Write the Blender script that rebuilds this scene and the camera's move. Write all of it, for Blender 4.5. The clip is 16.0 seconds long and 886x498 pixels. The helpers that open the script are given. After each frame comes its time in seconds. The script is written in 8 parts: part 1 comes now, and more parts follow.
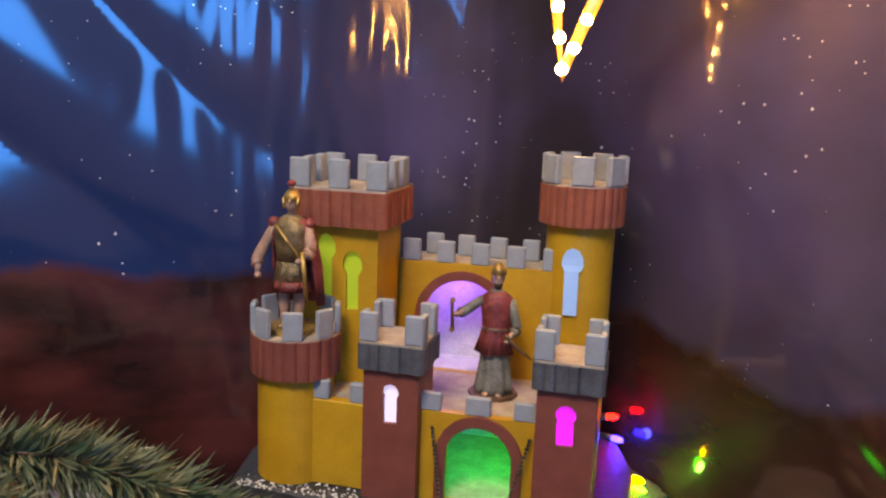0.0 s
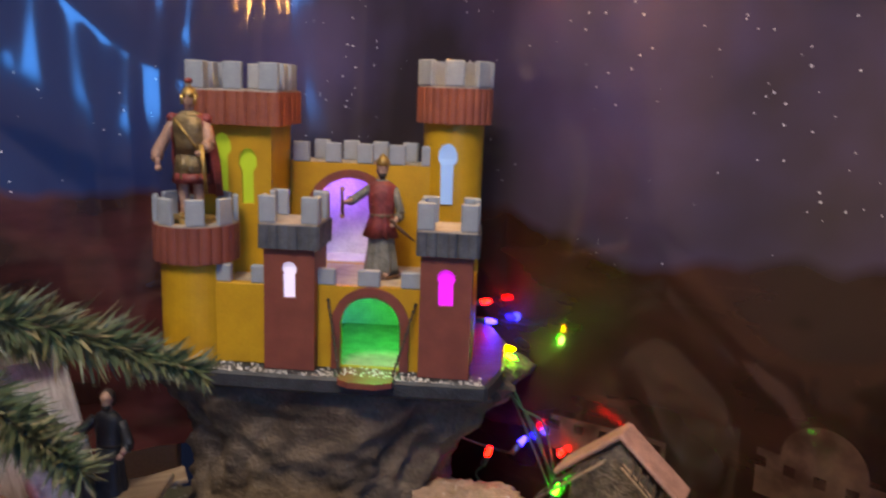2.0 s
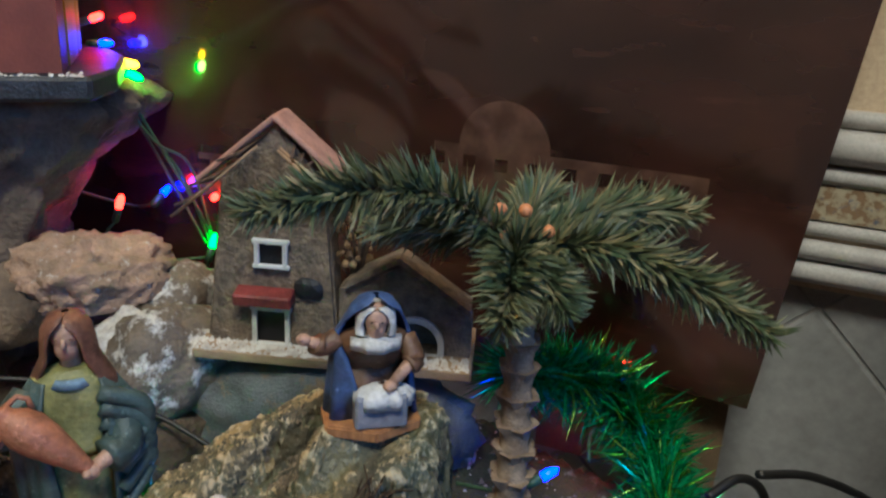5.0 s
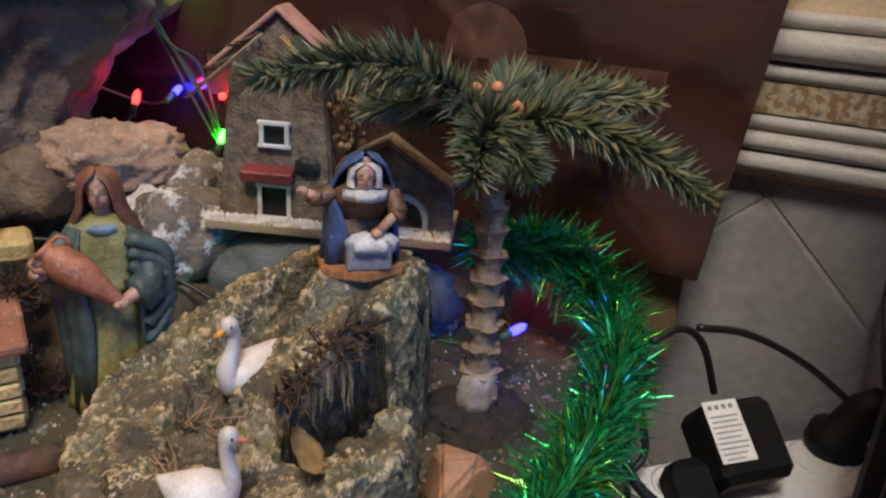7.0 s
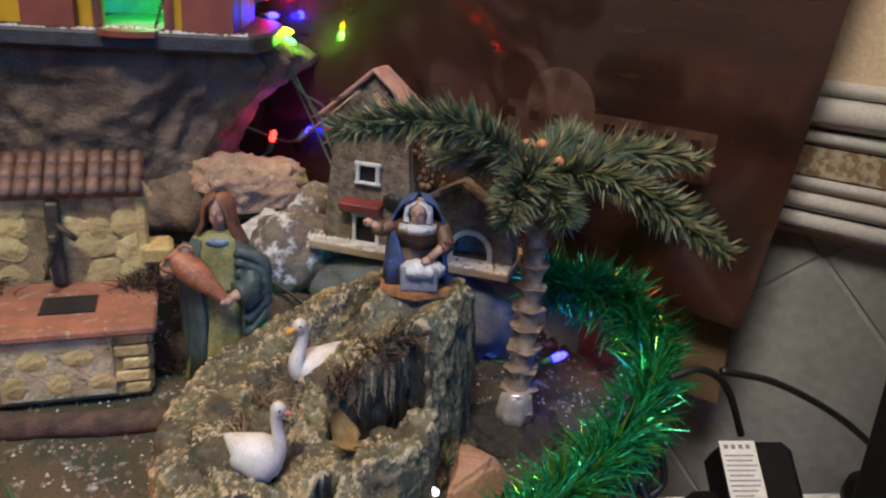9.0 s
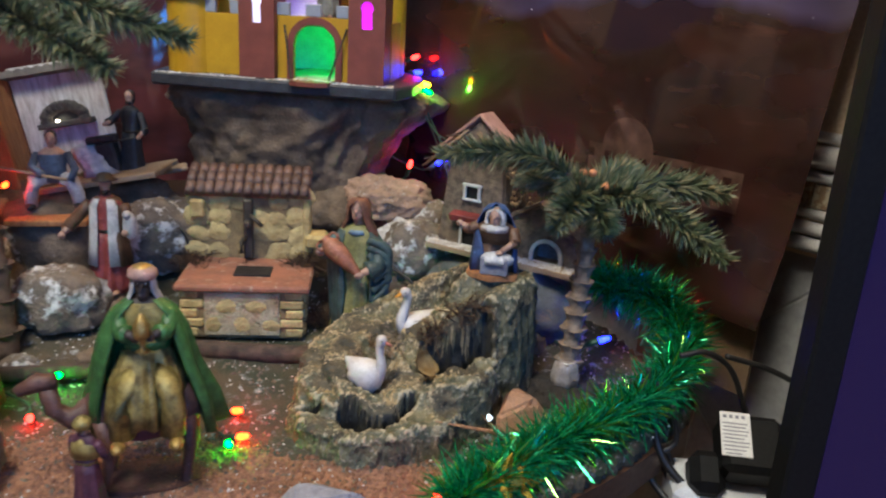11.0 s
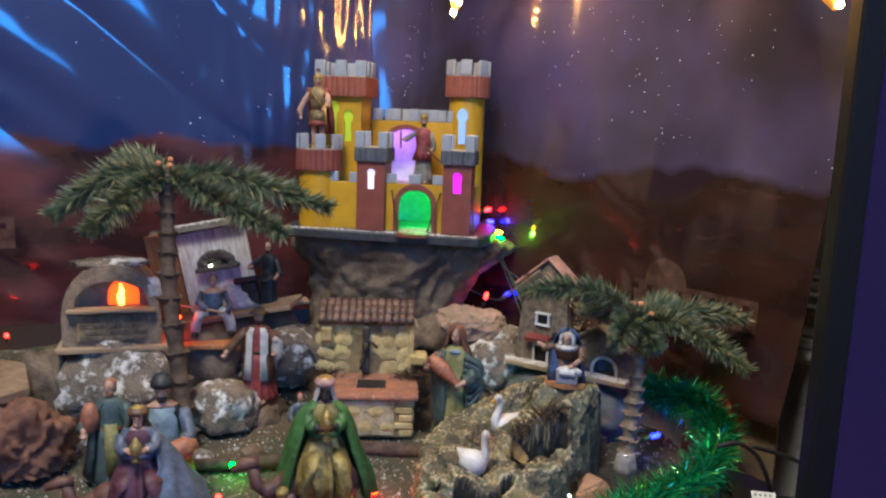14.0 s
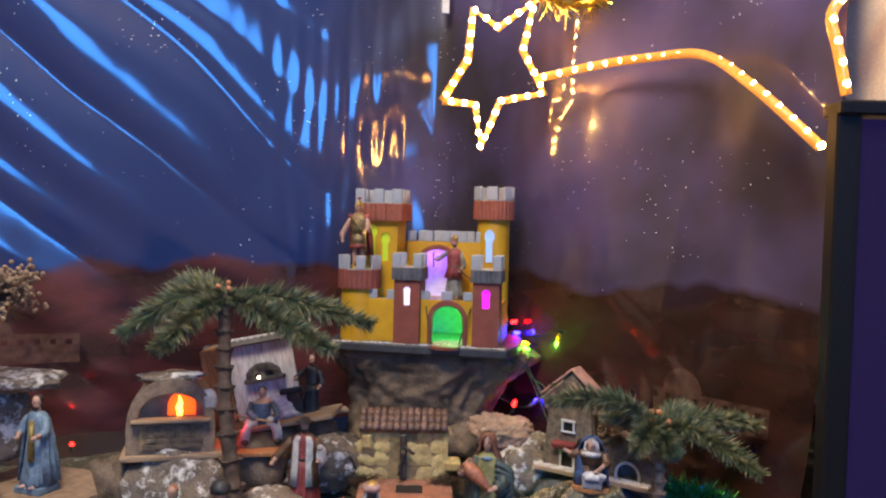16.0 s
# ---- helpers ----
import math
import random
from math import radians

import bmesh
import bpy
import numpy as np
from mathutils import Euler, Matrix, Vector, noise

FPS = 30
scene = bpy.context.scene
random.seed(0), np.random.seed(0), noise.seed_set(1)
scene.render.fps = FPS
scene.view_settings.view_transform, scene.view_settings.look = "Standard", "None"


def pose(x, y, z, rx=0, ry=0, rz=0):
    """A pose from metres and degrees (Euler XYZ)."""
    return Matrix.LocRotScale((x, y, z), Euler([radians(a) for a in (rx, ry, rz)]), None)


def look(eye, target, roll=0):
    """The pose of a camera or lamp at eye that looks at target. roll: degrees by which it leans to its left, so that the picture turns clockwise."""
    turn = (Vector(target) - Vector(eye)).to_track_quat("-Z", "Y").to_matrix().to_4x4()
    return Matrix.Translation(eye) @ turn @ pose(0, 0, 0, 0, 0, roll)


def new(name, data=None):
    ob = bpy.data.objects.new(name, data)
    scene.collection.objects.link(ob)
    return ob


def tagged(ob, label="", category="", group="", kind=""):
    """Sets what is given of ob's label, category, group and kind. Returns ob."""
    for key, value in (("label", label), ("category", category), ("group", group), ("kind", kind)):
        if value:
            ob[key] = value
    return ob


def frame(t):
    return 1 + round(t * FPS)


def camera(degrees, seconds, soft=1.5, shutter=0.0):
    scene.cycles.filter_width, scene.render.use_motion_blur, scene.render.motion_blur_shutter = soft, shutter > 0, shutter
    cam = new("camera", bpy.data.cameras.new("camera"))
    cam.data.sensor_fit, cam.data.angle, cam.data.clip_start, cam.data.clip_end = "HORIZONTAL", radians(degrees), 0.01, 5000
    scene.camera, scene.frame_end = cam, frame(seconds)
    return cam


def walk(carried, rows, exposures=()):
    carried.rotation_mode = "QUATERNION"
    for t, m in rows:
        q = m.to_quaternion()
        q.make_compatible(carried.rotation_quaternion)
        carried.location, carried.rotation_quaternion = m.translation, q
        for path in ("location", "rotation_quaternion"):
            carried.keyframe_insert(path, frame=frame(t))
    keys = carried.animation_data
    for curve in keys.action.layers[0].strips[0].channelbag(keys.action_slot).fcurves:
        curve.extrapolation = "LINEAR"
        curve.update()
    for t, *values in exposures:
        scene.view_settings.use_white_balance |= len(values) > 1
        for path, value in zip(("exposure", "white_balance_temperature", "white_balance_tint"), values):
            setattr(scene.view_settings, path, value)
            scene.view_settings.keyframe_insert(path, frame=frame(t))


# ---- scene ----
cam = camera(58.2, 16.0, soft=2.2, shutter=0.4)
METRES, EYE, TILT, LEAN, TURN = 1.0, 0.51, -10.5, -2.2, 0.0
ROWS = [
    (0.0, 0.0, 0.0, 0.0, 0.0, 0.0, -0.0),
    (0.5, 0.008, -0.0079, -0.0071, -0.58, 0.11, -0.06),
    (1.0, -0.0068, -0.0361, -0.0232, -2.23, -0.16, 0.13),
    (1.5, -0.0178, -0.0639, -0.0441, -5.14, -0.75, 0.75),
    (2.0, -0.0148, -0.0641, -0.0678, -9.13, -1.43, 1.74),
    (2.5, -0.0081, -0.0477, -0.0923, -14.27, -2.5, 2.72),
    (3.0, 0.0029, -0.0214, -0.1121, -19.54, -3.74, 3.56),
    (3.5, 0.0185, 0.0023, -0.136, -24.22, -5.33, 4.22),
    (4.0, 0.0281, 0.0194, -0.1547, -28.17, -7.21, 4.52),
    (4.5, 0.0326, 0.0275, -0.1779, -30.61, -9.3, 4.59),
    (5.0, 0.0311, 0.0299, -0.2008, -32.13, -11.38, 4.38),
    (7.5, 0.0019, -0.0458, -0.2366, -31.42, -14.98, 3.99),
    (8.0, 0.0069, -0.0626, -0.2303, -28.27, -14.2, 3.6),
    (10.5, 0.0755, -0.2699, -0.2315, -8.2, -8.5, 0.54),
    (11.0, 0.0546, -0.3202, -0.234, -6.74, -7.62, 0.16),
    (11.5, 0.0282, -0.3691, -0.2357, -5.97, -6.68, -0.08),
    (12.0, 0.0129, -0.3914, -0.2365, -5.66, -5.65, -0.22),
    (12.5, 0.0118, -0.4029, -0.2261, -5.44, -4.32, -0.2),
    (13.0, 0.0091, -0.4299, -0.2133, -5.33, -2.78, -0.03),
    (13.5, -0.0097, -0.4734, -0.2119, -5.16, -1.04, 0.37),
    (14.0, -0.0294, -0.5177, -0.2122, -4.82, 1.05, 0.94),
    (14.5, -0.0471, -0.5466, -0.2095, -4.38, 3.16, 1.4),
    (15.0, -0.0514, -0.5716, -0.201, -3.88, 5.34, 1.62),
    (15.5, -0.0492, -0.593, -0.1989, -3.43, 7.04, 1.62),
    (16.0, -0.0469, -0.6099, -0.1976, -3.14, 8.23, 1.38),
]
walk(cam, [(t, pose(0, 0, EYE, TILT, LEAN, TURN) @ pose(METRES * x, METRES * y, METRES * z, 90 + pitch, roll, yaw)) for t, x, y, z, yaw, pitch, roll in ROWS],
     [(0.0, 0.02, 7250, 15), (1.5, 0.0, 7250, 15), (2.5, -0.16, 6950, 12), (3.5, -0.16, 6050, 3), (5.0, 0.08, 6000, -1), (7.5, 0.2, 6600, 14), (8.2, 0.22, 6600, 14), (10.5, 0.3, 6250, 5), (12.5, 0.36, 6250, 8), (13.0, 0.32, 6000, 3), (14.0, 0.38, 6250, 7), (16.0, 0.4, 6800, 14)])

# ---- world and light ----
world = bpy.data.worlds.new("evening")
scene.world = world
world.use_nodes = True
world.node_tree.nodes["Background"].inputs[0].default_value = (0.10, 0.16, 0.42, 1)
world.node_tree.nodes["Background"].inputs[1].default_value = 0.05


def lamp(name, kind, at, watts, color, aim=None, size=0.3, size_y=None, radius=0.004):
    data = bpy.data.lights.new(name, kind)
    data.energy, data.color = watts, color
    if kind == "AREA":
        data.size = size
        if size_y:
            data.shape, data.size_y = "RECTANGLE", size_y
    else:
        data.shadow_soft_size = radius
    ob = new(name, data)
    ob.matrix_world = look(at, aim) if aim else Matrix.Translation(at)
    return ob


lamp("ceiling_lamp_light", "AREA", (-0.34, -0.43, 1.68), 33.0, (1.0, 0.94, 0.83), (0.0, 0.25, 0), 0.50)
lamp("dusk_window_light", "AREA", (0.35, -2.1, 0.95), 20.0, (0.045, 0.30, 1.0), (-0.1, 0.4, 0.4), 0.70, 0.80)
CASTLE = pose(-0.045, 0.494, 0.248, 0, 0, -13.5)
lamp("gate_bulb_light", "POINT", CASTLE @ Vector((0.075, 0.060, 0.044)), 0.11, (0.02, 1.0, 0.16))
lamp("hall_bulb_light", "POINT", CASTLE @ Vector((0.030, 0.116, 0.118)), 0.085, (0.30, 0.13, 1.0))
lamp("castle_green_bulb_light", "POINT", (0.166, 0.545, 0.236), 0.045, (0.28, 1.0, 0.08))
lamp("castle_blue_bulb_light", "POINT", (0.150, 0.592, 0.252), 0.030, (0.04, 0.05, 1.0))
lamp("hollow_blue_bulb_light", "POINT", (0.168, 0.545, 0.155), 0.020, (0.10, 0.06, 1.0))
lamp("pond_blue_bulb_light", "POINT", (0.128, 0.345, 0.052), 0.014, (0.05, 0.25, 1.0))
lamp("palm_blue_bulb_light", "POINT", (0.300, 0.258, 0.066), 0.006, (0.05, 0.22, 1.0))
lamp("palm_red_bulb_light", "POINT", (0.357, 0.296, 0.078), 0.065, (1.0, 0.04, 0.02))
lamp("oven_fire_light", "POINT", (-0.343, 0.418, 0.172), 0.012, (1.0, 0.25, 0.03))

# ---- materials ----
def mat(name, c1, c2=None, rough=0.6, metal=0.0, scale=90.0, fine=600.0, bump=0.35, mixat=(0.35, 0.65), spots=None, spec=0.5, coat=0.0, vary=0.0, stretch=None, grainy=0.35):
    """A surface of two colours mixed by noise at two sizes, with fine relief; spots: (colour, size, threshold)."""
    m = bpy.data.materials.new(name)
    m.use_nodes = True
    nt = m.node_tree
    N, L = nt.nodes, nt.links
    b = N["Principled BSDF"]
    b.inputs["Roughness"].default_value, b.inputs["Metallic"].default_value = rough, metal
    b.inputs["Specular IOR Level"].default_value, b.inputs["Coat Weight"].default_value = spec, coat
    co = N.new("ShaderNodeTexCoord")
    src = co.outputs["Object"]
    if stretch:
        mp = N.new("ShaderNodeMapping")
        mp.inputs["Scale"].default_value = stretch
        L.new(src, mp.inputs["Vector"])
        src = mp.outputs["Vector"]
    a, f = N.new("ShaderNodeTexNoise"), N.new("ShaderNodeTexNoise")
    for n, s, d in ((a, scale, 5), (f, fine, 3)):
        n.inputs["Scale"].default_value, n.inputs["Detail"].default_value = s, d
        L.new(src, n.inputs["Vector"])
    c2 = c2 or tuple(v * 0.62 for v in c1)
    mix = N.new("ShaderNodeMixRGB")
    ramp = N.new("ShaderNodeMapRange")
    ramp.inputs[1].default_value, ramp.inputs[2].default_value = mixat
    L.new(a.outputs["Fac"], ramp.inputs[0])
    L.new(ramp.outputs[0], mix.inputs[0])
    mix.inputs[1].default_value, mix.inputs[2].default_value = (*c1, 1), (*c2, 1)
    out = mix.outputs[0]
    grain = N.new("ShaderNodeMixRGB")
    grain.blend_type, grain.inputs[0].default_value = "OVERLAY", grainy
    L.new(out, grain.inputs[1])
    L.new(f.outputs["Fac"], grain.inputs[2])
    out = grain.outputs[0]
    if spots:
        sc, ss, th = spots
        v = N.new("ShaderNodeTexNoise")
        v.inputs["Scale"].default_value, v.inputs["Detail"].default_value = ss, 6
        v.inputs["Roughness"].default_value = 0.7
        L.new(src, v.inputs["Vector"])
        r = N.new("ShaderNodeMapRange")
        r.inputs[1].default_value, r.inputs[2].default_value = th - 0.03, th + 0.07
        L.new(v.outputs["Fac"], r.inputs[0])
        sm = N.new("ShaderNodeMixRGB")
        L.new(r.outputs[0], sm.inputs[0])
        L.new(out, sm.inputs[1])
        sm.inputs[2].default_value = (*sc, 1)
        out = sm.outputs[0]
    if vary:
        info = N.new("ShaderNodeObjectInfo")
        hsv = N.new("ShaderNodeHueSaturation")
        r = N.new("ShaderNodeMapRange")
        r.inputs[3].default_value, r.inputs[4].default_value = 1 - vary, 1 + vary
        L.new(info.outputs["Random"], r.inputs[0])
        L.new(r.outputs[0], hsv.inputs["Value"])
        L.new(out, hsv.inputs["Color"])
        out = hsv.outputs[0]
    L.new(out, b.inputs["Base Color"])
    if bump:
        add = N.new("ShaderNodeMath")
        L.new(a.outputs["Fac"], add.inputs[0])
        L.new(f.outputs["Fac"], add.inputs[1])
        bp = N.new("ShaderNodeBump")
        bp.inputs["Strength"].default_value, bp.inputs["Distance"].default_value = bump, 0.002
        L.new(add.outputs[0], bp.inputs["Height"])
        L.new(bp.outputs[0], b.inputs["Normal"])
    return m


def glow(name, color, strength, base=None):
    m = bpy.data.materials.new(name)
    m.use_nodes = True
    b = m.node_tree.nodes["Principled BSDF"]
    b.inputs["Base Color"].default_value = (*(base or color), 1)
    b.inputs["Emission Color"].default_value = (*color, 1)
    b.inputs["Emission Strength"].default_value = strength
    b.inputs["Roughness"].default_value = 0.3
    return m


def film(name, color, strength):
    """Tinted paper behind a window; its own uneven emission stands in for a bulb behind it."""
    m = glow(name, color, strength)
    nt = m.node_tree
    n, r, c = nt.nodes.new("ShaderNodeTexNoise"), nt.nodes.new("ShaderNodeMapRange"), nt.nodes.new("ShaderNodeTexCoord")
    n.inputs["Scale"].default_value = 55
    r.inputs[3].default_value, r.inputs[4].default_value = strength * 0.45, strength * 1.4
    nt.links.new(c.outputs["Object"], n.inputs["Vector"])
    nt.links.new(n.outputs["Fac"], r.inputs[0])
    nt.links.new(r.outputs[0], nt.nodes["Principled BSDF"].inputs["Emission Strength"])
    return m


YELLOW = mat("yellow_paint", (0.53, 0.295, 0.012), (0.44, 0.235, 0.009), 0.5, scale=45, fine=500, bump=0.1, grainy=0.12)
MAROON = mat("maroon_paint", (0.215, 0.060, 0.040), (0.17, 0.046, 0.032), 0.5, scale=60, fine=500, bump=0.1, grainy=0.12, spots=((0.45, 0.33, 0.28), 260, 0.76))
BRICKRED = mat("brick_red_paint", (0.30, 0.085, 0.045), (0.22, 0.060, 0.036), 0.55, scale=70, bump=0.2, grainy=0.2, spots=((0.55, 0.42, 0.35), 240, 0.77))
GREYPAINT = mat("grey_paint", (0.30, 0.325, 0.355), (0.24, 0.26, 0.285), 0.6, scale=80, bump=0.12, grainy=0.12)
DARKGREY = mat("dark_grey_paint", (0.095, 0.10, 0.115), (0.06, 0.062, 0.07), 0.5, scale=90, bump=0.25, spots=((0.4, 0.38, 0.34), 300, 0.74))
DECK = mat("pale_deck_paint", (0.42, 0.36, 0.29), (0.30, 0.25, 0.21), 0.7, scale=80, bump=0.4)
PINKWHITE = mat("inside_plaster", (0.62, 0.60, 0.62), (0.5, 0.48, 0.52), 0.7)
SLATE = mat("slate", (0.042, 0.046, 0.055), (0.022, 0.024, 0.028), 0.45, scale=70, bump=0.5, spots=((0.5, 0.5, 0.5), 420, 0.70))
ROCK = mat("brown_rock", (0.200, 0.138, 0.088), (0.072, 0.048, 0.031), 0.8, scale=38, fine=320, bump=0.9, spots=((0.30, 0.27, 0.22), 110, 0.66))
ORANGEROCK = mat("orange_rock", (0.48, 0.29, 0.19), (0.27, 0.175, 0.11), 0.8, scale=70, fine=420, bump=0.9, spots=((0.60, 0.52, 0.44), 170, 0.62))
TANSTONE = mat("tan_stone", (0.44, 0.23, 0.12), (0.30, 0.16, 0.085), 0.75, scale=50, fine=350, bump=0.6)
GREYSTONE = mat("grey_stone", (0.25, 0.25, 0.28), (0.16, 0.16, 0.19), 0.7, scale=60, fine=350, bump=0.4)
SNOWROCK = mat("snow_dusted_rock", (0.19, 0.145, 0.105), (0.075, 0.058, 0.044), 0.8, scale=45, fine=330, bump=1.0, spots=((0.62, 0.59, 0.55), 48, 0.53))
SNOW = mat("artificial_snow", (0.72, 0.69, 0.64), (0.46, 0.41, 0.36), 0.8, scale=80, fine=500, bump=0.9)
TUFA = mat("tufa_plaster", (0.285, 0.205, 0.098), (0.075, 0.070, 0.042), 0.8, scale=36, fine=340, bump=1.0, mixat=(0.40, 0.58), spots=((0.50, 0.41, 0.26), 130, 0.60))
GREENWET = mat("dark_green_glaze", (0.045, 0.075, 0.05), (0.09, 0.085, 0.05), 0.3, scale=70, bump=0.5)
GROUNDMAT = mat("mossy_ground", (0.032, 0.042, 0.024), (0.085, 0.062, 0.038), 0.9, scale=26, fine=420, bump=1.0, spots=((0.30, 0.31, 0.31), 75, 0.61))
CORK = mat("cork_granules", (0.40, 0.20, 0.115), (0.22, 0.105, 0.06), 0.85, scale=300, fine=900, bump=1.0)
PEBBLE = mat("pebbles", (0.22, 0.17, 0.12), (0.11, 0.085, 0.06), 0.85, scale=120, bump=0.5)
WOOD = mat("dark_wood", (0.115, 0.055, 0.030), (0.07, 0.032, 0.018), 0.45, scale=30, fine=220, bump=0.2, stretch=(1, 8, 8))
PALEWOOD = mat("pale_wood", (0.40, 0.28, 0.17), (0.27, 0.17, 0.10), 0.7, scale=30, fine=300, bump=0.4, stretch=(1, 6, 6))
ORANGEWOOD = mat("orange_wood", (0.42, 0.19, 0.07), (0.28, 0.115, 0.045), 0.65, scale=50, fine=300, bump=0.5, stretch=(5, 5, 1))
BARK = mat("palm_bark", (0.30, 0.22, 0.15), (0.17, 0.115, 0.075), 0.8, scale=120, bump=0.6)
DARKBARK = mat("dark_palm_bark", (0.105, 0.066, 0.046), (0.042, 0.027, 0.020), 0.8, scale=90, bump=0.7)
NEEDLE = mat("plastic_needles", (0.055, 0.092, 0.048), (0.120, 0.125, 0.062), 0.45, scale=60, fine=200, bump=0.0)
NEEDLETAN = mat("dry_needle_tips", (0.30, 0.26, 0.14), (0.18, 0.17, 0.09), 0.6, bump=0.0)
NUT = mat("orange_nut", (0.55, 0.22, 0.09), (0.42, 0.16, 0.07), 0.5, bump=0.1)
TINSEL = mat("green_tinsel", (0.06, 0.64, 0.25), (0.012, 0.26, 0.10), 0.20, metal=0.7, scale=400, bump=0.0)
GOLDTINSEL = mat("gold_tinsel", (0.70, 0.55, 0.10), (0.5, 0.36, 0.06), 0.2, metal=0.9, scale=300, bump=0.0)
TERRACOTTA = mat("terracotta", (0.34, 0.135, 0.080), (0.22, 0.10, 0.065), 0.75, scale=60, bump=0.5, spots=((0.42, 0.30, 0.22), 90, 0.60))
ROOFTILE = mat("roof_tile", (0.17, 0.098, 0.074), (0.095, 0.060, 0.050), 0.5, scale=120, bump=0.6, vary=0.28, spots=((0.40, 0.35, 0.31), 300, 0.69))
CREAMSTONE = mat("cream_stone", (0.56, 0.44, 0.19), (0.38, 0.27, 0.105), 0.75, scale=90, fine=400, bump=0.7, vary=0.22)
MORTAR = mat("ochre_mortar", (0.33, 0.235, 0.105), (0.17, 0.12, 0.06), 0.85, scale=70, bump=0.9)
DRYMOSS = mat("dry_moss", (0.115, 0.062, 0.030), (0.06, 0.035, 0.02), 0.9, scale=200, bump=0.8)
PALEIRON = mat("weathered_iron", (0.09, 0.075, 0.055), (0.05, 0.04, 0.03), 0.55, metal=0.4, bump=0.4)
ADOBE = mat("pebbled_wall", (0.235, 0.170, 0.115), (0.105, 0.078, 0.056), 0.85, scale=130, fine=500, bump=1.0)
WHITEPAINT = mat("white_paint", (0.66, 0.65, 0.62), (0.52, 0.50, 0.47), 0.6, bump=0.2)
PINKEDGE = mat("pink_terracotta_edge", (0.45, 0.245, 0.185), (0.32, 0.17, 0.13), 0.7, bump=0.5)
DARK = mat("dark_opening", (0.018, 0.018, 0.020), (0.010, 0.010, 0.012), 0.5)
BLACKPLASTIC = mat("black_plastic", (0.010, 0.010, 0.010), (0.007, 0.007, 0.007), 0.5, scale=300, bump=0.05, spec=0.15)
CABLE = mat("black_cable", (0.016, 0.015, 0.014), (0.011, 0.010, 0.010), 0.5, bump=0.0)
GREENCABLE = mat("green_cable", (0.05, 0.115, 0.055), (0.035, 0.085, 0.04), 0.45, bump=0.0)
WHITEPLASTIC = mat("white_plastic", (0.66, 0.66, 0.66), (0.60, 0.60, 0.60), 0.35, bump=0.03)
CARD = mat("brown_cardboard", (0.21, 0.135, 0.070), (0.17, 0.105, 0.055), 0.85, scale=40, bump=0.1)
TILE = mat("grey_wall_tile", (0.30, 0.288, 0.275), (0.26, 0.25, 0.24), 0.28, scale=14, fine=120, bump=0.03, vary=0.04)
GROUT = mat("grout", (0.38, 0.36, 0.33), (0.32, 0.30, 0.28), 0.85)
BEIGE = mat("beige_wall_paint", (0.62, 0.47, 0.32), (0.57, 0.43, 0.29), 0.8, scale=10, fine=300, bump=0.08)
MOULD = mat("white_glazed_moulding", (0.47, 0.44, 0.41), (0.42, 0.39, 0.36), 0.28, bump=0.04)
FRIEZE = mat("frieze_tile", (0.42, 0.35, 0.24), (0.24, 0.15, 0.085), 0.3, scale=170, fine=240, bump=0.1, mixat=(0.45, 0.55), spots=((0.11, 0.125, 0.17), 120, 0.60))
CEILWHITE = mat("white_ceiling_paint", (0.72, 0.70, 0.67), (0.68, 0.66, 0.63), 0.9, scale=6, bump=0.05)
FLOORTILE = mat("brown_floor", (0.20, 0.13, 0.085), (0.15, 0.095, 0.062), 0.5, scale=8, bump=0.05)

# ---- builders ----
rnd = random.Random(7)


def part(name, bm, material, parent=None, label="", smooth=False):
    """Links a bmesh as one mesh object, under a thing or a part where one is given."""
    me = bpy.data.meshes.new(name)
    bm.normal_update()
    bm.to_mesh(me)
    bm.free()
    for m in material if isinstance(material, (list, tuple)) else (material,):
        me.materials.append(m)
    if smooth:
        for p in me.polygons:
            p.use_smooth = True
    ob = new(name, me)
    if parent:
        ob.parent = parent
    if label:
        ob["label"] = label
    return ob


def thing(name, m, label, category, group="", kind=""):
    ob = new(name)
    ob.empty_display_size = 0.01
    ob.matrix_world = m
    return tagged(ob, label, category, group, kind)


def solid(name, bm, material, m, label, category, group="", kind="", smooth=False):
    ob = part(name, bm, material, None, "", smooth)
    ob.matrix_world = m
    return tagged(ob, label, category, group, kind)


def box(bm, c, s, bevel=0.0, m=None, mi=0):
    r = bmesh.ops.create_cube(bm, size=1.0)
    vs = r["verts"]
    for v in vs:
        v.co = Vector((c[0] + v.co.x * s[0], c[1] + v.co.y * s[1], c[2] + v.co.z * s[2]))
    if bevel:
        es = list({e for v in vs for e in v.link_edges})
        r = bmesh.ops.bevel(bm, geom=es, offset=bevel, segments=1, affect="EDGES", profile=0.5)
        vs = list({v for f in r["faces"] for v in f.verts} | {v for v in vs if v.is_valid})
    if m:
        for v in vs:
            v.co = m @ v.co
    for f in {f for v in vs for f in v.link_faces}:
        f.material_index = mi
    return vs


def boxed(c, s, bevel=0.0, m=None):
    bm = bmesh.new()
    box(bm, c, s, bevel, m)
    return bm


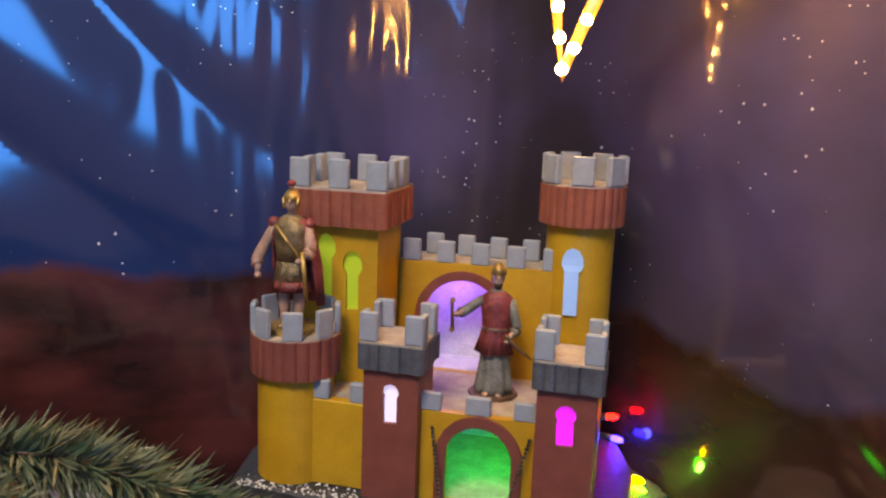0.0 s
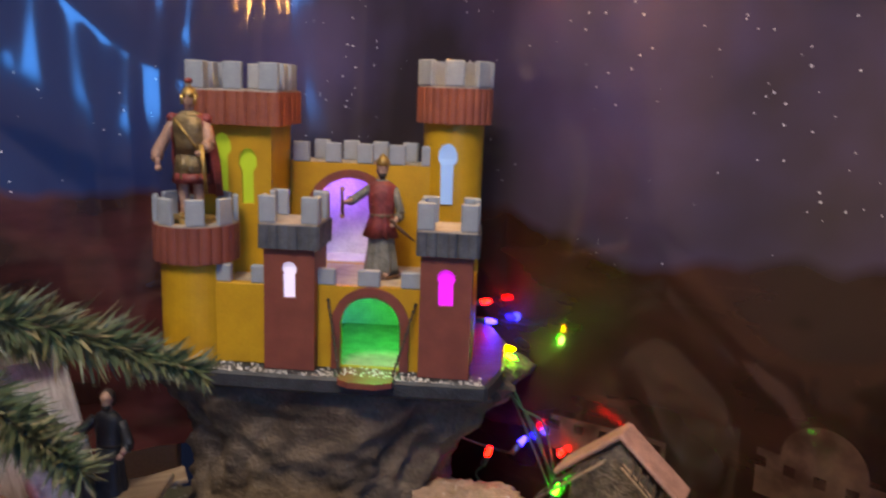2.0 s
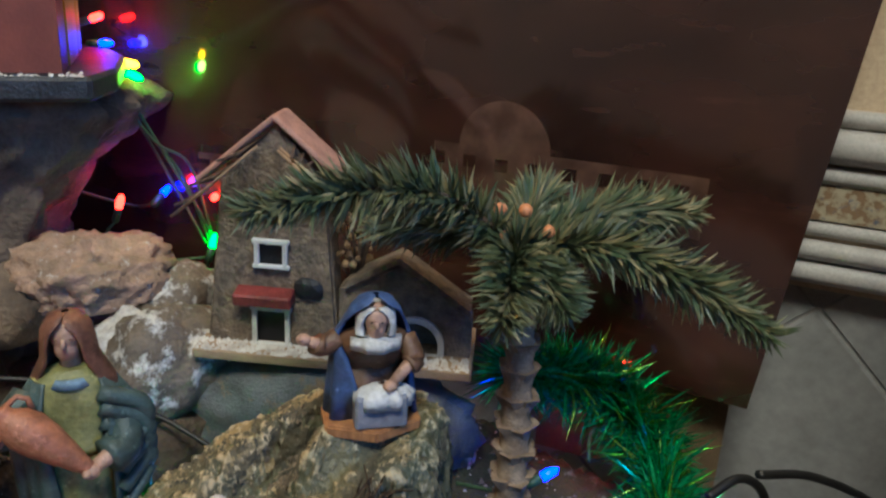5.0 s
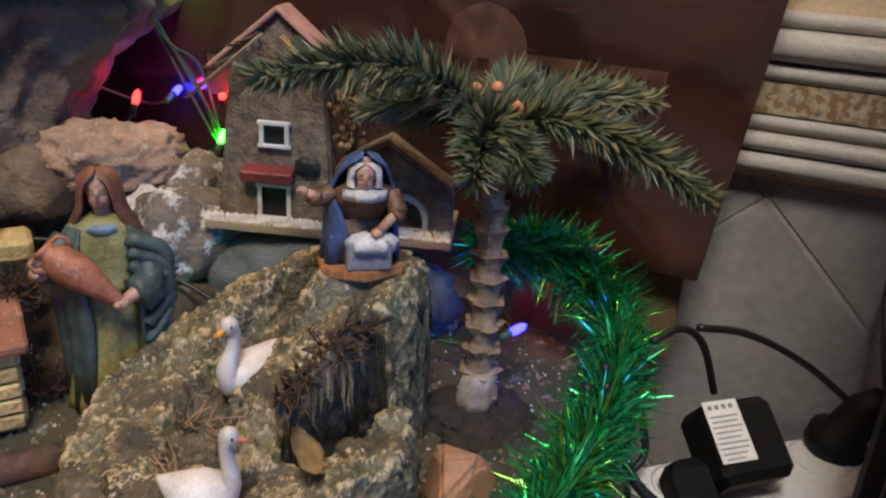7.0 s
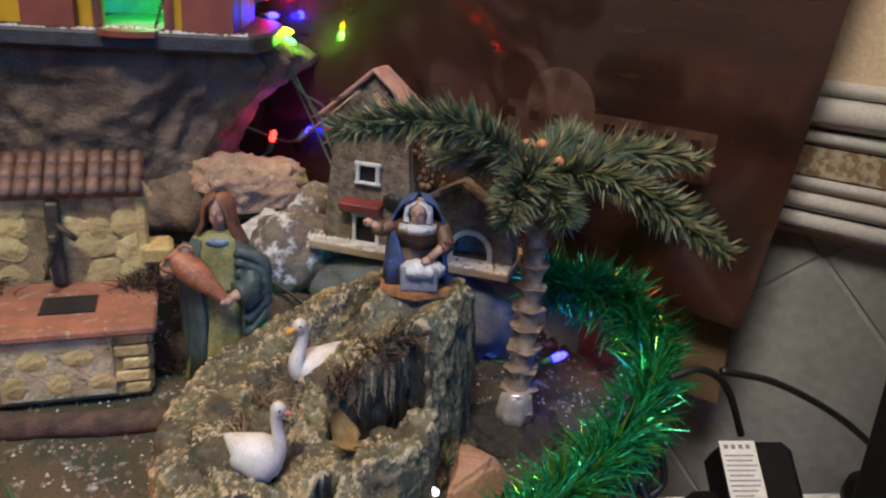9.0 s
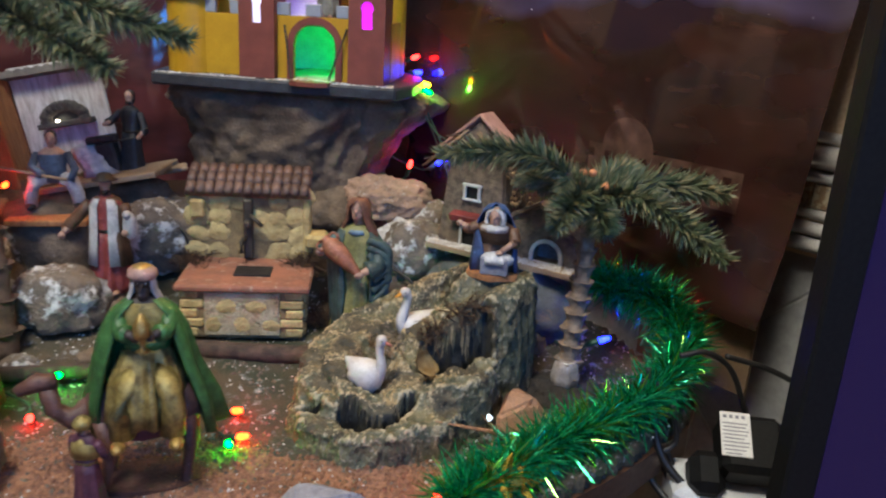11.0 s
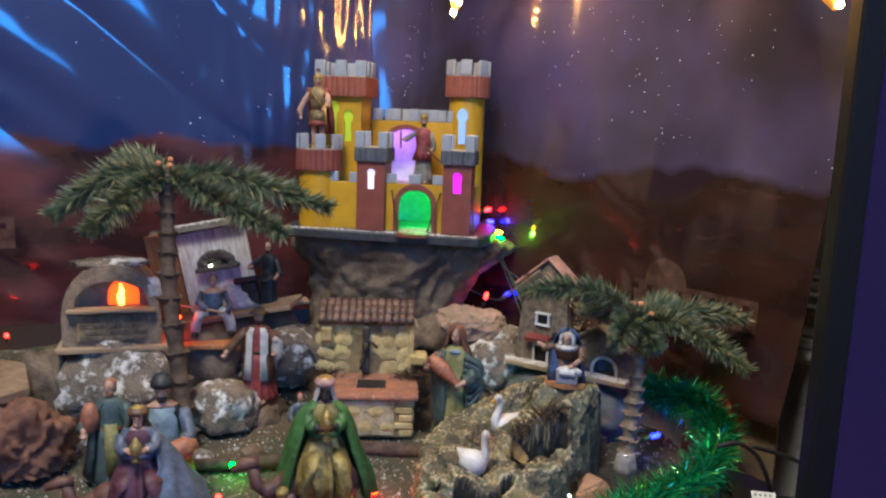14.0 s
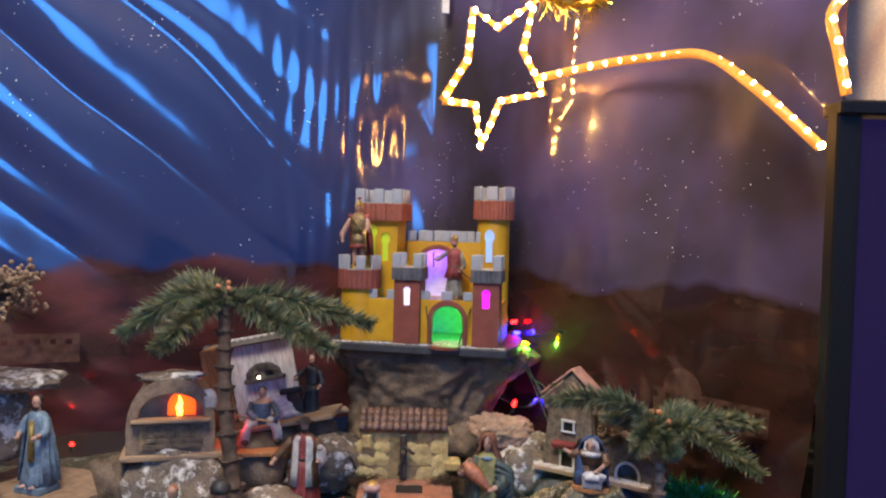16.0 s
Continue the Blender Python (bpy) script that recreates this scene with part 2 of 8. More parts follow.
def tube(bm, pts, r, n=8, mi=0, cap=True, flat=1.0):
    """A tube through points; r is one radius or one for each point."""
    pts = [Vector(p) for p in pts]
    rs = r if isinstance(r, (list, tuple)) else [r] * len(pts)
    rings, up = [], Vector((0.13, 0.31, 0.94))
    for i, p in enumerate(pts):
        d = (pts[min(i + 1, len(pts) - 1)] - pts[max(i - 1, 0)]).normalized()
        a = d.cross(up)
        if a.length < 1e-3:
            a = d.cross(Vector((1, 0, 0)))
        a.normalize()
        b = d.cross(a)
        rings.append([bm.verts.new(p + rs[i] * (math.cos(2 * math.pi * k / n) * a + flat * math.sin(2 * math.pi * k / n) * b)) for k in range(n)])
    fs = []
    for q, w in zip(rings, rings[1:]):
        for k in range(n):
            fs.append(bm.faces.new((q[k], q[(k + 1) % n], w[(k + 1) % n], w[k])))
    if cap:
        fs += [bm.faces.new(rings[0][::-1]), bm.faces.new(rings[-1])]
    for f in fs:
        f.material_index, f.smooth = mi, True
    return bm


def curve_pts(ctrl, n=24):
    """A smooth line through control points."""
    P = [Vector(p) for p in ctrl]
    P = [2 * P[0] - P[1]] + P + [2 * P[-1] - P[-2]]
    out = []
    segs = len(P) - 3
    for i in range(n + 1):
        s = min(i / n * segs, segs - 1e-6)
        k = int(s)
        t = s - k
        a, b, c, d = P[k:k + 4]
        out.append(0.5 * ((2 * b) + (c - a) * t + (2 * a - 5 * b + 4 * c - d) * t * t + (3 * b - a - 3 * c + d) * t ** 3))
    return out


def prism(bm, outline, z0, z1, m=None, mi=0):
    """A closed outline in x, y, raised from z0 to z1."""
    lo = [bm.verts.new((x, y, z0)) for x, y in outline]
    hi = [bm.verts.new((x, y, z1)) for x, y in outline]
    n = len(outline)
    fs = [bm.faces.new((lo[k], lo[(k + 1) % n], hi[(k + 1) % n], hi[k])) for k in range(n)]
    fs += [bm.faces.new(lo[::-1]), bm.faces.new(hi)]
    for f in fs:
        f.material_index = mi
    if m:
        for v in lo + hi:
            v.co = m @ v.co
    bmesh.ops.recalc_face_normals(bm, faces=fs)
    return bm


def pierced(bm, outer, holes, thick, m=None):
    """A wall in the x, z plane with openings that go through it; its front is y = 0 and its back y = thick."""
    edges = []
    for loop in (outer, *holes):
        vs = [bm.verts.new((x, 0, z)) for x, z in loop]
        edges += [bm.edges.new((vs[k], vs[(k + 1) % len(vs)])) for k in range(len(vs))]
    faces = [g for g in bmesh.ops.triangle_fill(bm, use_beauty=True, edges=edges)["geom"] if isinstance(g, bmesh.types.BMFace)]
    ext = bmesh.ops.extrude_face_region(bm, geom=faces)["geom"]
    for v in ext:
        if isinstance(v, bmesh.types.BMVert):
            v.co.y += thick
    bmesh.ops.recalc_face_normals(bm, faces=bm.faces)
    if m:
        for v in bm.verts:
            v.co = m @ v.co
    return bm


def arch(cx, w, z0, spring, n=10):
    """A doorway's outline: upright sides and a round head."""
    r = w / 2
    return [(cx - r, z0), (cx + r, z0)] + [(cx + r * math.cos(math.pi * k / n), spring + r * math.sin(math.pi * k / n)) for k in range(n + 1)]


def rock(size, seed, rough=0.32, sub=4, flat=0.0, freq=1.0):
    """A stone: a ball broken up by noise at three sizes; flat cuts its underside."""
    bm = bmesh.new()
    bmesh.ops.create_icosphere(bm, subdivisions=sub, radius=1.0)
    o = Vector((seed * 3.1, seed * 1.7, seed * 0.9))
    for v in bm.verts:
        d = v.co.normalized()
        k = 1 + rough * noise.noise(d * 1.1 * freq + o) + rough * 0.6 * (0.5 - abs(noise.noise(d * 2.3 * freq + o))) + rough * 0.35 * noise.noise(d * 5.5 * freq + o) + rough * 0.24 * (0.4 - abs(noise.noise(d * 11 * freq + o))) * 2 + rough * 0.16 * noise.noise(d * 24 * freq + o)
        v.co = Vector((d.x * k * size[0], d.y * k * size[1], max(d.z * k, -1 + flat) * size[2]))
    for f in bm.faces:
        f.smooth = sub > 3
    return bm


def loft(bm, rings, n=20, folds=0, depth=0.0, seed=0, mi=None, m=None):
    """Rings of (z, rx, ry, x, y, material) joined into one skin; folds: pleats round it."""
    prev, out = None, []
    for j, (z, rx, ry, x, y, k) in enumerate(rings):
        row = []
        for i in range(n):
            a = 2 * math.pi * i / n
            f = 1 + depth * math.sin(folds * a + seed + 0.5 * math.sin(3 * a + seed) + 6 * z) * (1.0 if folds else 0.0)
            row.append(bm.verts.new((x + rx * f * math.cos(a), y + ry * f * math.sin(a), z)))
        out += row
        if prev:
            for i in range(n):
                f = bm.faces.new((prev[i], prev[(i + 1) % n], row[(i + 1) % n], row[i]))
                f.material_index, f.smooth = (k if mi is None else mi), True
        else:
            f = bm.faces.new(row[::-1])
            f.material_index = k if mi is None else mi
        prev = row
    f = bm.faces.new(prev)
    f.material_index = rings[-1][5] if mi is None else mi
    if m:
        for v in out:
            v.co = m @ v.co
    return bm


def ball(bm, c, r, mi=0, u=10, v=7, m=None):
    r = (r, r, r) if not isinstance(r, (list, tuple)) else r
    vs = bmesh.ops.create_uvsphere(bm, u_segments=u, v_segments=v, radius=1.0)["verts"]
    for w in vs:
        w.co = Vector((c[0] + w.co.x * r[0], c[1] + w.co.y * r[1], c[2] + w.co.z * r[2]))
        if m:
            w.co = m @ w.co
    for f in {f for w in vs for f in w.link_faces}:
        f.material_index, f.smooth = mi, True


def smooth_step(a, b, x):
    t = min(max((x - a) / (b - a), 0.0), 1.0)
    return t * t * (3 - 2 * t)

# ---- the room ----
WD = Vector((0.567, -0.823, 0)).normalized()
WN = Vector((-0.823, -0.567, 0)).normalized()
WM = Matrix(((WD.x, -WN.x, 0, 0.47), (WD.y, -WN.y, 0, 0.27), (0, 0, 1, 0), (0, 0, 0, 1)))
tile_wall = solid("wall_tiled", boxed((0.35, 0.0547, 0.50), (2.7, 0.10, 2.5)), GROUT, WM, "grouted wall behind the tiles, beside the display", "wall", kind="structure")
upper = part("painted_band", boxed((0.35, 0.002, 0.945), (2.7, 0.018, 1.61)), BEIGE, tile_wall, "beige painted plaster above the tiles")
for z, h, d in ((0.2275, 0.020, 0.014), (0.2435, 0.010, 0.009), (0.2105, 0.011, 0.010), (0.1515, 0.014, 0.012), (0.1655, 0.012, 0.016), (0.178, 0.009, 0.008)):
    bm = bmesh.new()
    tube(bm, [(-1.0, -0.006 - d * 0.35, z), (1.7, -0.006 - d * 0.35, z)], h * 0.52, 10)
    part("moulding", bm, MOULD, tile_wall, "white glazed rounded border moulding")
for k in range(9):
    part("frieze_tile", boxed((-0.3 + k * 0.2, -0.0075, 0.1942), (0.199, 0.008, 0.022), 0.001), FRIEZE, tile_wall)
for j in range(-4, 5):
    for k in range(-4, 9):
        x, z = (k + j) * 0.1414 + 0.03, (k - j) * 0.1414 - 0.30
        if -0.9 < x < 1.5 and -0.75 < z < 0.16:
            t = part("wall_tile", boxed((0, 0, 0), (0.1984, 0.010, 0.1984), 0.0015), TILE, tile_wall)
            t.matrix_local = pose(x, 0.008, z, 0, 45, 0)
bm = boxed((-1.3, 0.9, 0.5), (2.4, 0.1, 2.5), 0, None)
solid("wall_back", bm, BEIGE, pose(0, 0.13, 0, 0, 0, 6), "beige painted wall behind the backdrop", "wall", kind="structure")
solid("wall_left", boxed((-2.3, -0.7, 0.5), (0.1, 3.6, 2.5)), BEIGE, Matrix(), "beige painted side wall of the room", "wall", kind="structure")
solid("wall_right", boxed((1.75, -1.4, 0.5), (0.1, 2.4, 2.5)), BEIGE, Matrix(), "beige painted side wall of the room", "wall", kind="structure")
bm = bmesh.new()
pierced(bm, [(-2.3, -0.75), (1.75, -0.75), (1.75, 1.75), (-2.3, 1.75)], [[(-0.1, 0.45), (0.8, 0.45), (0.8, 1.45), (-0.1, 1.45)]], 0.1)
rear_wall = solid("wall_rear", bm, BEIGE, pose(0, -2.35, 0), "beige painted wall with a window", "wall", kind="structure")
win = thing("window_1", pose(0.35, -2.3, 0.95), "white framed window with blue dusk outside", "window", kind="structure")
for c, s in (((0, 0, 0.48), (0.9, 0.05, 0.04)), ((0, 0, -0.48), (0.9, 0.05, 0.04)), ((-0.43, 0, 0), (0.04, 0.05, 0.92)), ((0.43, 0, 0), (0.04, 0.05, 0.92)), ((0, 0, 0), (0.03, 0.05, 0.92))):
    part("window_frame", boxed(c, s, 0.004), WHITEPLASTIC, win)
solid("floor", boxed((-0.3, -0.6, -0.80), (4.4, 3.9, 0.1)), FLOORTILE, Matrix(), "brown floor of the room", "floor", kind="structure")
solid("ceiling", boxed((-0.3, -0.6, 1.80), (4.4, 3.9, 0.1)), CEILWHITE, Matrix(), "white painted ceiling", "ceiling", kind="structure")

# ---- the printed backdrop ----
PLAN = curve_pts([(-1.15, 0.30, 0), (-0.80, 0.50, 0), (-0.50, 0.625, 0), (-0.20, 0.72, 0), (0.0, 0.765, 0), (0.065, 0.735, 0), (0.12, 0.655, 0), (0.18, 0.575, 0), (0.33, 0.395, 0), (0.42, 0.235, 0), (0.47, 0.15, 0)], 420)
RUN = [0.0]
for a, b in zip(PLAN, PLAN[1:]):
    RUN.append(RUN[-1] + (b - a).length)


def crease(u, z, s):
    """How far the sheet stands off its plan: slanting folds on one half, soft billows on the other."""
    left = 1 - smooth_step(0.95, 1.30, s)
    d = 0.0
    q = u * 0.60 + z * 0.80
    q += 0.05 * noise.noise(Vector((u * 3.0, z * 3.0, 4.0)))
    d += left * 0.021 * (0.25 + 2.2 * max(0.0, 0.15 + noise.noise(Vector((u * 2.3, z * 2.3, 13.0))))) * abs(noise.noise(Vector((q * 6.6, (z * 0.6 - u * 0.8) * 0.7, 2.0)))) * 1.6
    d += left * 0.0045 * noise.noise(Vector((q * 15.0, (z * 0.6 - u * 0.8) * 1.2, 7.0)))
    d += (1 - left) * 0.018 * noise.noise(Vector((u * 7.0, z * 5.5, 5.0)))
    d += 0.0028 * math.exp(-((s - 1.13) / 0.13) ** 2) * noise.noise(Vector((u * 48.0, z * 9.0, 11.0)))
    d += (1 - left * 0.75) * 0.0013 * noise.noise(Vector((u * 26.0, z * 7.0, 1.0)))
    return d


def backdrop_material():
    m = mat("printed_foil", (0.5, 0.5, 0.5), rough=0.12, bump=0)
    nt = m.node_tree
    N, L = nt.nodes, nt.links
    b = N["Principled BSDF"]
    for l in list(b.inputs["Base Color"].links):
        L.remove(l)
    uv = N.new("ShaderNodeUVMap")
    uv.uv_map = "run"
    sep = N.new("ShaderNodeSeparateXYZ")
    L.new(uv.outputs[0], sep.inputs[0])

    def math_node(op, a, c, d=None):
        n = N.new("ShaderNodeMath")
        n.operation = op
        for i, v in enumerate((a, c, d)):
            if v is None:
                continue
            if isinstance(v, (int, float)):
                n.inputs[i].default_value = v
            else:
                L.new(v, n.inputs[i])
        return n.outputs[0]

    def ns(scale, detail=4, squash=1.0, rough=0.5):
        mp = N.new("ShaderNodeMapping")
        mp.inputs["Scale"].default_value = (1, squash, 1)
        L.new(uv.outputs[0], mp.inputs[0])
        n = N.new("ShaderNodeTexNoise")
        n.inputs["Scale"].default_value, n.inputs["Detail"].default_value, n.inputs["Roughness"].default_value = scale, detail, rough
        L.new(mp.outputs[0], n.inputs["Vector"])
        return n.outputs["Fac"]

    def ramp(f, lo, hi):
        n = N.new("ShaderNodeMapRange")
        n.inputs[1].default_value, n.inputs[2].default_value = lo, hi
        L.new(f, n.inputs[0])
        return n.outputs[0]

    def blend(f, a, c):
        n = N.new("ShaderNodeMixRGB")
        L.new(f, n.inputs[0])
        for i, v in ((1, a), (2, c)):
            if isinstance(v, tuple):
                n.inputs[i].default_value = (*v, 1)
            else:
                L.new(v, n.inputs[i])
        return n.outputs[0]

    u, v = sep.outputs[0], sep.outputs[1]
    # blue patches over dark: blue reflections on the foil, put into the print's colour
    sky = blend(ramp(ns(3.4, 4), 0.42, 0.66), (0.030, 0.022, 0.026), (0.080, 0.060, 0.160))
    star = N.new("ShaderNodeTexVoronoi")
    star.inputs["Scale"].default_value = 105
    L.new(uv.outputs[0], star.inputs["Vector"])
    size = math_node("MULTIPLY", ramp(ns(9, 3), 0.40, 0.72), 0.13)
    dot = math_node("LESS_THAN", star.outputs["Distance"], size)
    big = N.new("ShaderNodeTexVoronoi")
    big.inputs["Scale"].default_value = 26
    L.new(uv.outputs[0], big.inputs["Vector"])
    dots = math_node("MAXIMUM", dot, math_node("LESS_THAN", big.outputs["Distance"], math_node("MULTIPLY", ramp(ns(5, 2), 0.45, 0.7), 0.036)))
    sky = blend(dots, sky, (0.58, 0.58, 0.66))
    land = blend(ramp(ns(7, 5, 2.2), 0.4, 0.7), (0.016, 0.0045, 0.0030), (0.046, 0.014, 0.009))
    land = blend(ramp(ns(11, 6, 3.5, 0.6), 0.60, 0.74), land, (0.075, 0.026, 0.017))
    side = ramp(u, 1.25, 1.05)
    land = blend(side, land, blend(ramp(ns(8, 5, 2.2), 0.4, 0.66), (0.022, 0.006, 0.006), (0.105, 0.026, 0.026)))
    # bluer sky on the left half paints in the blue light falling there
    sky = blend(math_node("MULTIPLY", side, ramp(ns(2.6, 3), 0.15, 0.40)), sky, blend(dots, (0.008, 0.026, 0.115), (0.75, 0.76, 0.85)))
    shape = None
    for u0, v0, w, h, r in ((1.81, 0.190, 0.17, 0.036, 0.030), (1.60, 0.165, 0.10, 0.03, 0.0), (0.62, 0.215, 0.16, 0.045, 0.024), (0.46, 0.20, 0.10, 0.032, 0.0)):
        q = math_node("MULTIPLY", math_node("LESS_THAN", math_node("ABSOLUTE", math_node("SUBTRACT", u, u0), 0), w / 2), math_node("LESS_THAN", math_node("ABSOLUTE", math_node("SUBTRACT", v, v0), 0), h / 2))
        if r:
            dx, dv = math_node("SUBTRACT", u, u0 - w * 0.22), math_node("SUBTRACT", v, v0 + h / 2)
            rr = math_node("ADD", math_node("MULTIPLY", dx, dx), math_node("MULTIPLY", dv, dv))
            q = math_node("MAXIMUM", q, math_node("MULTIPLY", math_node("LESS_THAN", rr, r * r), math_node("GREATER_THAN", dv, 0.0)))
        wx = math_node("ABSOLUTE", math_node("SUBTRACT", math_node("FRACT", math_node("MULTIPLY", u, 46.0), 0), 0.5), 0)
        hole = math_node("MULTIPLY", math_node("LESS_THAN", wx, 0.2), math_node("LESS_THAN", math_node("ABSOLUTE", math_node("SUBTRACT", v, v0 + h * 0.22), 0), 0.004))
        q = math_node("SUBTRACT", q, hole)
        shape = q if shape is None else math_node("MAXIMUM", shape, q)
    town = blend(ramp(ns(60, 4), 0.35, 0.65), (0.060, 0.029, 0.020), (0.105, 0.055, 0.038))
    faint = math_node("MULTIPLY", shape, ramp(ns(30, 3), 0.2, 0.5))
    land = blend(faint, land, town)
    ridge = math_node("ADD", 0.345, math_node("MULTIPLY", math_node("SUBTRACT", ns(4.0, 4, 0.02), 0.5), 0.16))
    above = ramp(math_node("SUBTRACT", v, ridge), -0.006, 0.006)
    L.new(blend(above, land, sky), b.inputs["Base Color"])
    b.inputs["Coat Weight"].default_value, b.inputs["Coat Roughness"].default_value = 1.0, 0.105
    b.inputs["Roughness"].default_value = 0.52
    b.inputs["Specular IOR Level"].default_value = 0.22
    b.inputs["Coat IOR"].default_value = 1.8
    return m


bm = bmesh.new()
lay = bm.loops.layers.uv.new("run")
ROWS_Z, COLS = 150, 430
EDGE0 = RUN[-1] - 0.100
grid = []
for j in range(ROWS_Z + 1):
    z = 0.080 + (1.02 - 0.080) * j / ROWS_Z
    line = []
    for i in range(COLS + 1):
        run = (EDGE0 + 0.10 * min(z - 0.08, 0.4)) * i / COLS
        k = min(max(int(np.searchsorted(RUN, run)) - 1, 0), len(PLAN) - 2)
        p = PLAN[k].lerp(PLAN[k + 1], (run - RUN[k]) / (RUN[k + 1] - RUN[k]))
        t = (PLAN[min(k + 3, len(PLAN) - 1)] - PLAN[max(k - 2, 0)]).normalized()
        q = p + Vector((t.y, -t.x, 0)) * crease(run, z, run)
        line.append((bm.verts.new((q.x, q.y, z)), run, z))
    grid.append(line)
for j in range(ROWS_Z):
    for i in range(COLS):
        c = (grid[j][i], grid[j][i + 1], grid[j + 1][i + 1], grid[j + 1][i])
        f = bm.faces.new([q[0] for q in c])
        f.smooth = True
        for lp, q in zip(f.loops, c):
            lp[lay].uv = (q[1], q[2])
solid("backdrop", bm, backdrop_material(), Matrix(), "creased glossy foil backdrop printed with starry sky and desert town", "backdrop", kind="structure")
bm = bmesh.new()
prism(bm, [(-0.02, -0.002), (0.098, -0.002), (0.098, 0.002), (-0.02, 0.002)], 0.006, 0.092, Matrix(((WD.x, -WN.x, 0, 0.374), (WD.y, -WN.y, 0, 0.336), (0, 0, 1, 0), (0, 0, 0, 1))))
solid("cardboard_sheet", bm, CARD, Matrix(), "plain brown cardboard sheet under the foil's edge", "cardboard")

# ---- table and ground ----
BOARD = [(-1.1, -0.16), (0.0, -0.03), (0.10, 0.035), (0.20, 0.098), (0.29, 0.158), (0.36, 0.215), (0.385, 0.255), (0.30, 0.41), (0.17, 0.56), (0.04, 0.70), (-0.20, 0.67), (-0.50, 0.575), (-0.80, 0.44), (-1.1, 0.27)]
table = thing("display_table", pose(0, 0, 0), "dark brown wooden table under the display", "table")
part("tabletop", prism(bmesh.new(), BOARD, -0.028, -0.002), WOOD, table)
for x, y in ((-0.95, 0.0), (0.05, 0.08), (-0.9, 0.25), (0.1, 0.5)):
    part("leg", boxed((x, y, -0.39), (0.05, 0.05, 0.722), 0.003), WOOD, table)


def inside(x, y):
    c, n = False, len(BOARD)
    for k in range(n):
        (x0, y0), (x1, y1) = BOARD[k], BOARD[(k + 1) % n]
        if (y0 > y) != (y1 > y) and x < (x1 - x0) * (y - y0) / (y1 - y0) + x0:
            c = not c
    return c


def height(x, y):
    h = 0.012 + 0.018 * smooth_step(0.24, 0.40, y) + 0.03 * smooth_step(0.40, 0.55, y)
    h += 0.004 * noise.noise(Vector((x * 14, y * 14, 0))) + 0.0022 * noise.noise(Vector((x * 45, y * 45, 3))) + 0.001 * noise.noise(Vector((x * 140, y * 140, 9)))
    return h


bm = bmesh.new()
STEP = 0.0055
nx, ny = int(1.5 / STEP), int(0.87 / STEP)
vid = {}
for i in range(nx + 1):
    for j in range(ny + 1):
        x, y = -1.09 + i * STEP, -0.155 + j * STEP
        if inside(x, y):
            vid[i, j] = bm.verts.new((x, y, height(x, y)))
for (i, j), a in list(vid.items()):
    q = [vid.get(k) for k in ((i, j), (i + 1, j), (i + 1, j + 1), (i, j + 1))]
    if all(q):
        f = bm.faces.new(q)
        f.smooth = True
        x, y = a.co.x, a.co.y
        edge = 0.17 + 0.045 * noise.noise(Vector((x * 11, y * 11, 4))) - 0.25 * max(x, -0.03)
        f.material_index = 1 if (y < edge and x < 0.16) else 0
rim = [e for e in bm.edges if len(e.link_faces) == 1]
r = bmesh.ops.extrude_edge_only(bm, edges=rim)
for v in r["geom"]:
    if isinstance(v, bmesh.types.BMVert):
        v.co.z = -0.0015
solid("ground", bm, [GROUNDMAT, CORK], Matrix(), "mossy ground of the display with cork granules and snow flakes", "ground", kind="structure")


def scatter(name, count, area, size, material, label, category, seed, lift=0.0, keep=None):
    """Many small grains lying on the ground, as one object."""
    r = random.Random(seed)
    vs, fs = [], []
    T = [(1, 0, -0.4), (-0.5, 0.87, -0.4), (-0.5, -0.87, -0.4), (0.1, 0.1, 0.8)]
    while count:
        x, y = r.uniform(area[0], area[1]), r.uniform(area[2], area[3])
        if not inside(x, y) or (keep and not keep(x, y)):
            count -= 0.2 if keep else 0
            count = max(count, 0)
            if count < 1:
                break
            continue
        count -= 1
        if count < 0:
            break
        s, a = r.uniform(*size), r.uniform(0, 6.3)
        z = height(x, y) + lift
        b = len(vs)
        for p in T:
            px, py = p[0] * math.cos(a) - p[1] * math.sin(a), p[0] * math.sin(a) + p[1] * math.cos(a)
            vs.append((x + px * s * r.uniform(0.7, 1.3), y + py * s, z + (p[2] + 0.35) * s * r.uniform(0.6, 1.2)))
        fs += [(b, b + 1, b + 3), (b + 1, b + 2, b + 3), (b + 2, b, b + 3), (b + 2, b + 1, b)]
    me = bpy.data.meshes.new(name)
    me.from_pydata(vs, [], fs)
    me.materials.append(material)
    return tagged(new(name, me), label, category, kind="stuff")


scatter("cork_granules", 9000, (-0.36, 0.14, 0.0, 0.24), (0.0012, 0.0028), CORK, "loose brown cork granules on the ground", "granules", 3, keep=lambda x, y: y < 0.17 + 0.045 * noise.noise(Vector((x * 11, y * 11, 4))) - 0.25 * max(x, -0.03) + 0.012)
scatter("pebbles", 2600, (-0.40, 0.36, 0.06, 0.40), (0.001, 0.003), PEBBLE, "small brown pebbles and earth crumbs", "pebbles", 4)
scatter("snow_flakes", 2300, (-0.45, 0.34, 0.10, 0.45), (0.0007, 0.0018), SNOW, "white artificial snow flakes strewn on the ground", "snow", 5)

# ---- the castle on its rock ----
FILM = {
    "green": film("yellow_green_film", (0.36, 0.48, 0.03), 0.32),
    "white": film("white_film", (0.72, 0.66, 0.86), 0.8),
    "pink": film("magenta_film", (0.85, 0.02, 0.95), 1.0),
    "blue": film("pale_blue_film", (0.26, 0.42, 0.72), 0.42),
}


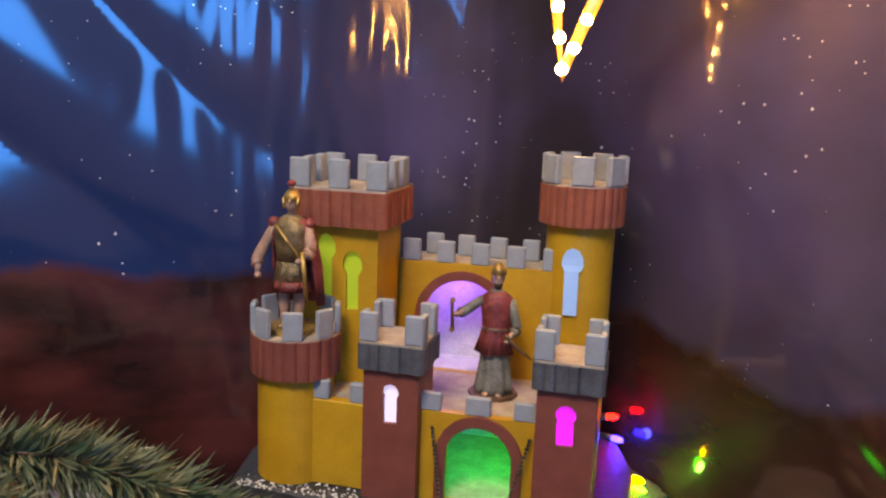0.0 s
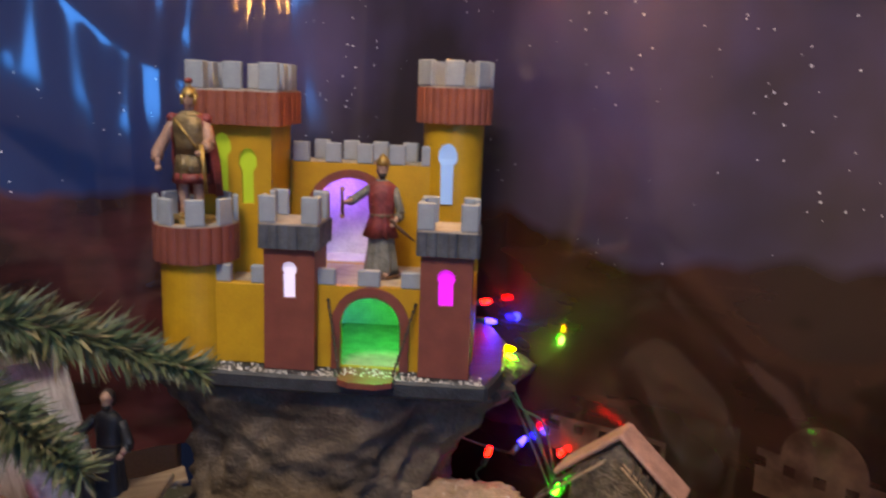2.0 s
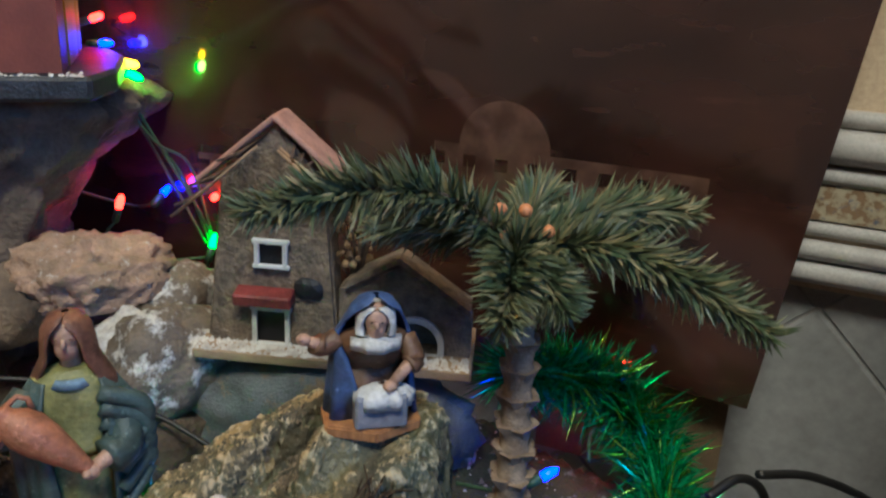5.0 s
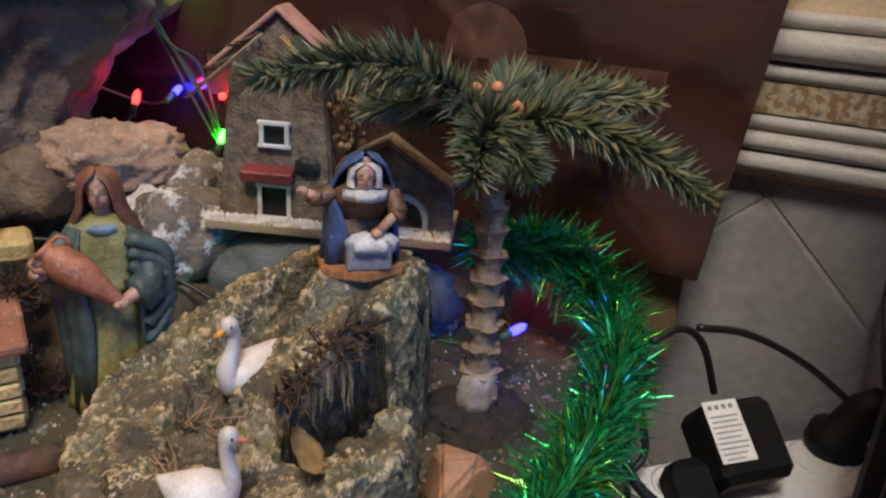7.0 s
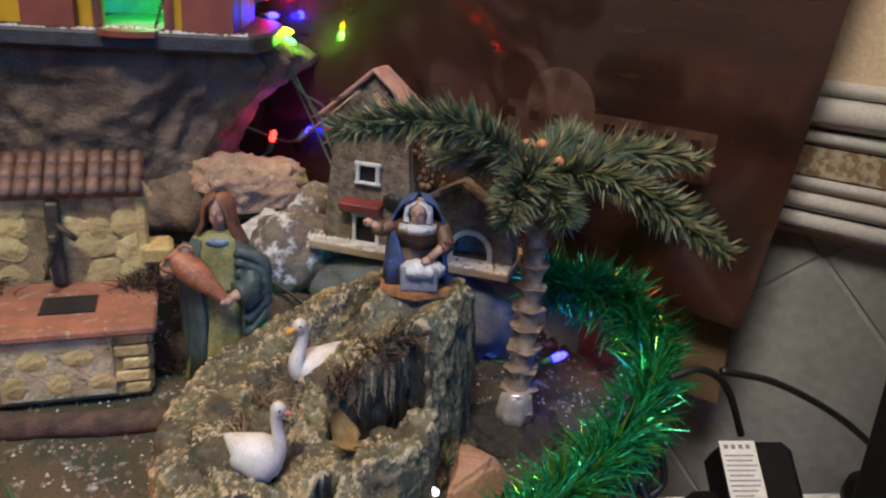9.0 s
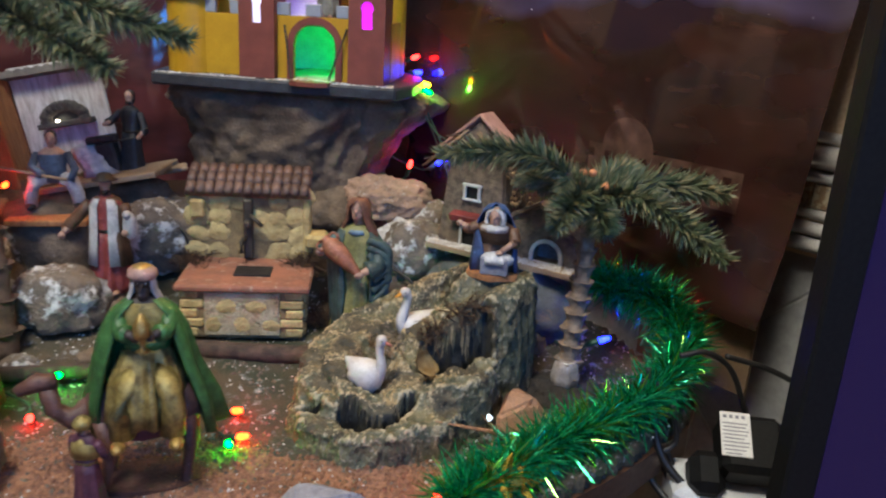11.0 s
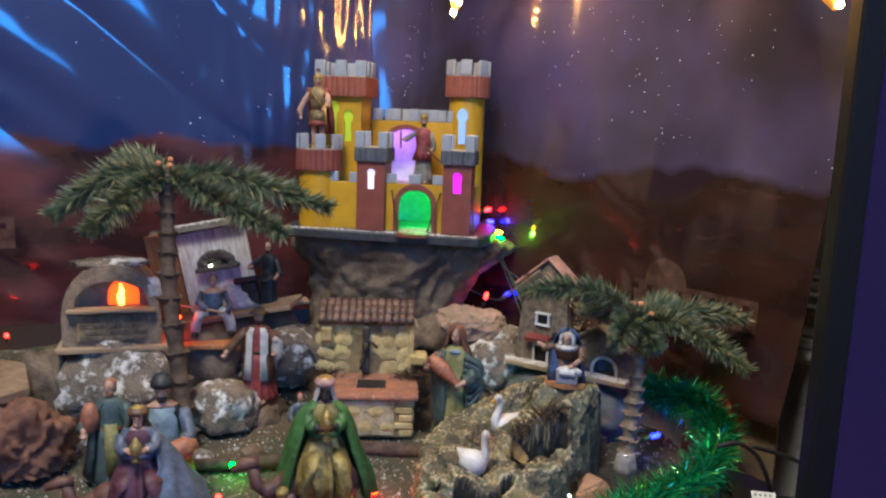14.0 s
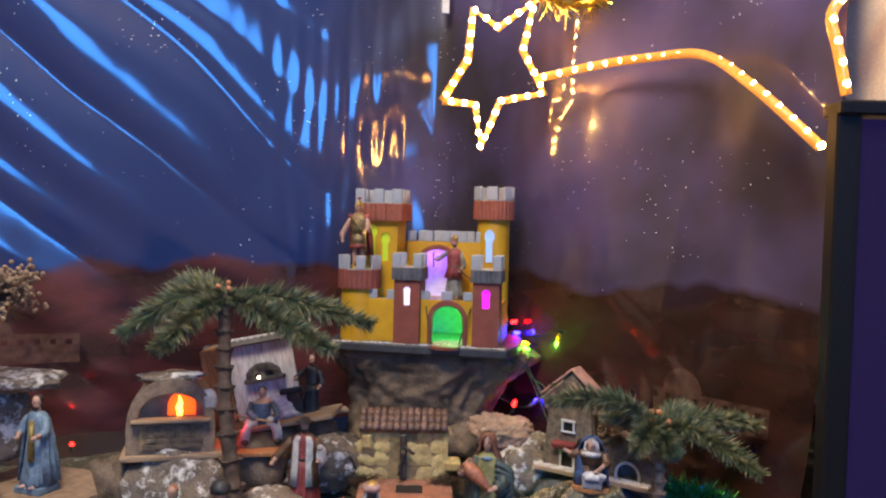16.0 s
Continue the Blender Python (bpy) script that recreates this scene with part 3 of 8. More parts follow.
def ridged_square(w, d, pitch, amp, cx=0.0, cy=0.0):
    """A square outline whose sides are ribbed like wood staves."""
    out = []
    cs = [(-w / 2, -d / 2), (w / 2, -d / 2), (w / 2, d / 2), (-w / 2, d / 2)]
    for k in range(4):
        (x0, y0), (x1, y1) = cs[k], cs[(k + 1) % 4]
        ln = math.hypot(x1 - x0, y1 - y0)
        tx, ty = (x1 - x0) / ln, (y1 - y0) / ln
        n = max(int(ln / pitch), 3)
        for i in range(n):
            for f, o in ((0.0, -0.15), (0.18, 0.75), (0.5, 1.0), (0.82, 0.75)):
                s = (i + f) * ln / n
                j = amp * (o + 0.35 * math.sin(i * 2.7 + k))
                out.append((cx + x0 + tx * s + ty * j, cy + y0 + ty * s - tx * j))
    return out


def ridged_round(r, ribs, amp, cx, cy):
    return [(cx + (r + amp * (abs(math.sin(ribs * a / 2)) ** 0.6)) * math.cos(a), cy + (r + amp * (abs(math.sin(ribs * a / 2)) ** 0.6)) * math.sin(a)) for a in (2 * math.pi * k / (ribs * 6) for k in range(ribs * 6))]


def keyhole(cx, z0, z1, w, pointed=False):
    """A slit with a wider head, cut by hand."""
    h, r = z1 - z0, w * (0.60 if pointed else 0.47)
    zc = z1 - r * 1.1
    pts = [(cx - w * 0.36, z0), (cx + w * 0.38, z0 + 0.0004), (cx + w * 0.36, zc - r * 0.75)]
    for k in range(9):
        a = -0.75 + (math.pi + 1.5) * k / 8
        pts.append((cx + r * math.cos(a), zc + r * math.sin(a) * (1.0 if not pointed or math.sin(a) < 0.3 else 1.55)))
    pts.append((cx - w * 0.40, zc - r * 0.75))
    return pts


castle = thing("castle", CASTLE, "painted yellow and maroon wooden toy castle lit from inside", "castle")


def merlon(x, y, z, w, d, h, rz=0.0):
    c = part("merlon", boxed((0, 0, h / 2), (w, d, h), 0.0009), GREYPAINT, castle)
    c.matrix_local = pose(x, y, z, 0, 0, rz)
    return c


# gate wall with its arch
GW0, GW1 = 0.0372, 0.1128
bm = bmesh.new()
pierced(bm, [(GW0, 0), (GW1, 0), (GW1, 0.0625), (GW0, 0.0625)], [arch(0.0765, 0.0445, 0.0006, 0.0335)], 0.006, pose(0, 0.010, 0))
gate = part("gate_wall", bm, YELLOW, castle)
bm = bmesh.new()
pierced(bm, arch(0.0765, 0.0575, 0.0, 0.0340, 16), [arch(0.0765, 0.0440, 0.0004, 0.0335, 14)], 0.0035, pose(0, 0.0074, 0))
part("gate_arch", bm, MAROON, gate, "maroon painted arch frame")
bm = bmesh.new()
prism(bm, [(0.0575, -0.016), (0.066, -0.0215), (0.085, -0.0225), (0.0965, -0.017), (0.0985, 0.010), (0.0565, 0.010)], -0.0035, 0.0008)
part("drawbridge", bm, MAROON, castle, "lowered drawbridge sprinkled with snow")
for x0, x1 in ((0.0455, 0.0570), (0.1095, 0.0965)):
    bm = bmesh.new()
    a, b = Vector((x0, 0.0075, 0.052)), Vector((x1, -0.010, 0.004))
    for k in range(20):
        p = a.lerp(b, k / 19)
        ball(bm, p, (0.0011, 0.0011, 0.0017) if k % 2 else (0.0016, 0.0009, 0.0014), 0, 6, 5)
    part("chain", bm, PALEIRON, castle, "small metal drawbridge chain")
for x in (0.0425, 0.0745, 0.1055):
    merlon(x, 0.0125, 0.0625, 0.0150 if x != 0.0745 else 0.0165, 0.005, 0.0125)

# the two maroon gate towers
for x0, key in ((0.0, "white"), (0.113, "pink")):
    w = 0.037
    bm = bmesh.new()
    hole = keyhole(x0 + 0.0185, 0.054, 0.0815, 0.0140 if key == "pink" else 0.0120)
    pierced(bm, [(x0, 0), (x0 + w, 0), (x0 + w, 0.091), (x0, 0.091)], [hole], 0.004)
    tower = part("gate_tower", bm, MAROON, castle, "maroon painted square gate tower")
    part("tower_sides", boxed((x0 + w / 2, 0.022, 0.0455), (w, 0.036, 0.091), 0.0), MAROON, tower)
    bm = bmesh.new()
    prism(bm, [(x0 + 0.008, 0.0030), (x0 + 0.029, 0.0030), (x0 + 0.029, 0.0038), (x0 + 0.008, 0.0038)], 0.050, 0.085)
    part("window_film", bm, FILM[key], tower, "coloured paper behind the slit, with its own added glow")
    bm = bmesh.new()
    prism(bm, ridged_square(0.043, 0.043, 0.0062, 0.0011, x0 + 0.0185, 0.0185), 0.0905, 0.1075)
    part("tower_cap", bm, DARKGREY, tower, "dark grey ribbed cap")
    part("cap_floor", boxed((x0 + 0.0185, 0.0185, 0.1080), (0.0415, 0.0415, 0.0012)), DECK, tower)
    for mx, my, mw, md in ((-0.0155, -0.018, 0.0125, 0.004), (0.0150, -0.018, 0.0125, 0.004), (-0.0155, 0.018, 0.012, 0.004), (0.0150, 0.018, 0.012, 0.004), (-0.0195, -0.0125, 0.004, 0.009), (0.0195, -0.0125, 0.004, 0.009), (0.0195, 0.0125, 0.004, 0.009), (-0.0195, 0.0125, 0.004, 0.009)):
        merlon(x0 + 0.0185 + mx, 0.0185 + my, 0.1086, mw, md, 0.0195)

# the low side wall and the round tower
part("side_wall", boxed((-0.022, 0.013, 0.0305), (0.044, 0.008, 0.061), 0.0006), YELLOW, castle)
for x in (-0.034, -0.0065):
    merlon(x, 0.0125, 0.061, 0.0125, 0.006, 0.0135)
RTX, RTY = -0.0585, 0.026
bm = bmesh.new()
prism(bm, [(RTX + 0.0262 * math.cos(a), RTY + 0.0262 * math.sin(a)) for a in (2 * math.pi * k / 40 for k in range(40))], 0, 0.077)
round_tower = part("round_tower", bm, YELLOW, castle, "yellow round tower with a maroon ribbed cap", False)
bm = bmesh.new()
prism(bm, ridged_round(0.0300, 22, 0.0014, RTX, RTY), 0.0750, 0.1020)
part("tower_cap", bm, MAROON, round_tower, "maroon ribbed cap")
bm = bmesh.new()
prism(bm, [(RTX + 0.0303 * math.cos(a), RTY + 0.0303 * math.sin(a)) for a in (2 * math.pi * k / 32 for k in range(32))], 0.1020, 0.1032)
part("cap_floor", bm, DECK, round_tower)
for k in range(8):
    a = 2 * math.pi * (k + 0.42) / 8
    merlon(RTX + 0.0285 * math.cos(a), RTY + 0.0285 * math.sin(a), 0.1030, 0.0135, 0.004, 0.0195, math.degrees(a) + 90)

# courtyard deck, rear wall with the large arch
part("courtyard_deck", boxed((0.0545, 0.0695, 0.0560), (0.184, 0.099, 0.006), 0.0006), DECK, castle, "pale deck behind the gate with dry moss")
part("back_box", boxed((0.0525, 0.1245, 0.027), (0.182, 0.008, 0.054)), PINKWHITE, castle)
part("left_side_box", boxed((-0.038, 0.075, 0.027), (0.006, 0.098, 0.054)), YELLOW, castle)
part("right_side_box", boxed((0.1440, 0.080, 0.027), (0.006, 0.080, 0.054)), YELLOW, castle)
part("gate_floor", boxed((0.075, 0.068, 0.0005), (0.076, 0.105, 0.001)), DECK, castle)
RW = 0.100
bm = bmesh.new()
pierced(bm, [(-0.004, 0.0585), (0.112, 0.0585), (0.112, 0.143), (-0.004, 0.143)], [arch(0.044, 0.061, 0.0592, 0.1010, 14)], 0.006, pose(0, RW, 0))
rear = part("rear_wall", bm, YELLOW, castle)
bm = bmesh.new()
pierced(bm, arch(0.044, 0.0745, 0.0584, 0.1010, 18), [arch(0.044, 0.0605, 0.0588, 0.1010, 16)], 0.003, pose(0, RW - 0.0022, 0))
part("rear_arch", bm, MAROON, rear, "maroon painted arch frame")
for k in range(5):
    merlon(0.002 + k * 0.0265, RW + 0.003, 0.143, 0.0135, 0.005, 0.0165)
    merlon(0.012 + k * 0.0255, RW + 0.036, 0.143, 0.0135, 0.005, 0.0165)
part("upper_deck", boxed((0.054, RW + 0.022, 0.1415), (0.116, 0.032, 0.003)), DECK, castle)
part("hall_back", boxed((0.054, RW + 0.0395, 0.1005), (0.116, 0.003, 0.085)), PINKWHITE, castle)
part("hall_floor", boxed((0.054, RW + 0.022, 0.0585), (0.116, 0.035, 0.003)), PINKWHITE, castle)
for x in (-0.006, 0.114):
    part("hall_side", boxed((x, RW + 0.022, 0.1005), (0.004, 0.034, 0.085)), YELLOW, castle)

# the tall square tower
TX0, TX1, TY0, TY1 = -0.066, -0.009, 0.052, 0.108
bm = bmesh.new()
pierced(bm, [(TX0, 0), (TX1, 0), (TX1, 0.176), (TX0, 0.176)], [keyhole(-0.0475, 0.119, 0.164, 0.0125, True), keyhole(-0.0275, 0.113, 0.153, 0.0125, True)], 0.004, pose(0, TY0, 0))
tall = part("square_tower", bm, YELLOW, castle, "tall yellow square tower with two pointed windows")
part("tower_sides", boxed(((TX0 + TX1) / 2, (TY0 + TY1) / 2 + 0.002, 0.088), (TX1 - TX0, TY1 - TY0 - 0.004, 0.176)), YELLOW, tall)
part("window_film", boxed((-0.0375, TY0 + 0.0034, 0.138), (0.046, 0.0008, 0.064)), FILM["green"], tall, "yellow-green paper behind the windows, with its own added glow")
cx, cy = (TX0 + TX1) / 2, (TY0 + TY1) / 2
bm = bmesh.new()
prism(bm, ridged_square(0.071, 0.070, 0.0075, 0.0011, cx, cy), 0.1735, 0.1985)
part("tower_cap", bm, BRICKRED, tall, "brick red ribbed cap with chipped paint")
part("cap_floor", boxed((cx, cy, 0.1992), (0.070, 0.069, 0.0014)), DECK, tall)
for mx, my, mw, md in ((-0.0285, -0.031, 0.0145, 0.005), (0.0, -0.030, 0.0145, 0.005), (0.0280, -0.031, 0.0150, 0.005), (-0.026, 0.030, 0.0145, 0.005), (0.0, 0.030, 0.0145, 0.005), (0.0255, 0.030, 0.0145, 0.005), (0.0330, -0.010, 0.005, 0.0125), (0.0330, 0.012, 0.005, 0.0125), (-0.0305, -0.010, 0.005, 0.0125), (-0.0305, 0.012, 0.005, 0.0125)):
    merlon(cx + mx, cy + my, 0.1998, mw, md, 0.0205)

# the tall round tower
RX, RY = 0.126, 0.118
bm = bmesh.new()
hole = keyhole(0, 0.114, 0.160, 0.0125, True)
R = 0.0248
n = 48
prism(bm, [(RX + R * math.cos(a), RY + R * math.sin(a)) for a in (2 * math.pi * k / n for k in range(n))], 0, 0.178)
tower2 = part("tall_round_tower", bm, YELLOW, castle, "tall yellow round tower with a pale blue window")
bm = bmesh.new()
pierced(bm, hole, [], 0.0010)
for v in bm.verts:
    a, rr = -math.pi / 2 - 0.10 + v.co.x / R, R + 0.0021 - v.co.y
    v.co = Vector((RX + rr * math.cos(a), RY + rr * math.sin(a), v.co.z))
part("window_film", bm, FILM["blue"], tower2, "pale blue paper in a pointed slit, with its own added glow")
bm = bmesh.new()
prism(bm, ridged_round(0.0298, 26, 0.0014, RX, RY), 0.1785, 0.2065)
part("tower_cap", bm, BRICKRED, tower2, "brick red ribbed cap")
bm = bmesh.new()
prism(bm, [(RX + 0.0296 * math.cos(a), RY + 0.0296 * math.sin(a)) for a in (2 * math.pi * k / 32 for k in range(32))], 0.2065, 0.2080)
part("cap_floor", bm, DECK, tower2)
for k in range(7):
    a = 2 * math.pi * (k + 0.28) / 7
    merlon(RX + 0.0278 * math.cos(a), RY + 0.0278 * math.sin(a), 0.2078, 0.0155, 0.005, 0.0205, math.degrees(a) + 90)
part("right_plinth", boxed((0.140, 0.062, 0.030), (0.022, 0.055, 0.060)), YELLOW, castle)

# slab, snow, pedestal
bm = bmesh.new()
out = []
for k, (x, y) in enumerate(((-0.094, -0.004), (-0.03, -0.009), (0.03, -0.011), (0.10, -0.010), (0.164, -0.009), (0.176, 0.03), (0.178, 0.10), (0.16, 0.165), (0.05, 0.17), (-0.05, 0.165), (-0.092, 0.15), (-0.104, 0.05))):
    out.append((x + 0.004 * noise.noise(Vector((k, 0, 0))), y))
prism(bm, out, -0.014, -0.0006)
bmesh.ops.bevel(bm, geom=list(bm.edges), offset=0.0022, segments=1, affect="EDGES")
solid("slate_slab", bm, SLATE, CASTLE, "dark slate slab strewn with snow flakes under the castle", "slab")
r = random.Random(11)
vs, fs = [], []
for k in range(420):
    x, y, s = r.uniform(-0.088, 0.160), r.choice((r.uniform(-0.008, 0.002), r.uniform(-0.008, 0.010))), r.uniform(0.0005, 0.0014)
    if -0.002 < x < 0.038 and y > -0.002 or 0.112 < x < 0.151 and y > -0.002:
        continue
    z = 0.0010 if 0.058 < x < 0.098 else -0.0006
    b = len(vs)
    vs += [(x - s, y - s, z), (x + s, y - s, z), (x, y + s, z), (x, y, z + s)]
    fs += [(b, b + 1, b + 3), (b + 1, b + 2, b + 3), (b + 2, b, b + 3)]
me = bpy.data.meshes.new("slab_snow")
me.from_pydata(vs, [], fs)
me.materials.append(SNOW)
ob = tagged(new("slab_snow", me), "white snow flakes strewn along the slab's edge", "snow", kind="stuff")
ob.matrix_world = CASTLE


def pedestal():
    bm = bmesh.new()
    prof = [(0.00, 0.118, 0.075, -0.01), (0.03, 0.112, 0.072, -0.01), (0.07, 0.108, 0.070, -0.008), (0.11, 0.106, 0.070, -0.006), (0.15, 0.108, 0.072, -0.004), (0.18, 0.118, 0.078, 0.002), (0.205, 0.140, 0.084, 0.010), (0.222, 0.146, 0.088, 0.012), (0.2338, 0.140, 0.085, 0.008)]
    n, m = 150, 80
    rows = []
    for j in range(m + 1):
        z = 0.2338 * j / m
        k = max(i for i in range(len(prof) - 1) if prof[i][0] <= z + 1e-9)
        a, b = prof[k], prof[k + 1]
        t = (z - a[0]) / (b[0] - a[0])
        rx, ry, ox = (a[i] + (b[i] - a[i]) * t for i in (1, 2, 3))
        row = []
        for i in range(n):
            g = 2 * math.pi * i / n
            c, s = math.cos(g), math.sin(g)
            p = Vector((c * 1.7, s * 1.7, z * 9))
            d = 1 + 0.15 * noise.noise(p) + 0.16 * (0.45 - abs(noise.noise(p * 1.9 + Vector((4, 1, 0))))) + 0.08 * noise.noise(p * 4) + 0.05 * noise.noise(p * 9) + 0.022 * noise.noise(p * 20)
            d = 1 + (d - 1) * min(1.0, (0.2338 - z) / 0.02 + 0.25)
            row.append(bm.verts.new((ox + rx * d * abs(c) ** 0.8 * (1 if c > 0 else -1), ry * d * abs(s) ** 0.8 * (1 if s > 0 else -1), z)))
        rows.append(row)
    for q, w in zip(rows, rows[1:]):
        for i in range(n):
            bm.faces.new((q[i], q[(i + 1) % n], w[(i + 1) % n], w[i])).smooth = True
    bm.faces.new(rows[0][::-1])
    bm.faces.new(rows[-1])
    return bm


solid("rock_pedestal", pedestal(), ROCK, pose(0.005, 0.580, 0.0, 0, 0, -13.5), "rough brown rock pillar that carries the castle", "rock")

# ---- painted figures ----
def paint(name, c, rough=0.42, dark=0.62):
    """Figure paint: darker in the washes, rubbed lighter in small spots."""
    return mat(name, c, tuple(v * dark * 0.85 for v in c), rough + 0.1, scale=110, fine=520, bump=0.35, grainy=0.4, spots=(tuple(min(0.75, v * 1.5 + 0.05) for v in c), 210, 0.645))


SKIN = paint("painted_skin", (0.46, 0.27, 0.19), dark=0.85)
DARKSKIN = paint("dark_painted_skin", (0.045, 0.030, 0.026))
HAIR = paint("dark_brown_paint", (0.040, 0.026, 0.020))
TEAL = paint("teal_paint", (0.062, 0.098, 0.092))
OLIVE = paint("olive_paint", (0.27, 0.25, 0.085))
SCARF = paint("rust_scarf_paint", (0.20, 0.085, 0.052))
CLAY = paint("clay_paint", (0.40, 0.155, 0.085))
NAVY = paint("blue_cloak_paint", (0.075, 0.130, 0.30))
STEELBLUE = paint("steel_blue_paint", (0.105, 0.135, 0.19), 0.25)
LIGHTBLUE = paint("pale_blue_paint", (0.16, 0.24, 0.31))
WHITEFIG = paint("white_figure_paint", (0.58, 0.56, 0.54), dark=0.75)
GOLD = mat("gold_paint", (0.50, 0.33, 0.10), (0.24, 0.15, 0.045), 0.38, metal=0.6, scale=160, bump=0.4)
OLDGOLD = mat("old_gold_paint", (0.40, 0.31, 0.10), (0.17, 0.12, 0.04), 0.40, metal=0.45, scale=130, bump=0.5)
GREENCLOAK = paint("green_cloak_paint", (0.050, 0.150, 0.038), 0.35)
CRIMSON = paint("crimson_paint", (0.26, 0.045, 0.040))
PURPLE = paint("purple_cloth_paint", (0.105, 0.034, 0.052))
BROWNFIG = paint("brown_coat_paint", (0.150, 0.075, 0.040))
CAMELBR = paint("camel_brown_paint", (0.130, 0.058, 0.042))
BRONZE = mat("bronze_paint", (0.30, 0.215, 0.10), (0.12, 0.085, 0.045), 0.4, metal=0.55, scale=150, bump=0.5)
GREYROBE = paint("grey_robe_paint", (0.21, 0.20, 0.16))
PINKFIG = paint("pale_pink_turban_paint", (0.46, 0.27, 0.22))
BLACKFIG = paint("black_clothes_paint", (0.020, 0.022, 0.027))
BEAK = paint("orange_beak_paint", (0.70, 0.30, 0.03), dark=0.85)
PINKBEAK = paint("pink_beak_paint", (0.62, 0.20, 0.15), dark=0.85)
SWANWHITE = mat("white_glaze", (0.64, 0.61, 0.58), (0.50, 0.46, 0.42), 0.45, scale=60, bump=0.12)


def drape(bm, rings, mi, folds=0, seed=0.0, n=40, thick=0.06, m=None):
    """Pleated cloth round an upright axis. Rings: (z, rx, ry, x, y, from, to, depth), angles in degrees, -90 in front; a full turn is closed."""
    outer, inner = [], []
    for z, rx, ry, x, y, a0, a1, depth in rings:
        ro, ri = [], []
        for i in range(n):
            a = math.radians(a0 + (a1 - a0) * i / (n - 1))
            c = folds * 0.20
            k = noise.noise(Vector((c * math.cos(a) + seed, c * math.sin(a) + 2.3 * seed, 9 * z)))
            f = 1 + depth * (2.1 * k + 0.55 * math.sin(folds * a + seed + 12 * z))
            for row, g in ((ro, f), (ri, f - thick)):
                p = Vector((x + rx * g * math.cos(a), y + ry * g * math.sin(a), z))
                row.append(bm.verts.new(m @ p if m else p))
        outer.append(ro)
        inner.append(ri)
    fs = []
    for q, w, u, v in zip(outer, outer[1:], inner, inner[1:]):
        for i in range(n - 1):
            fs.append(bm.faces.new((q[i], q[i + 1], w[i + 1], w[i])))
            fs.append(bm.faces.new((u[i], v[i], v[i + 1], u[i + 1])))
        fs.append(bm.faces.new((q[0], w[0], v[0], u[0])))
        fs.append(bm.faces.new((q[-1], u[-1], v[-1], w[-1])))
    for q, u in ((outer[0], inner[0]), (outer[-1], inner[-1])):
        for i in range(n - 1):
            fs.append(bm.faces.new((q[i], u[i], u[i + 1], q[i + 1])))
    for f in fs:
        f.material_index, f.smooth = mi, True
    bmesh.ops.recalc_face_normals(bm, faces=fs)


def head(bm, at, h, skin=2, hair=3, beard=None, turn=0.0, cap=True):
    """A plain carved head of height h, its chin near at, facing -y."""
    M = Matrix.Translation(at) @ pose(0, 0, 0, 0, 0, turn)
    ball(bm, (0, 0.02 * h, 0.60 * h), (0.33 * h, 0.40 * h, 0.42 * h), skin, 14, 10, M)
    ball(bm, (0, -0.07 * h, 0.32 * h), (0.25 * h, 0.29 * h, 0.33 * h), skin, 12, 9, M)
    tube(bm, [M @ Vector((0, -0.36 * h, 0.62 * h)), M @ Vector((0, -0.43 * h, 0.42 * h))], [0.035 * h, 0.06 * h], 7, skin)
    for s in (-1, 1):
        ball(bm, (s * 0.13 * h, -0.34 * h, 0.60 * h), (0.045 * h, 0.025 * h, 0.022 * h), 3 if hair is None else hair, 7, 5, M)
    tube(bm, [M @ Vector((0, 0.06 * h, 0.25 * h)), M @ Vector((0, 0.08 * h, -0.25 * h))], [0.19 * h, 0.22 * h], 10, skin)
    if hair is not None and cap:
        ball(bm, (0, 0.13 * h, 0.70 * h), (0.37 * h, 0.37 * h, 0.38 * h), hair, 14, 10, M)
        ball(bm, (0, 0.22 * h, 0.36 * h), (0.33 * h, 0.26 * h, 0.36 * h), hair, 12, 8, M)
    if beard is not None:
        ball(bm, (0, -0.14 * h, 0.12 * h), (0.23 * h, 0.23 * h, 0.25 * h), beard, 12, 8, M)


def limb(bm, shoulder, hand, r, sleeve, skin, bend=(0, 0, -1), cuff=1.25, bare=0.45):
    """An arm: a sleeve that widens to its cuff, a forearm and a closed fist."""
    a, c = Vector(shoulder), Vector(hand)
    e = (a + c) / 2 + Vector(bend).normalized() * 0.28 * (c - a).length
    k = e.lerp(c, bare)
    tube(bm, curve_pts([a, e, k], 8), [r * (1.05 + (cuff - 1.05) * i / 8) for i in range(9)], 12, sleeve)
    tube(bm, [e.lerp(c, max(bare - 0.25, 0)), c], [r * 0.72, r * 0.52], 9, skin)
    d = (c - e).normalized()
    ball(bm, c + d * r * 0.45, (r * 0.72, r * 0.72, r * 0.66), skin, 9, 7)
    ball(bm, c + d * r * 0.75 + Vector((0, -r * 0.45, r * 0.2)), r * 0.34, skin, 7, 5)


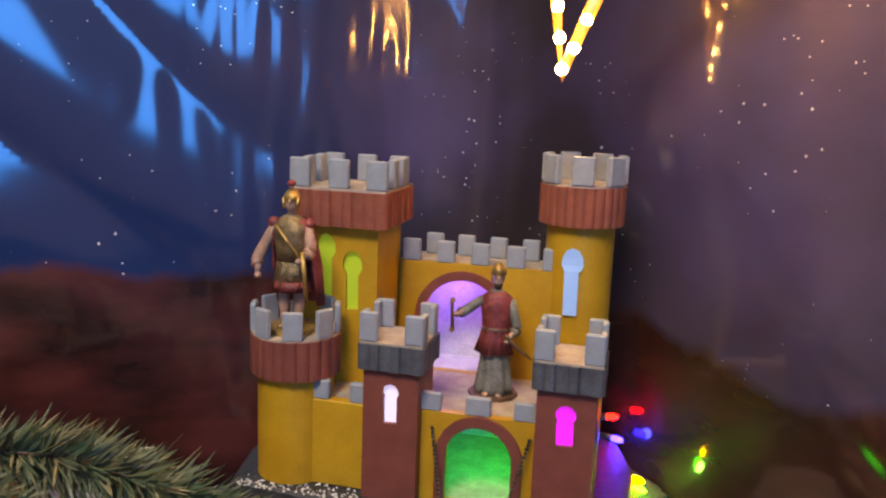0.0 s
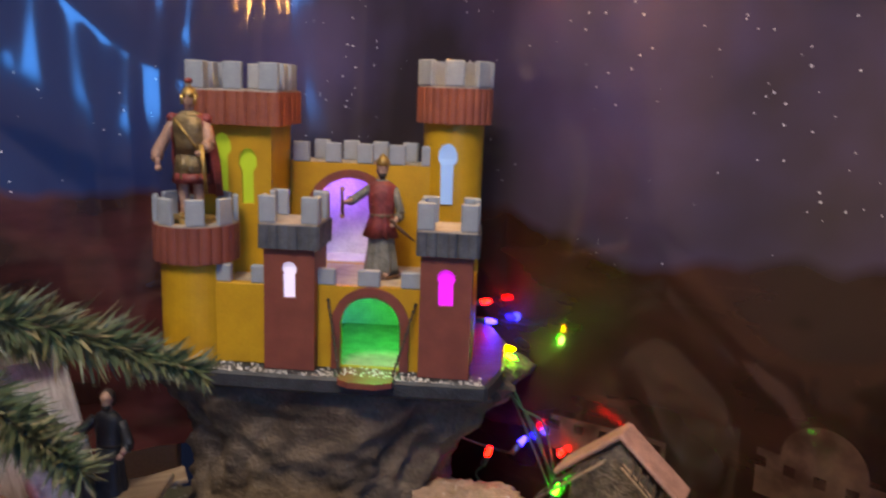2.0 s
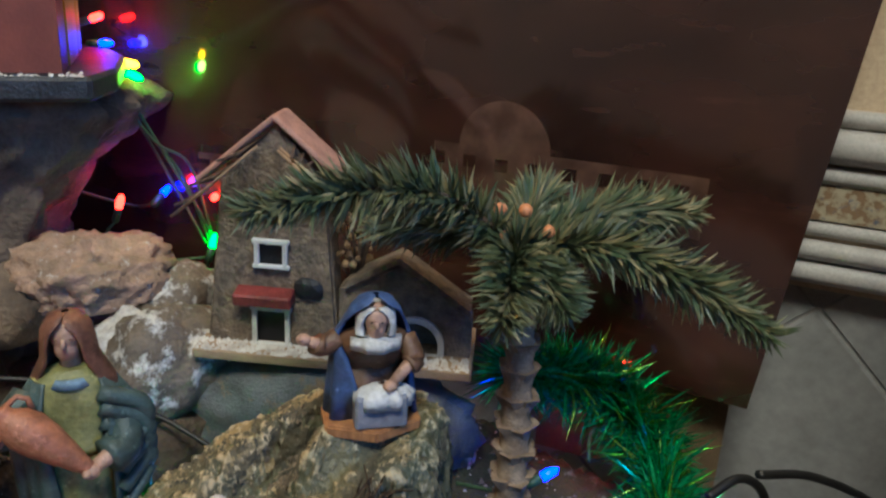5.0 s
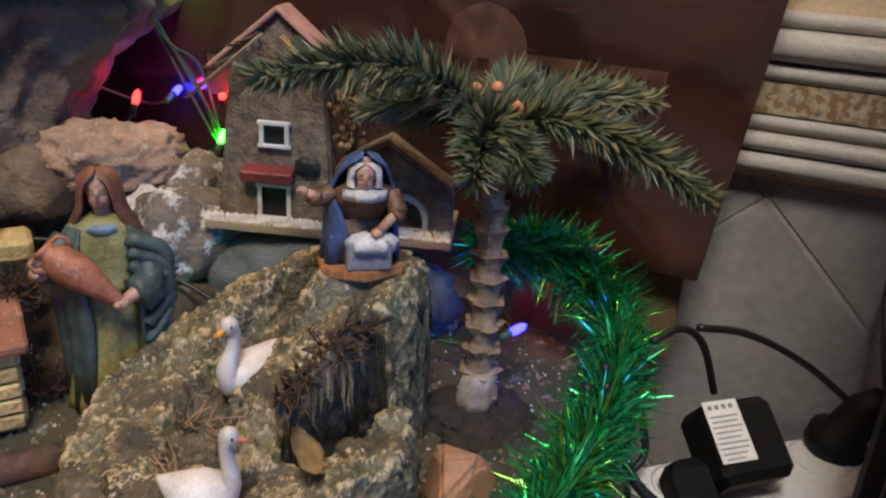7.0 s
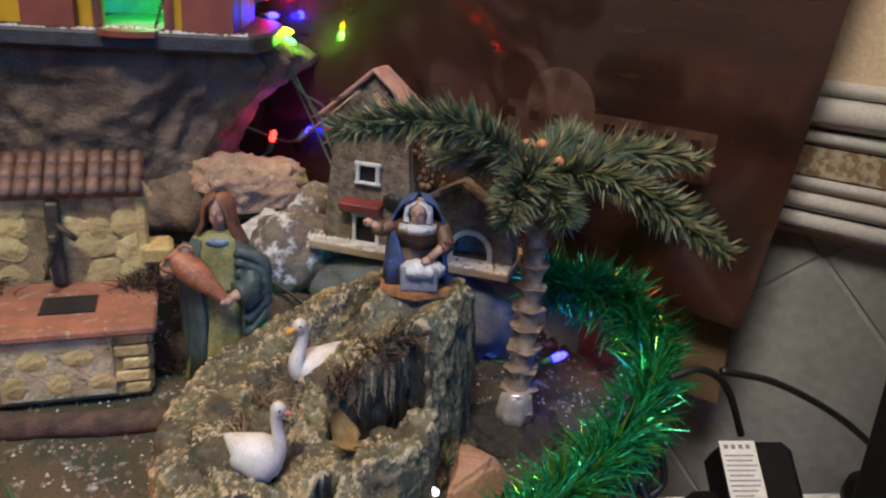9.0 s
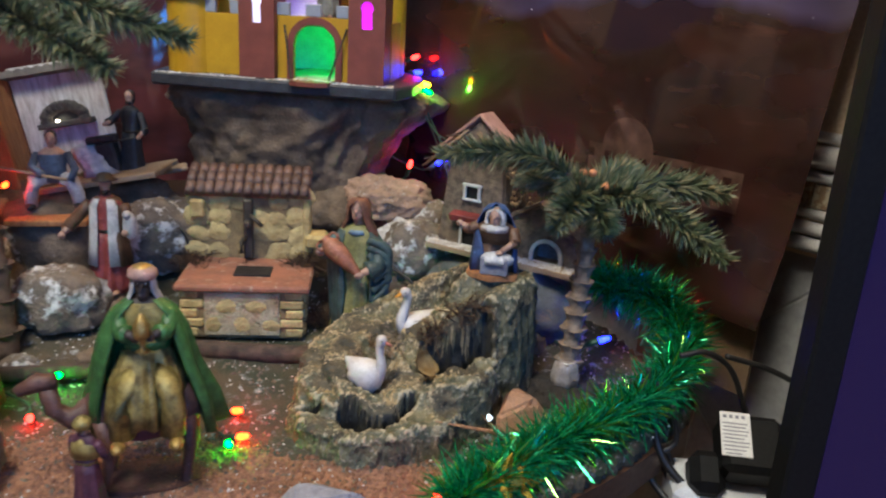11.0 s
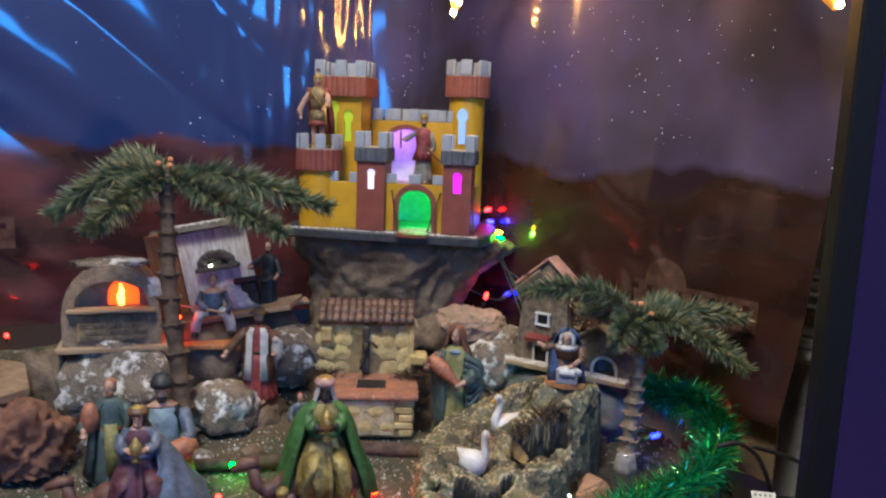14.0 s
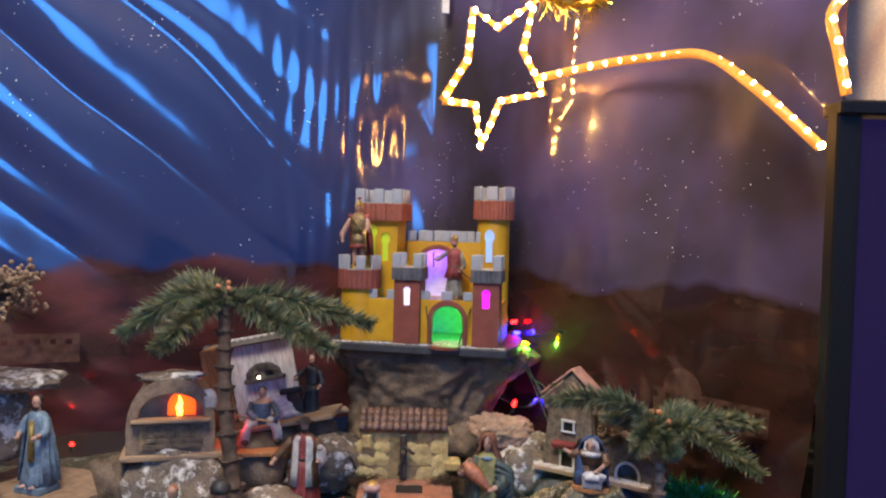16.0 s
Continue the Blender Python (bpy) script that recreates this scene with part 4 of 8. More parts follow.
def figure(h, width=1.0, arms=((-0.17, -0.05, 0.46), (0.17, -0.05, 0.46)), cloak=True, hood=False, lean=0.0, folds=9, seed=0, bare_legs=False, hat=None, beard=None, turn=0.0, sleeve=None):
    """One plain standing figure facing -y. Slots: 0 robe, 1 cloak or coat, 2 skin, 3 hair or scarf, 4 belt and trim."""
    bm = bmesh.new()
    w = width * h
    if bare_legs:
        for s in (-1, 1):
            tube(bm, [(s * 0.060 * w, 0.0, 0.02 * h), (s * 0.058 * w, 0.004 * h, 0.10 * h), (s * 0.060 * w, 0.006 * h, 0.19 * h), (s * 0.058 * w, -0.006 * h, 0.26 * h), (s * 0.058 * w, 0, 0.42 * h)], [0.034 * w, 0.033 * w, 0.043 * w, 0.040 * w, 0.058 * w], 10, 2)
            ball(bm, (s * 0.064 * w, -0.028 * w, 0.020 * h), (0.036 * w, 0.070 * w, 0.024 * h), 4, 10, 7)
        low = [(0.31 * h, 0.135 * w, 0.105 * w, 0, 0, 0, 360, 0.10), (0.42 * h, 0.118 * w, 0.095 * w, 0, 0, 0, 360, 0.06)]
    else:
        for s in (-1, 1):
            ball(bm, (s * 0.060 * w, -0.115 * w, 0.016 * h), (0.034 * w, 0.060 * w, 0.018 * h), 2, 9, 6)
        low = [(0.004 * h, 0.165 * w, 0.140 * w, 0, 0, 0, 360, 0.12), (0.06 * h, 0.158 * w, 0.132 * w, 0, 0, 0, 360, 0.13), (0.24 * h, 0.132 * w, 0.108 * w, 0, 0, 0, 360, 0.10), (0.42 * h, 0.118 * w, 0.092 * w, 0, 0, 0, 360, 0.06)]
    drape(bm, low + [(0.54 * h, 0.104 * w, 0.080 * w, 0, lean * 0.3 * h, 0, 360, 0.03)], 0, folds, seed, 64, 0.2)
    loft(bm, [(0.525 * h, 0.106 * w, 0.083 * w, 0, lean * 0.3 * h, 4), (0.555 * h, 0.108 * w, 0.084 * w, 0, lean * 0.4 * h, 4), (0.56 * h, 0.104 * w, 0.080 * w, 0, lean * 0.45 * h, 0), (0.68 * h, 0.116 * w, 0.084 * w, 0, lean * 0.7 * h, 0), (0.755 * h, 0.122 * w, 0.072 * w, 0, lean * 0.9 * h, 0), (0.795 * h, 0.100 * w, 0.058 * w, 0, lean * h, 0), (0.825 * h, 0.050 * w, 0.044 * w, 0, lean * h, 0)], 40, 6, 0.02, seed)
    hx = lean * 1.15 * h
    head(bm, (0, hx, 0.848 * h), 0.152 * h, 2, 3, beard, turn, not hood)
    if cloak:
        drape(bm, [(0.05 * h, 0.205 * w, 0.165 * w, 0, 0.030 * w, -38, 218, 0.11), (0.30 * h, 0.190 * w, 0.145 * w, 0, 0.026 * w, -42, 222, 0.10), (0.55 * h, 0.172 * w, 0.122 * w, 0, 0.020 * w + lean * 0.4 * h, -48, 228, 0.07), (0.72 * h, 0.150 * w, 0.100 * w, 0, 0.012 * w + lean * 0.8 * h, -58, 238, 0.04), (0.79 * h, 0.112 * w, 0.078 * w, 0, 0.006 * w + lean * h, -64, 244, 0.02), (0.828 * h, 0.062 * w, 0.054 * w, 0, lean * h, -66, 246, 0.0)], 1, folds + 2, seed + 2, 56, 0.08)
    if hood:
        T = pose(0, hx, 0, 0, 0, turn)
        drape(bm, [(0.70 * h, 0.135 * w, 0.100 * w, 0, 0.020 * w, -22, 202, 0.05), (0.79 * h, 0.112 * w, 0.090 * w, 0, 0.018 * w, -40, 220, 0.04), (0.86 * h, 0.080 * w, 0.086 * w, 0, 0.012 * w, -48, 228, 0.03), (0.92 * h, 0.074 * w, 0.084 * w, 0, 0.006 * w, -52, 232, 0.02), (0.965 * h, 0.068 * w, 0.078 * w, 0, 0.002 * w, -62, 242, 0.01), (1.0 * h, 0.050 * w, 0.058 * w, 0, 0.004 * w, -86, 266, 0.0), (1.016 * h, 0.012 * w, 0.014 * w, 0, 0.006 * w, -89, 269, 0.0)], 3, 7, seed, 44, 0.12, T)
    elif hat:
        loft(bm, [(0.955 * h, 0.062 * w * hat, 0.064 * w * hat, 0, hx, 4), (0.962 * h, 0.092 * w * hat, 0.094 * w * hat, 0, hx, 4), (0.972 * h, 0.062 * w, 0.064 * w, 0, hx, 4), (1.01 * h, 0.046 * w, 0.05 * w, 0, hx, 4), (1.02 * h, 0.02 * w, 0.02 * w, 0, hx, 4)], 18)
    sl = sleeve if sleeve is not None else (1 if cloak or bare_legs else 0)
    for s, hand in zip((-1, 1), arms):
        if hand is not None:
            limb(bm, (s * 0.118 * w, lean * 0.9 * h, 0.752 * h), (hand[0] * w, hand[1] * w + lean * h, hand[2] * h), 0.040 * w, sl, 2, (s * 0.8, 0.2, -0.8))
    return bm


def stand(bm, r, z, mi):
    prism(bm, [(r * 1.1 * math.cos(a), r * math.sin(a)) for a in (2 * math.pi * k / 10 for k in range(10))], -z, 0.0006, None, mi)


# the guard on the round tower
h = 0.094
bm = figure(h, 0.95, ((-0.25, -0.04, 0.40), (0.10, -0.12, 0.52)), cloak=False, bare_legs=True, folds=22, seed=1, sleeve=2)
drape(bm, [(0.275 * h, 0.138 * h, 0.108 * h, 0, 0, 0, 360, 0.09), (0.35 * h, 0.128 * h, 0.102 * h, 0, 0, 0, 360, 0.07)], 5, 26, 0.4, 60, 0.2)
loft(bm, [(0.50 * h, 0.112 * h, 0.090 * h, 0, 0, 0), (0.58 * h, 0.110 * h, 0.090 * h, 0, 0, 0), (0.70 * h, 0.130 * h, 0.096 * h, 0, -0.004 * h, 0), (0.77 * h, 0.128 * h, 0.080 * h, 0, 0, 0), (0.80 * h, 0.09 * h, 0.06 * h, 0, 0, 0)], 24, 4, 0.03)
for s in (-1, 1):
    ball(bm, (s * 0.128 * h, 0, 0.765 * h), (0.044 * h, 0.048 * h, 0.044 * h), 5, 10, 7)
drape(bm, [(0.17 * h, 0.17 * h, 0.12 * h, 0.05 * h, 0.03 * h, -20, 170, 0.10), (0.45 * h, 0.165 * h, 0.11 * h, 0.03 * h, 0.02 * h, -30, 190, 0.09), (0.70 * h, 0.150 * h, 0.10 * h, 0.01 * h, 0.01 * h, -40, 210, 0.05), (0.80 * h, 0.11 * h, 0.08 * h, 0, 0, -50, 220, 0.02)], 5, 9, 0.2, 36, 0.08)
tube(bm, [(-0.09 * h, -0.09 * h, 0.76 * h), (0.09 * h, -0.115 * h, 0.53 * h)], 0.012 * h, 7, 4)
tube(bm, [(0.11 * h, -0.12 * h, 0.58 * h), (0.14 * h, -0.11 * h, 0.20 * h)], [0.020 * h, 0.012 * h], 7, 4)
loft(bm, [(0.925 * h, 0.062 * h, 0.070 * h, 0, 0.012 * h, 4), (0.955 * h, 0.060 * h, 0.068 * h, 0, 0.010 * h, 4), (0.99 * h, 0.045 * h, 0.052 * h, 0, 0.010 * h, 4), (1.01 * h, 0.012 * h, 0.016 * h, 0, 0.01 * h, 4)], 18)
for s in (-1, 1):
    tube(bm, [(s * 0.052 * h, -0.02 * h, 0.95 * h), (s * 0.046 * h, -0.03 * h, 0.875 * h)], [0.016 * h, 0.012 * h], 7, 4)
tube(bm, [(0, 0.01 * h, 1.0 * h), (0, 0.008 * h, 1.035 * h)], 0.010 * h, 6, 4)
ball(bm, (0, 0.0, 1.05 * h), (0.030 * h, 0.05 * h, 0.024 * h), 5, 10, 7)
stand(bm, 0.016, 0.003, 4)
solid("guard_figurine", bm, [BRONZE, BRONZE, SKIN, BRONZE, GOLD, CRIMSON], CASTLE @ pose(RTX - 0.001, RTY - 0.006, 0.1062, 0, 0, 8), "plain painted guard figurine in bronze and red on the round tower", "figurine", smooth=False)
# the ruler before the large arch
h = 0.090
bm = figure(h, 0.86, ((-0.34, -0.12, 0.64), (0.12, -0.13, 0.46)), cloak=False, folds=13, seed=3, beard=3, turn=6)
drape(bm, [(0.33 * h, 0.150 * h, 0.118 * h, 0, 0, 0, 360, 0.10), (0.45 * h, 0.120 * h, 0.096 * h, 0, 0, 0, 360, 0.05), (0.53 * h, 0.104 * h, 0.084 * h, 0, 0, 0, 360, 0.02), (0.68 * h, 0.118 * h, 0.086 * h, 0, 0, 0, 360, 0.02), (0.77 * h, 0.122 * h, 0.074 * h, 0, 0, 0, 360, 0.01), (0.815 * h, 0.06 * h, 0.05 * h, 0, 0, 0, 360, 0.0)], 1, 14, 0.3, 56, 0.2)
loft(bm, [(0.50 * h, 0.107 * h, 0.088 * h, 0, 0, 5), (0.535 * h, 0.107 * h, 0.088 * h, 0, 0, 5)], 24)
tube(bm, [(-0.335 * h, -0.125 * h, 0.75 * h), (-0.325 * h, -0.13 * h, 0.52 * h)], 0.014 * h, 7, 5)
for z in (0.75, 0.52):
    ball(bm, (-0.33 * h, -0.127 * h, z * h), 0.022 * h, 4, 8, 6)
tube(bm, curve_pts([(0.08 * h, -0.125 * h, 0.50 * h), (0.16 * h, -0.115 * h, 0.42 * h), (0.29 * h, -0.08 * h, 0.31 * h)], 8), [0.022 * h, 0.019 * h, 0.018 * h, 0.017 * h, 0.016 * h, 0.015 * h, 0.013 * h, 0.011 * h, 0.006 * h], 7, 5)
loft(bm, [(0.945 * h, 0.060 * h, 0.066 * h, 0, 0.008 * h, 4), (0.985 * h, 0.056 * h, 0.062 * h, 0, 0.008 * h, 4), (1.02 * h, 0.034 * h, 0.038 * h, 0, 0.006 * h, 4), (1.045 * h, 0.008 * h, 0.008 * h, 0, 0.004 * h, 4)], 16, 8, 0.05)
stand(bm, 0.016, 0.002, 5)
solid("ruler_figurine", bm, [GREYROBE, CRIMSON, SKIN, HAIR, GOLD, BROWNFIG], CASTLE @ pose(0.0755, 0.062, 0.0612, 0, 0, 6), "plain painted ruler figurine in red and grey before the arch", "figurine")

# the woman with the jar
h = 0.130
bm = figure(h, 1.05, (None, None), cloak=False, hood=True, folds=13, seed=2, turn=-8)
# open mantle, one edge drawn across the hip
drape(bm, [(0.015 * h, 0.185 * h, 0.150 * h, 0.005 * h, 0.01 * h, -62, 246, 0.10), (0.20 * h, 0.180 * h, 0.140 * h, 0.005 * h, 0.01 * h, -60, 248, 0.10), (0.42 * h, 0.188 * h, 0.135 * h, 0.010 * h, 0.008 * h, -62, 250, 0.08), (0.58 * h, 0.190 * h, 0.125 * h, 0.008 * h, 0.004 * h, -64, 244, 0.06), (0.70 * h, 0.165 * h, 0.105 * h, 0.004 * h, 0.004 * h, -55, 238, 0.04), (0.79 * h, 0.115 * h, 0.08 * h, 0, 0.004 * h, -45, 230, 0.02)], 1, 13, 2.3, 64, 0.08)
for k in range(4):
    z = 0.70 - 0.055 * k
    tube(bm, curve_pts([(0.075 * h, -0.075 * h, (z + 0.05) * h), (0.185 * h, -0.055 * h, (z - 0.01) * h), (0.200 * h, -0.060 * h, (z - 0.10) * h), (0.120 * h, -0.120 * h, (z - 0.15 - 0.02 * k) * h)], 12), [(0.026 + 0.006 * math.sin(i * 0.5)) * h for i in range(13)], 9, 1)
limb(bm, (-0.120 * h, 0, 0.74 * h), (-0.200 * h, -0.115 * h, 0.655 * h), 0.044 * h, 1, 2, (-0.5, 0, -1), 1.4, 0.6)
limb(bm, (0.130 * h, -0.03 * h, 0.66 * h), (0.055 * h, -0.165 * h, 0.535 * h), 0.042 * h, 1, 2, (0.9, 0, -0.5), 1.5, 0.62)
J = pose(-0.095 * h, -0.150 * h, 0.665 * h, 0, 0, 0) @ pose(0, 0, 0, -8, -46, 0)
loft(bm, [(z * h, r * h, r * h, 0, 0, 5) for z, r in ((-0.21, 0.016), (-0.17, 0.026), (-0.10, 0.044), (-0.03, 0.060), (0.03, 0.066), (0.075, 0.056), (0.10, 0.036), (0.115, 0.032), (0.13, 0.042), (0.128, 0.030), (0.10, 0.024))], 18, m=J)
for q in (0.5, 3.6):
    tube(bm, [J @ Vector((math.cos(q) * a * h, math.sin(q) * a * h, z * h)) for a, z in ((0.034, 0.122), (0.066, 0.120), (0.076, 0.092), (0.060, 0.062))], 0.009 * h, 6, 5)
drape(bm, [(0.80 * h, 0.060 * h, 0.055 * h, 0, -0.012 * h, 200, 340, 0.0), (0.775 * h, 0.072 * h, 0.070 * h, 0, -0.014 * h, 200, 340, 0.0)], 6, 0, 0, 20, 0.2)
stand(bm, 0.020, 0.004, 1)
solid("water_carrier_figurine", bm, [OLIVE, TEAL, SKIN, SCARF, OLIVE, CLAY, LIGHTBLUE], pose(0.077, 0.345, 0.024, 0, 0, -12) @ Matrix.Diagonal((1.14, 1.08, 1.04, 1)), "plain painted water carrier figurine with a clay jar", "figurine")

# the washerwoman on the bank, bent over her tub
bm = bmesh.new()
prism(bm, [(0.0215 * math.cos(a), 0.0165 * math.sin(a) - 0.002) for a in (2 * math.pi * (k + 0.5) / 6 for k in range(6))], 0, 0.0055, None, 5)
bmesh.ops.bevel(bm, geom=list(bm.edges), offset=0.0008, segments=2, affect="EDGES")
for f in bm.faces:
    f.material_index = 5
drape(bm, [(0.0055, 0.0170, 0.0120, 0, 0.004, 0, 360, 0.10), (0.018, 0.0150, 0.0115, 0, 0.004, 0, 360, 0.08), (0.030, 0.0125, 0.0100, 0, 0.003, 0, 360, 0.04)], 4, 10, 0, 44, 0.2)
loft(bm, [(0.029, 0.0125, 0.0100, 0, 0.003, 4), (0.038, 0.0135, 0.0100, 0, 0.0, 4), (0.0445, 0.0130, 0.0088, 0, -0.003, 4), (0.0485, 0.0070, 0.0060, 0, -0.006, 4)], 26, 5, 0.03)
head(bm, (0, -0.0085, 0.0455), 0.0150, 2, 6, None, -6, False)
T = pose(0, -0.0075, 0.0505, 0, 0, -6)
drape(bm, [(-0.0085, 0.0098, 0.0092, 0, -0.0010, 0, 360, 0.05), (-0.0045, 0.0098, 0.0092, 0, -0.0008, 0, 360, 0.05), (-0.0025, 0.0078, 0.0080, 0, 0.0002, -48, 228, 0.04), (0.002, 0.0076, 0.0080, 0, 0.0004, -40, 220, 0.03), (0.0065, 0.0072, 0.0078, 0, 0, -52, 232, 0.02), (0.0100, 0.0050, 0.0056, 0, 0, -86, 266, 0.01)], 1, 9, 0.5, 40, 0.22, T)
drape(bm, [(0.0060, 0.0185, 0.0150, 0, 0.003, -34, 244, 0.10), (0.020, 0.0172, 0.0142, 0, 0.003, -38, 246, 0.09), (0.034, 0.0160, 0.0130, 0, 0.001, -24, 228, 0.06), (0.044, 0.0150, 0.0112, 0, -0.001, -14, 194, 0.05), (0.052, 0.0118, 0.0102, 0, -0.004, -10, 190, 0.04), (0.058, 0.0096, 0.0095, 0, -0.0060, -30, 210, 0.03), (0.0625, 0.0066, 0.0072, 0, -0.0068, -60, 240, 0.01), (0.0645, 0.0015, 0.0015, 0, -0.0065, -88, 268, 0.0)], 0, 10, 0.7, 48, 0.10)
box(bm, (0.002, -0.0105, 0.0130), (0.0200, 0.0110, 0.0150), 0.0010, None, 3)
drape(bm, [(0.0150, 0.0112, 0.0068, 0.003, -0.0112, 150, 400, 0.10), (0.0195, 0.0112, 0.0068, 0.003, -0.0108, 140, 410, 0.12), (0.0225, 0.0085, 0.0052, 0.003, -0.0100, 120, 430, 0.10), (0.0240, 0.0020, 0.0015, 0.003, -0.0095, 90, 450, 0.0)], 1, 11, 0.2, 44, 0.15)
limb(bm, (0.0125, -0.002, 0.0425), (0.0065, -0.0125, 0.0255), 0.0040, 4, 2, (1, 0, -0.1), 1.2, 0.25)
limb(bm, (-0.0125, -0.002, 0.0435), (-0.0245, -0.0040, 0.0430), 0.0040, 4, 2, (0, 0, -1), 1.2, 0.5)
solid("washerwoman_figurine", bm, [NAVY, WHITEFIG, SKIN, GREYSTONE, BROWNFIG, ORANGEWOOD, HAIR], pose(0.191, 0.276, 0.1130, 0, 0, -18) @ Matrix.Diagonal((1.16, 1.12, 1.02, 1)), "plain painted washerwoman figurine in blue on an orange base", "figurine")


def bird(size, neck, beak, seed):
    bm = bmesh.new()
    prof = [(-0.52, 0.02, 0.27), (-0.44, 0.10, 0.20), (-0.27, 0.22, 0.09), (0.0, 0.30, 0.03), (0.2, 0.28, 0.02), (0.35, 0.17, 0.05), (0.42, 0.03, 0.08)]
    ringz = [(x, r, r * 0.9, 0, zc, 0) for x, r, zc in prof]
    M = Matrix(((0, 0, 1, 0), (1, 0, 0, 0), (0, 1, 0, 0.22), (0, 0, 0, 1)))
    loft(bm, ringz, 18, m=Matrix.Diagonal((size, size, size, 1)) @ M)
    pts = [Vector((x, 0, z)) * size for x, z in neck]
    tube(bm, curve_pts(pts, 16), [size * (0.150 - 0.062 * min(i / 8, 1)) for i in range(17)], 12, 0)
    ball(bm, Vector((0.20, 0, 0.25)) * size, (0.20 * size, 0.235 * size, 0.22 * size), 0, 12, 9)
    hd = pts[-1]
    ball(bm, hd, (0.125 * size, 0.095 * size, 0.098 * size), 0)
    tube(bm, [hd + Vector((0.07, 0, -0.01)) * size, hd + Vector((0.23, 0, -0.05)) * size], [0.05 * size, 0.022 * size], 8, 1, flat=0.7)
    for s in (-1, 1):
        ball(bm, hd + Vector((0.05, s * 0.080, 0.025)) * size, 0.018 * size, 2, 6, 5)
        ball(bm, Vector((-0.08, s * 0.17, 0.28)) * size, (0.30 * size, 0.08 * size, 0.15 * size), 0, 10, 7)
    loft(bm, [(0, 0.24 * size, 0.19 * size, 0, 0, 3), (0.06 * size, 0.23 * size, 0.18 * size, 0, 0, 3)], 16)
    return bm


# the man in the open coat
h = 0.112
bm = figure(h, 1.15, ((-0.30, -0.06, 0.50), (0.17, -0.10, 0.56)), cloak=False, folds=11, seed=4, hat=1.0, beard=3, turn=10, sleeve=1)
drape(bm, [(0.24 * h, 0.185 * h, 0.150 * h, 0, 0.004 * h, -50, 230, 0.06), (0.42 * h, 0.165 * h, 0.130 * h, 0, 0.004 * h, -52, 232, 0.05), (0.60 * h, 0.150 * h, 0.112 * h, 0, 0.004 * h, -56, 236, 0.03), (0.74 * h, 0.150 * h, 0.098 * h, 0, 0.004 * h, -62, 242, 0.02), (0.80 * h, 0.112 * h, 0.075 * h, 0, 0.004 * h, -66, 246, 0.01), (0.825 * h, 0.066 * h, 0.055 * h, 0, 0.002 * h, -66, 246, 0.0)], 1, 8, 1.0, 48, 0.08)
for s in (-1, 1):
    a0, a1 = (-74, -40) if s > 0 else (220, 254)
    drape(bm, [(0.25 * h, 0.192 * h, 0.160 * h, 0, 0, a0, a1, 0.02), (0.45 * h, 0.170 * h, 0.138 * h, 0, 0, a0, a1, 0.02), (0.62 * h, 0.155 * h, 0.120 * h, 0, 0, a0, a1, 0.01), (0.75 * h, 0.155 * h, 0.104 * h, 0, 0, a0, a1, 0.01), (0.81 * h, 0.105 * h, 0.078 * h, 0, 0, a0, a1, 0.0)], 5, 3, 0.4, 14, 0.08)
ball(bm, (0.215 * h, -0.085 * h, 0.60 * h), (0.060 * h, 0.055 * h, 0.12 * h), 5, 14, 10)
ball(bm, (0.205 * h, -0.115 * h, 0.70 * h), (0.036 * h, 0.045 * h, 0.036 * h), 5, 10, 7)
stand(bm, 0.017, 0.009, 1)
solid("shepherd_figurine", bm, [CRIMSON, BROWNFIG, SKIN, HAIR, HAIR, WHITEFIG], pose(-0.156, 0.392, 0.052, 0, 0, -6), "plain painted figurine in a brown coat over red", "figurine")

# the kneeling kid and the seated one
h = 0.060
bm = figure(h, 1.2, ((-0.12, -0.16, 0.5), (0.12, -0.16, 0.5)), cloak=False, folds=6)
solid("child_figurine", bm, [STEELBLUE, STEELBLUE, SKIN, CRIMSON, CRIMSON], pose(-0.100, 0.318, 0.026, 0, 0, 20), "plain small figurine in blue with a red cap", "figurine")
bm = bmesh.new()
drape(bm, [(0.002, 0.026, 0.020, 0, 0, 0, 360, 0.10), (0.018, 0.025, 0.021, 0, -0.002, 0, 360, 0.08), (0.034, 0.021, 0.019, 0, -0.003, 0, 360, 0.05), (0.044, 0.017, 0.013, 0, 0.002, 0, 360, 0.02)], 1, 10, 0.4, 48, 0.2)
loft(bm, [(0.042, 0.0165, 0.0125, 0, 0.002, 3), (0.058, 0.0160, 0.0115, 0, 0.004, 3), (0.070, 0.0175, 0.0108, 0, 0.003, 3), (0.076, 0.013, 0.008, 0, 0.001, 3), (0.080, 0.006, 0.006, 0, 0.0, 2)], 30, 6, 0.03)
drape(bm, [(0.030, 0.0190, 0.0185, 0, -0.003, 208, 332, 0.05), (0.045, 0.0175, 0.0145, 0, 0.000, 212, 328, 0.04), (0.060, 0.0168, 0.0128, 0, 0.003, 218, 322, 0.03), (0.075, 0.0140, 0.0092, 0, 0.001, 222, 318, 0.02)], 0, 7, 0.4, 24, 0.10)
head(bm, (0, -0.003, 0.0815), 0.0190, 2, 3, 3, 0)
loft(bm, [(0.0925, 0.0098, 0.0105, 0, -0.001, 3), (0.097, 0.0098, 0.0102, 0, 0, 3), (0.1020, 0.0060, 0.0064, 0, 0.001, 3), (0.1035, 0.002, 0.002, 0, 0.001, 3)], 16)
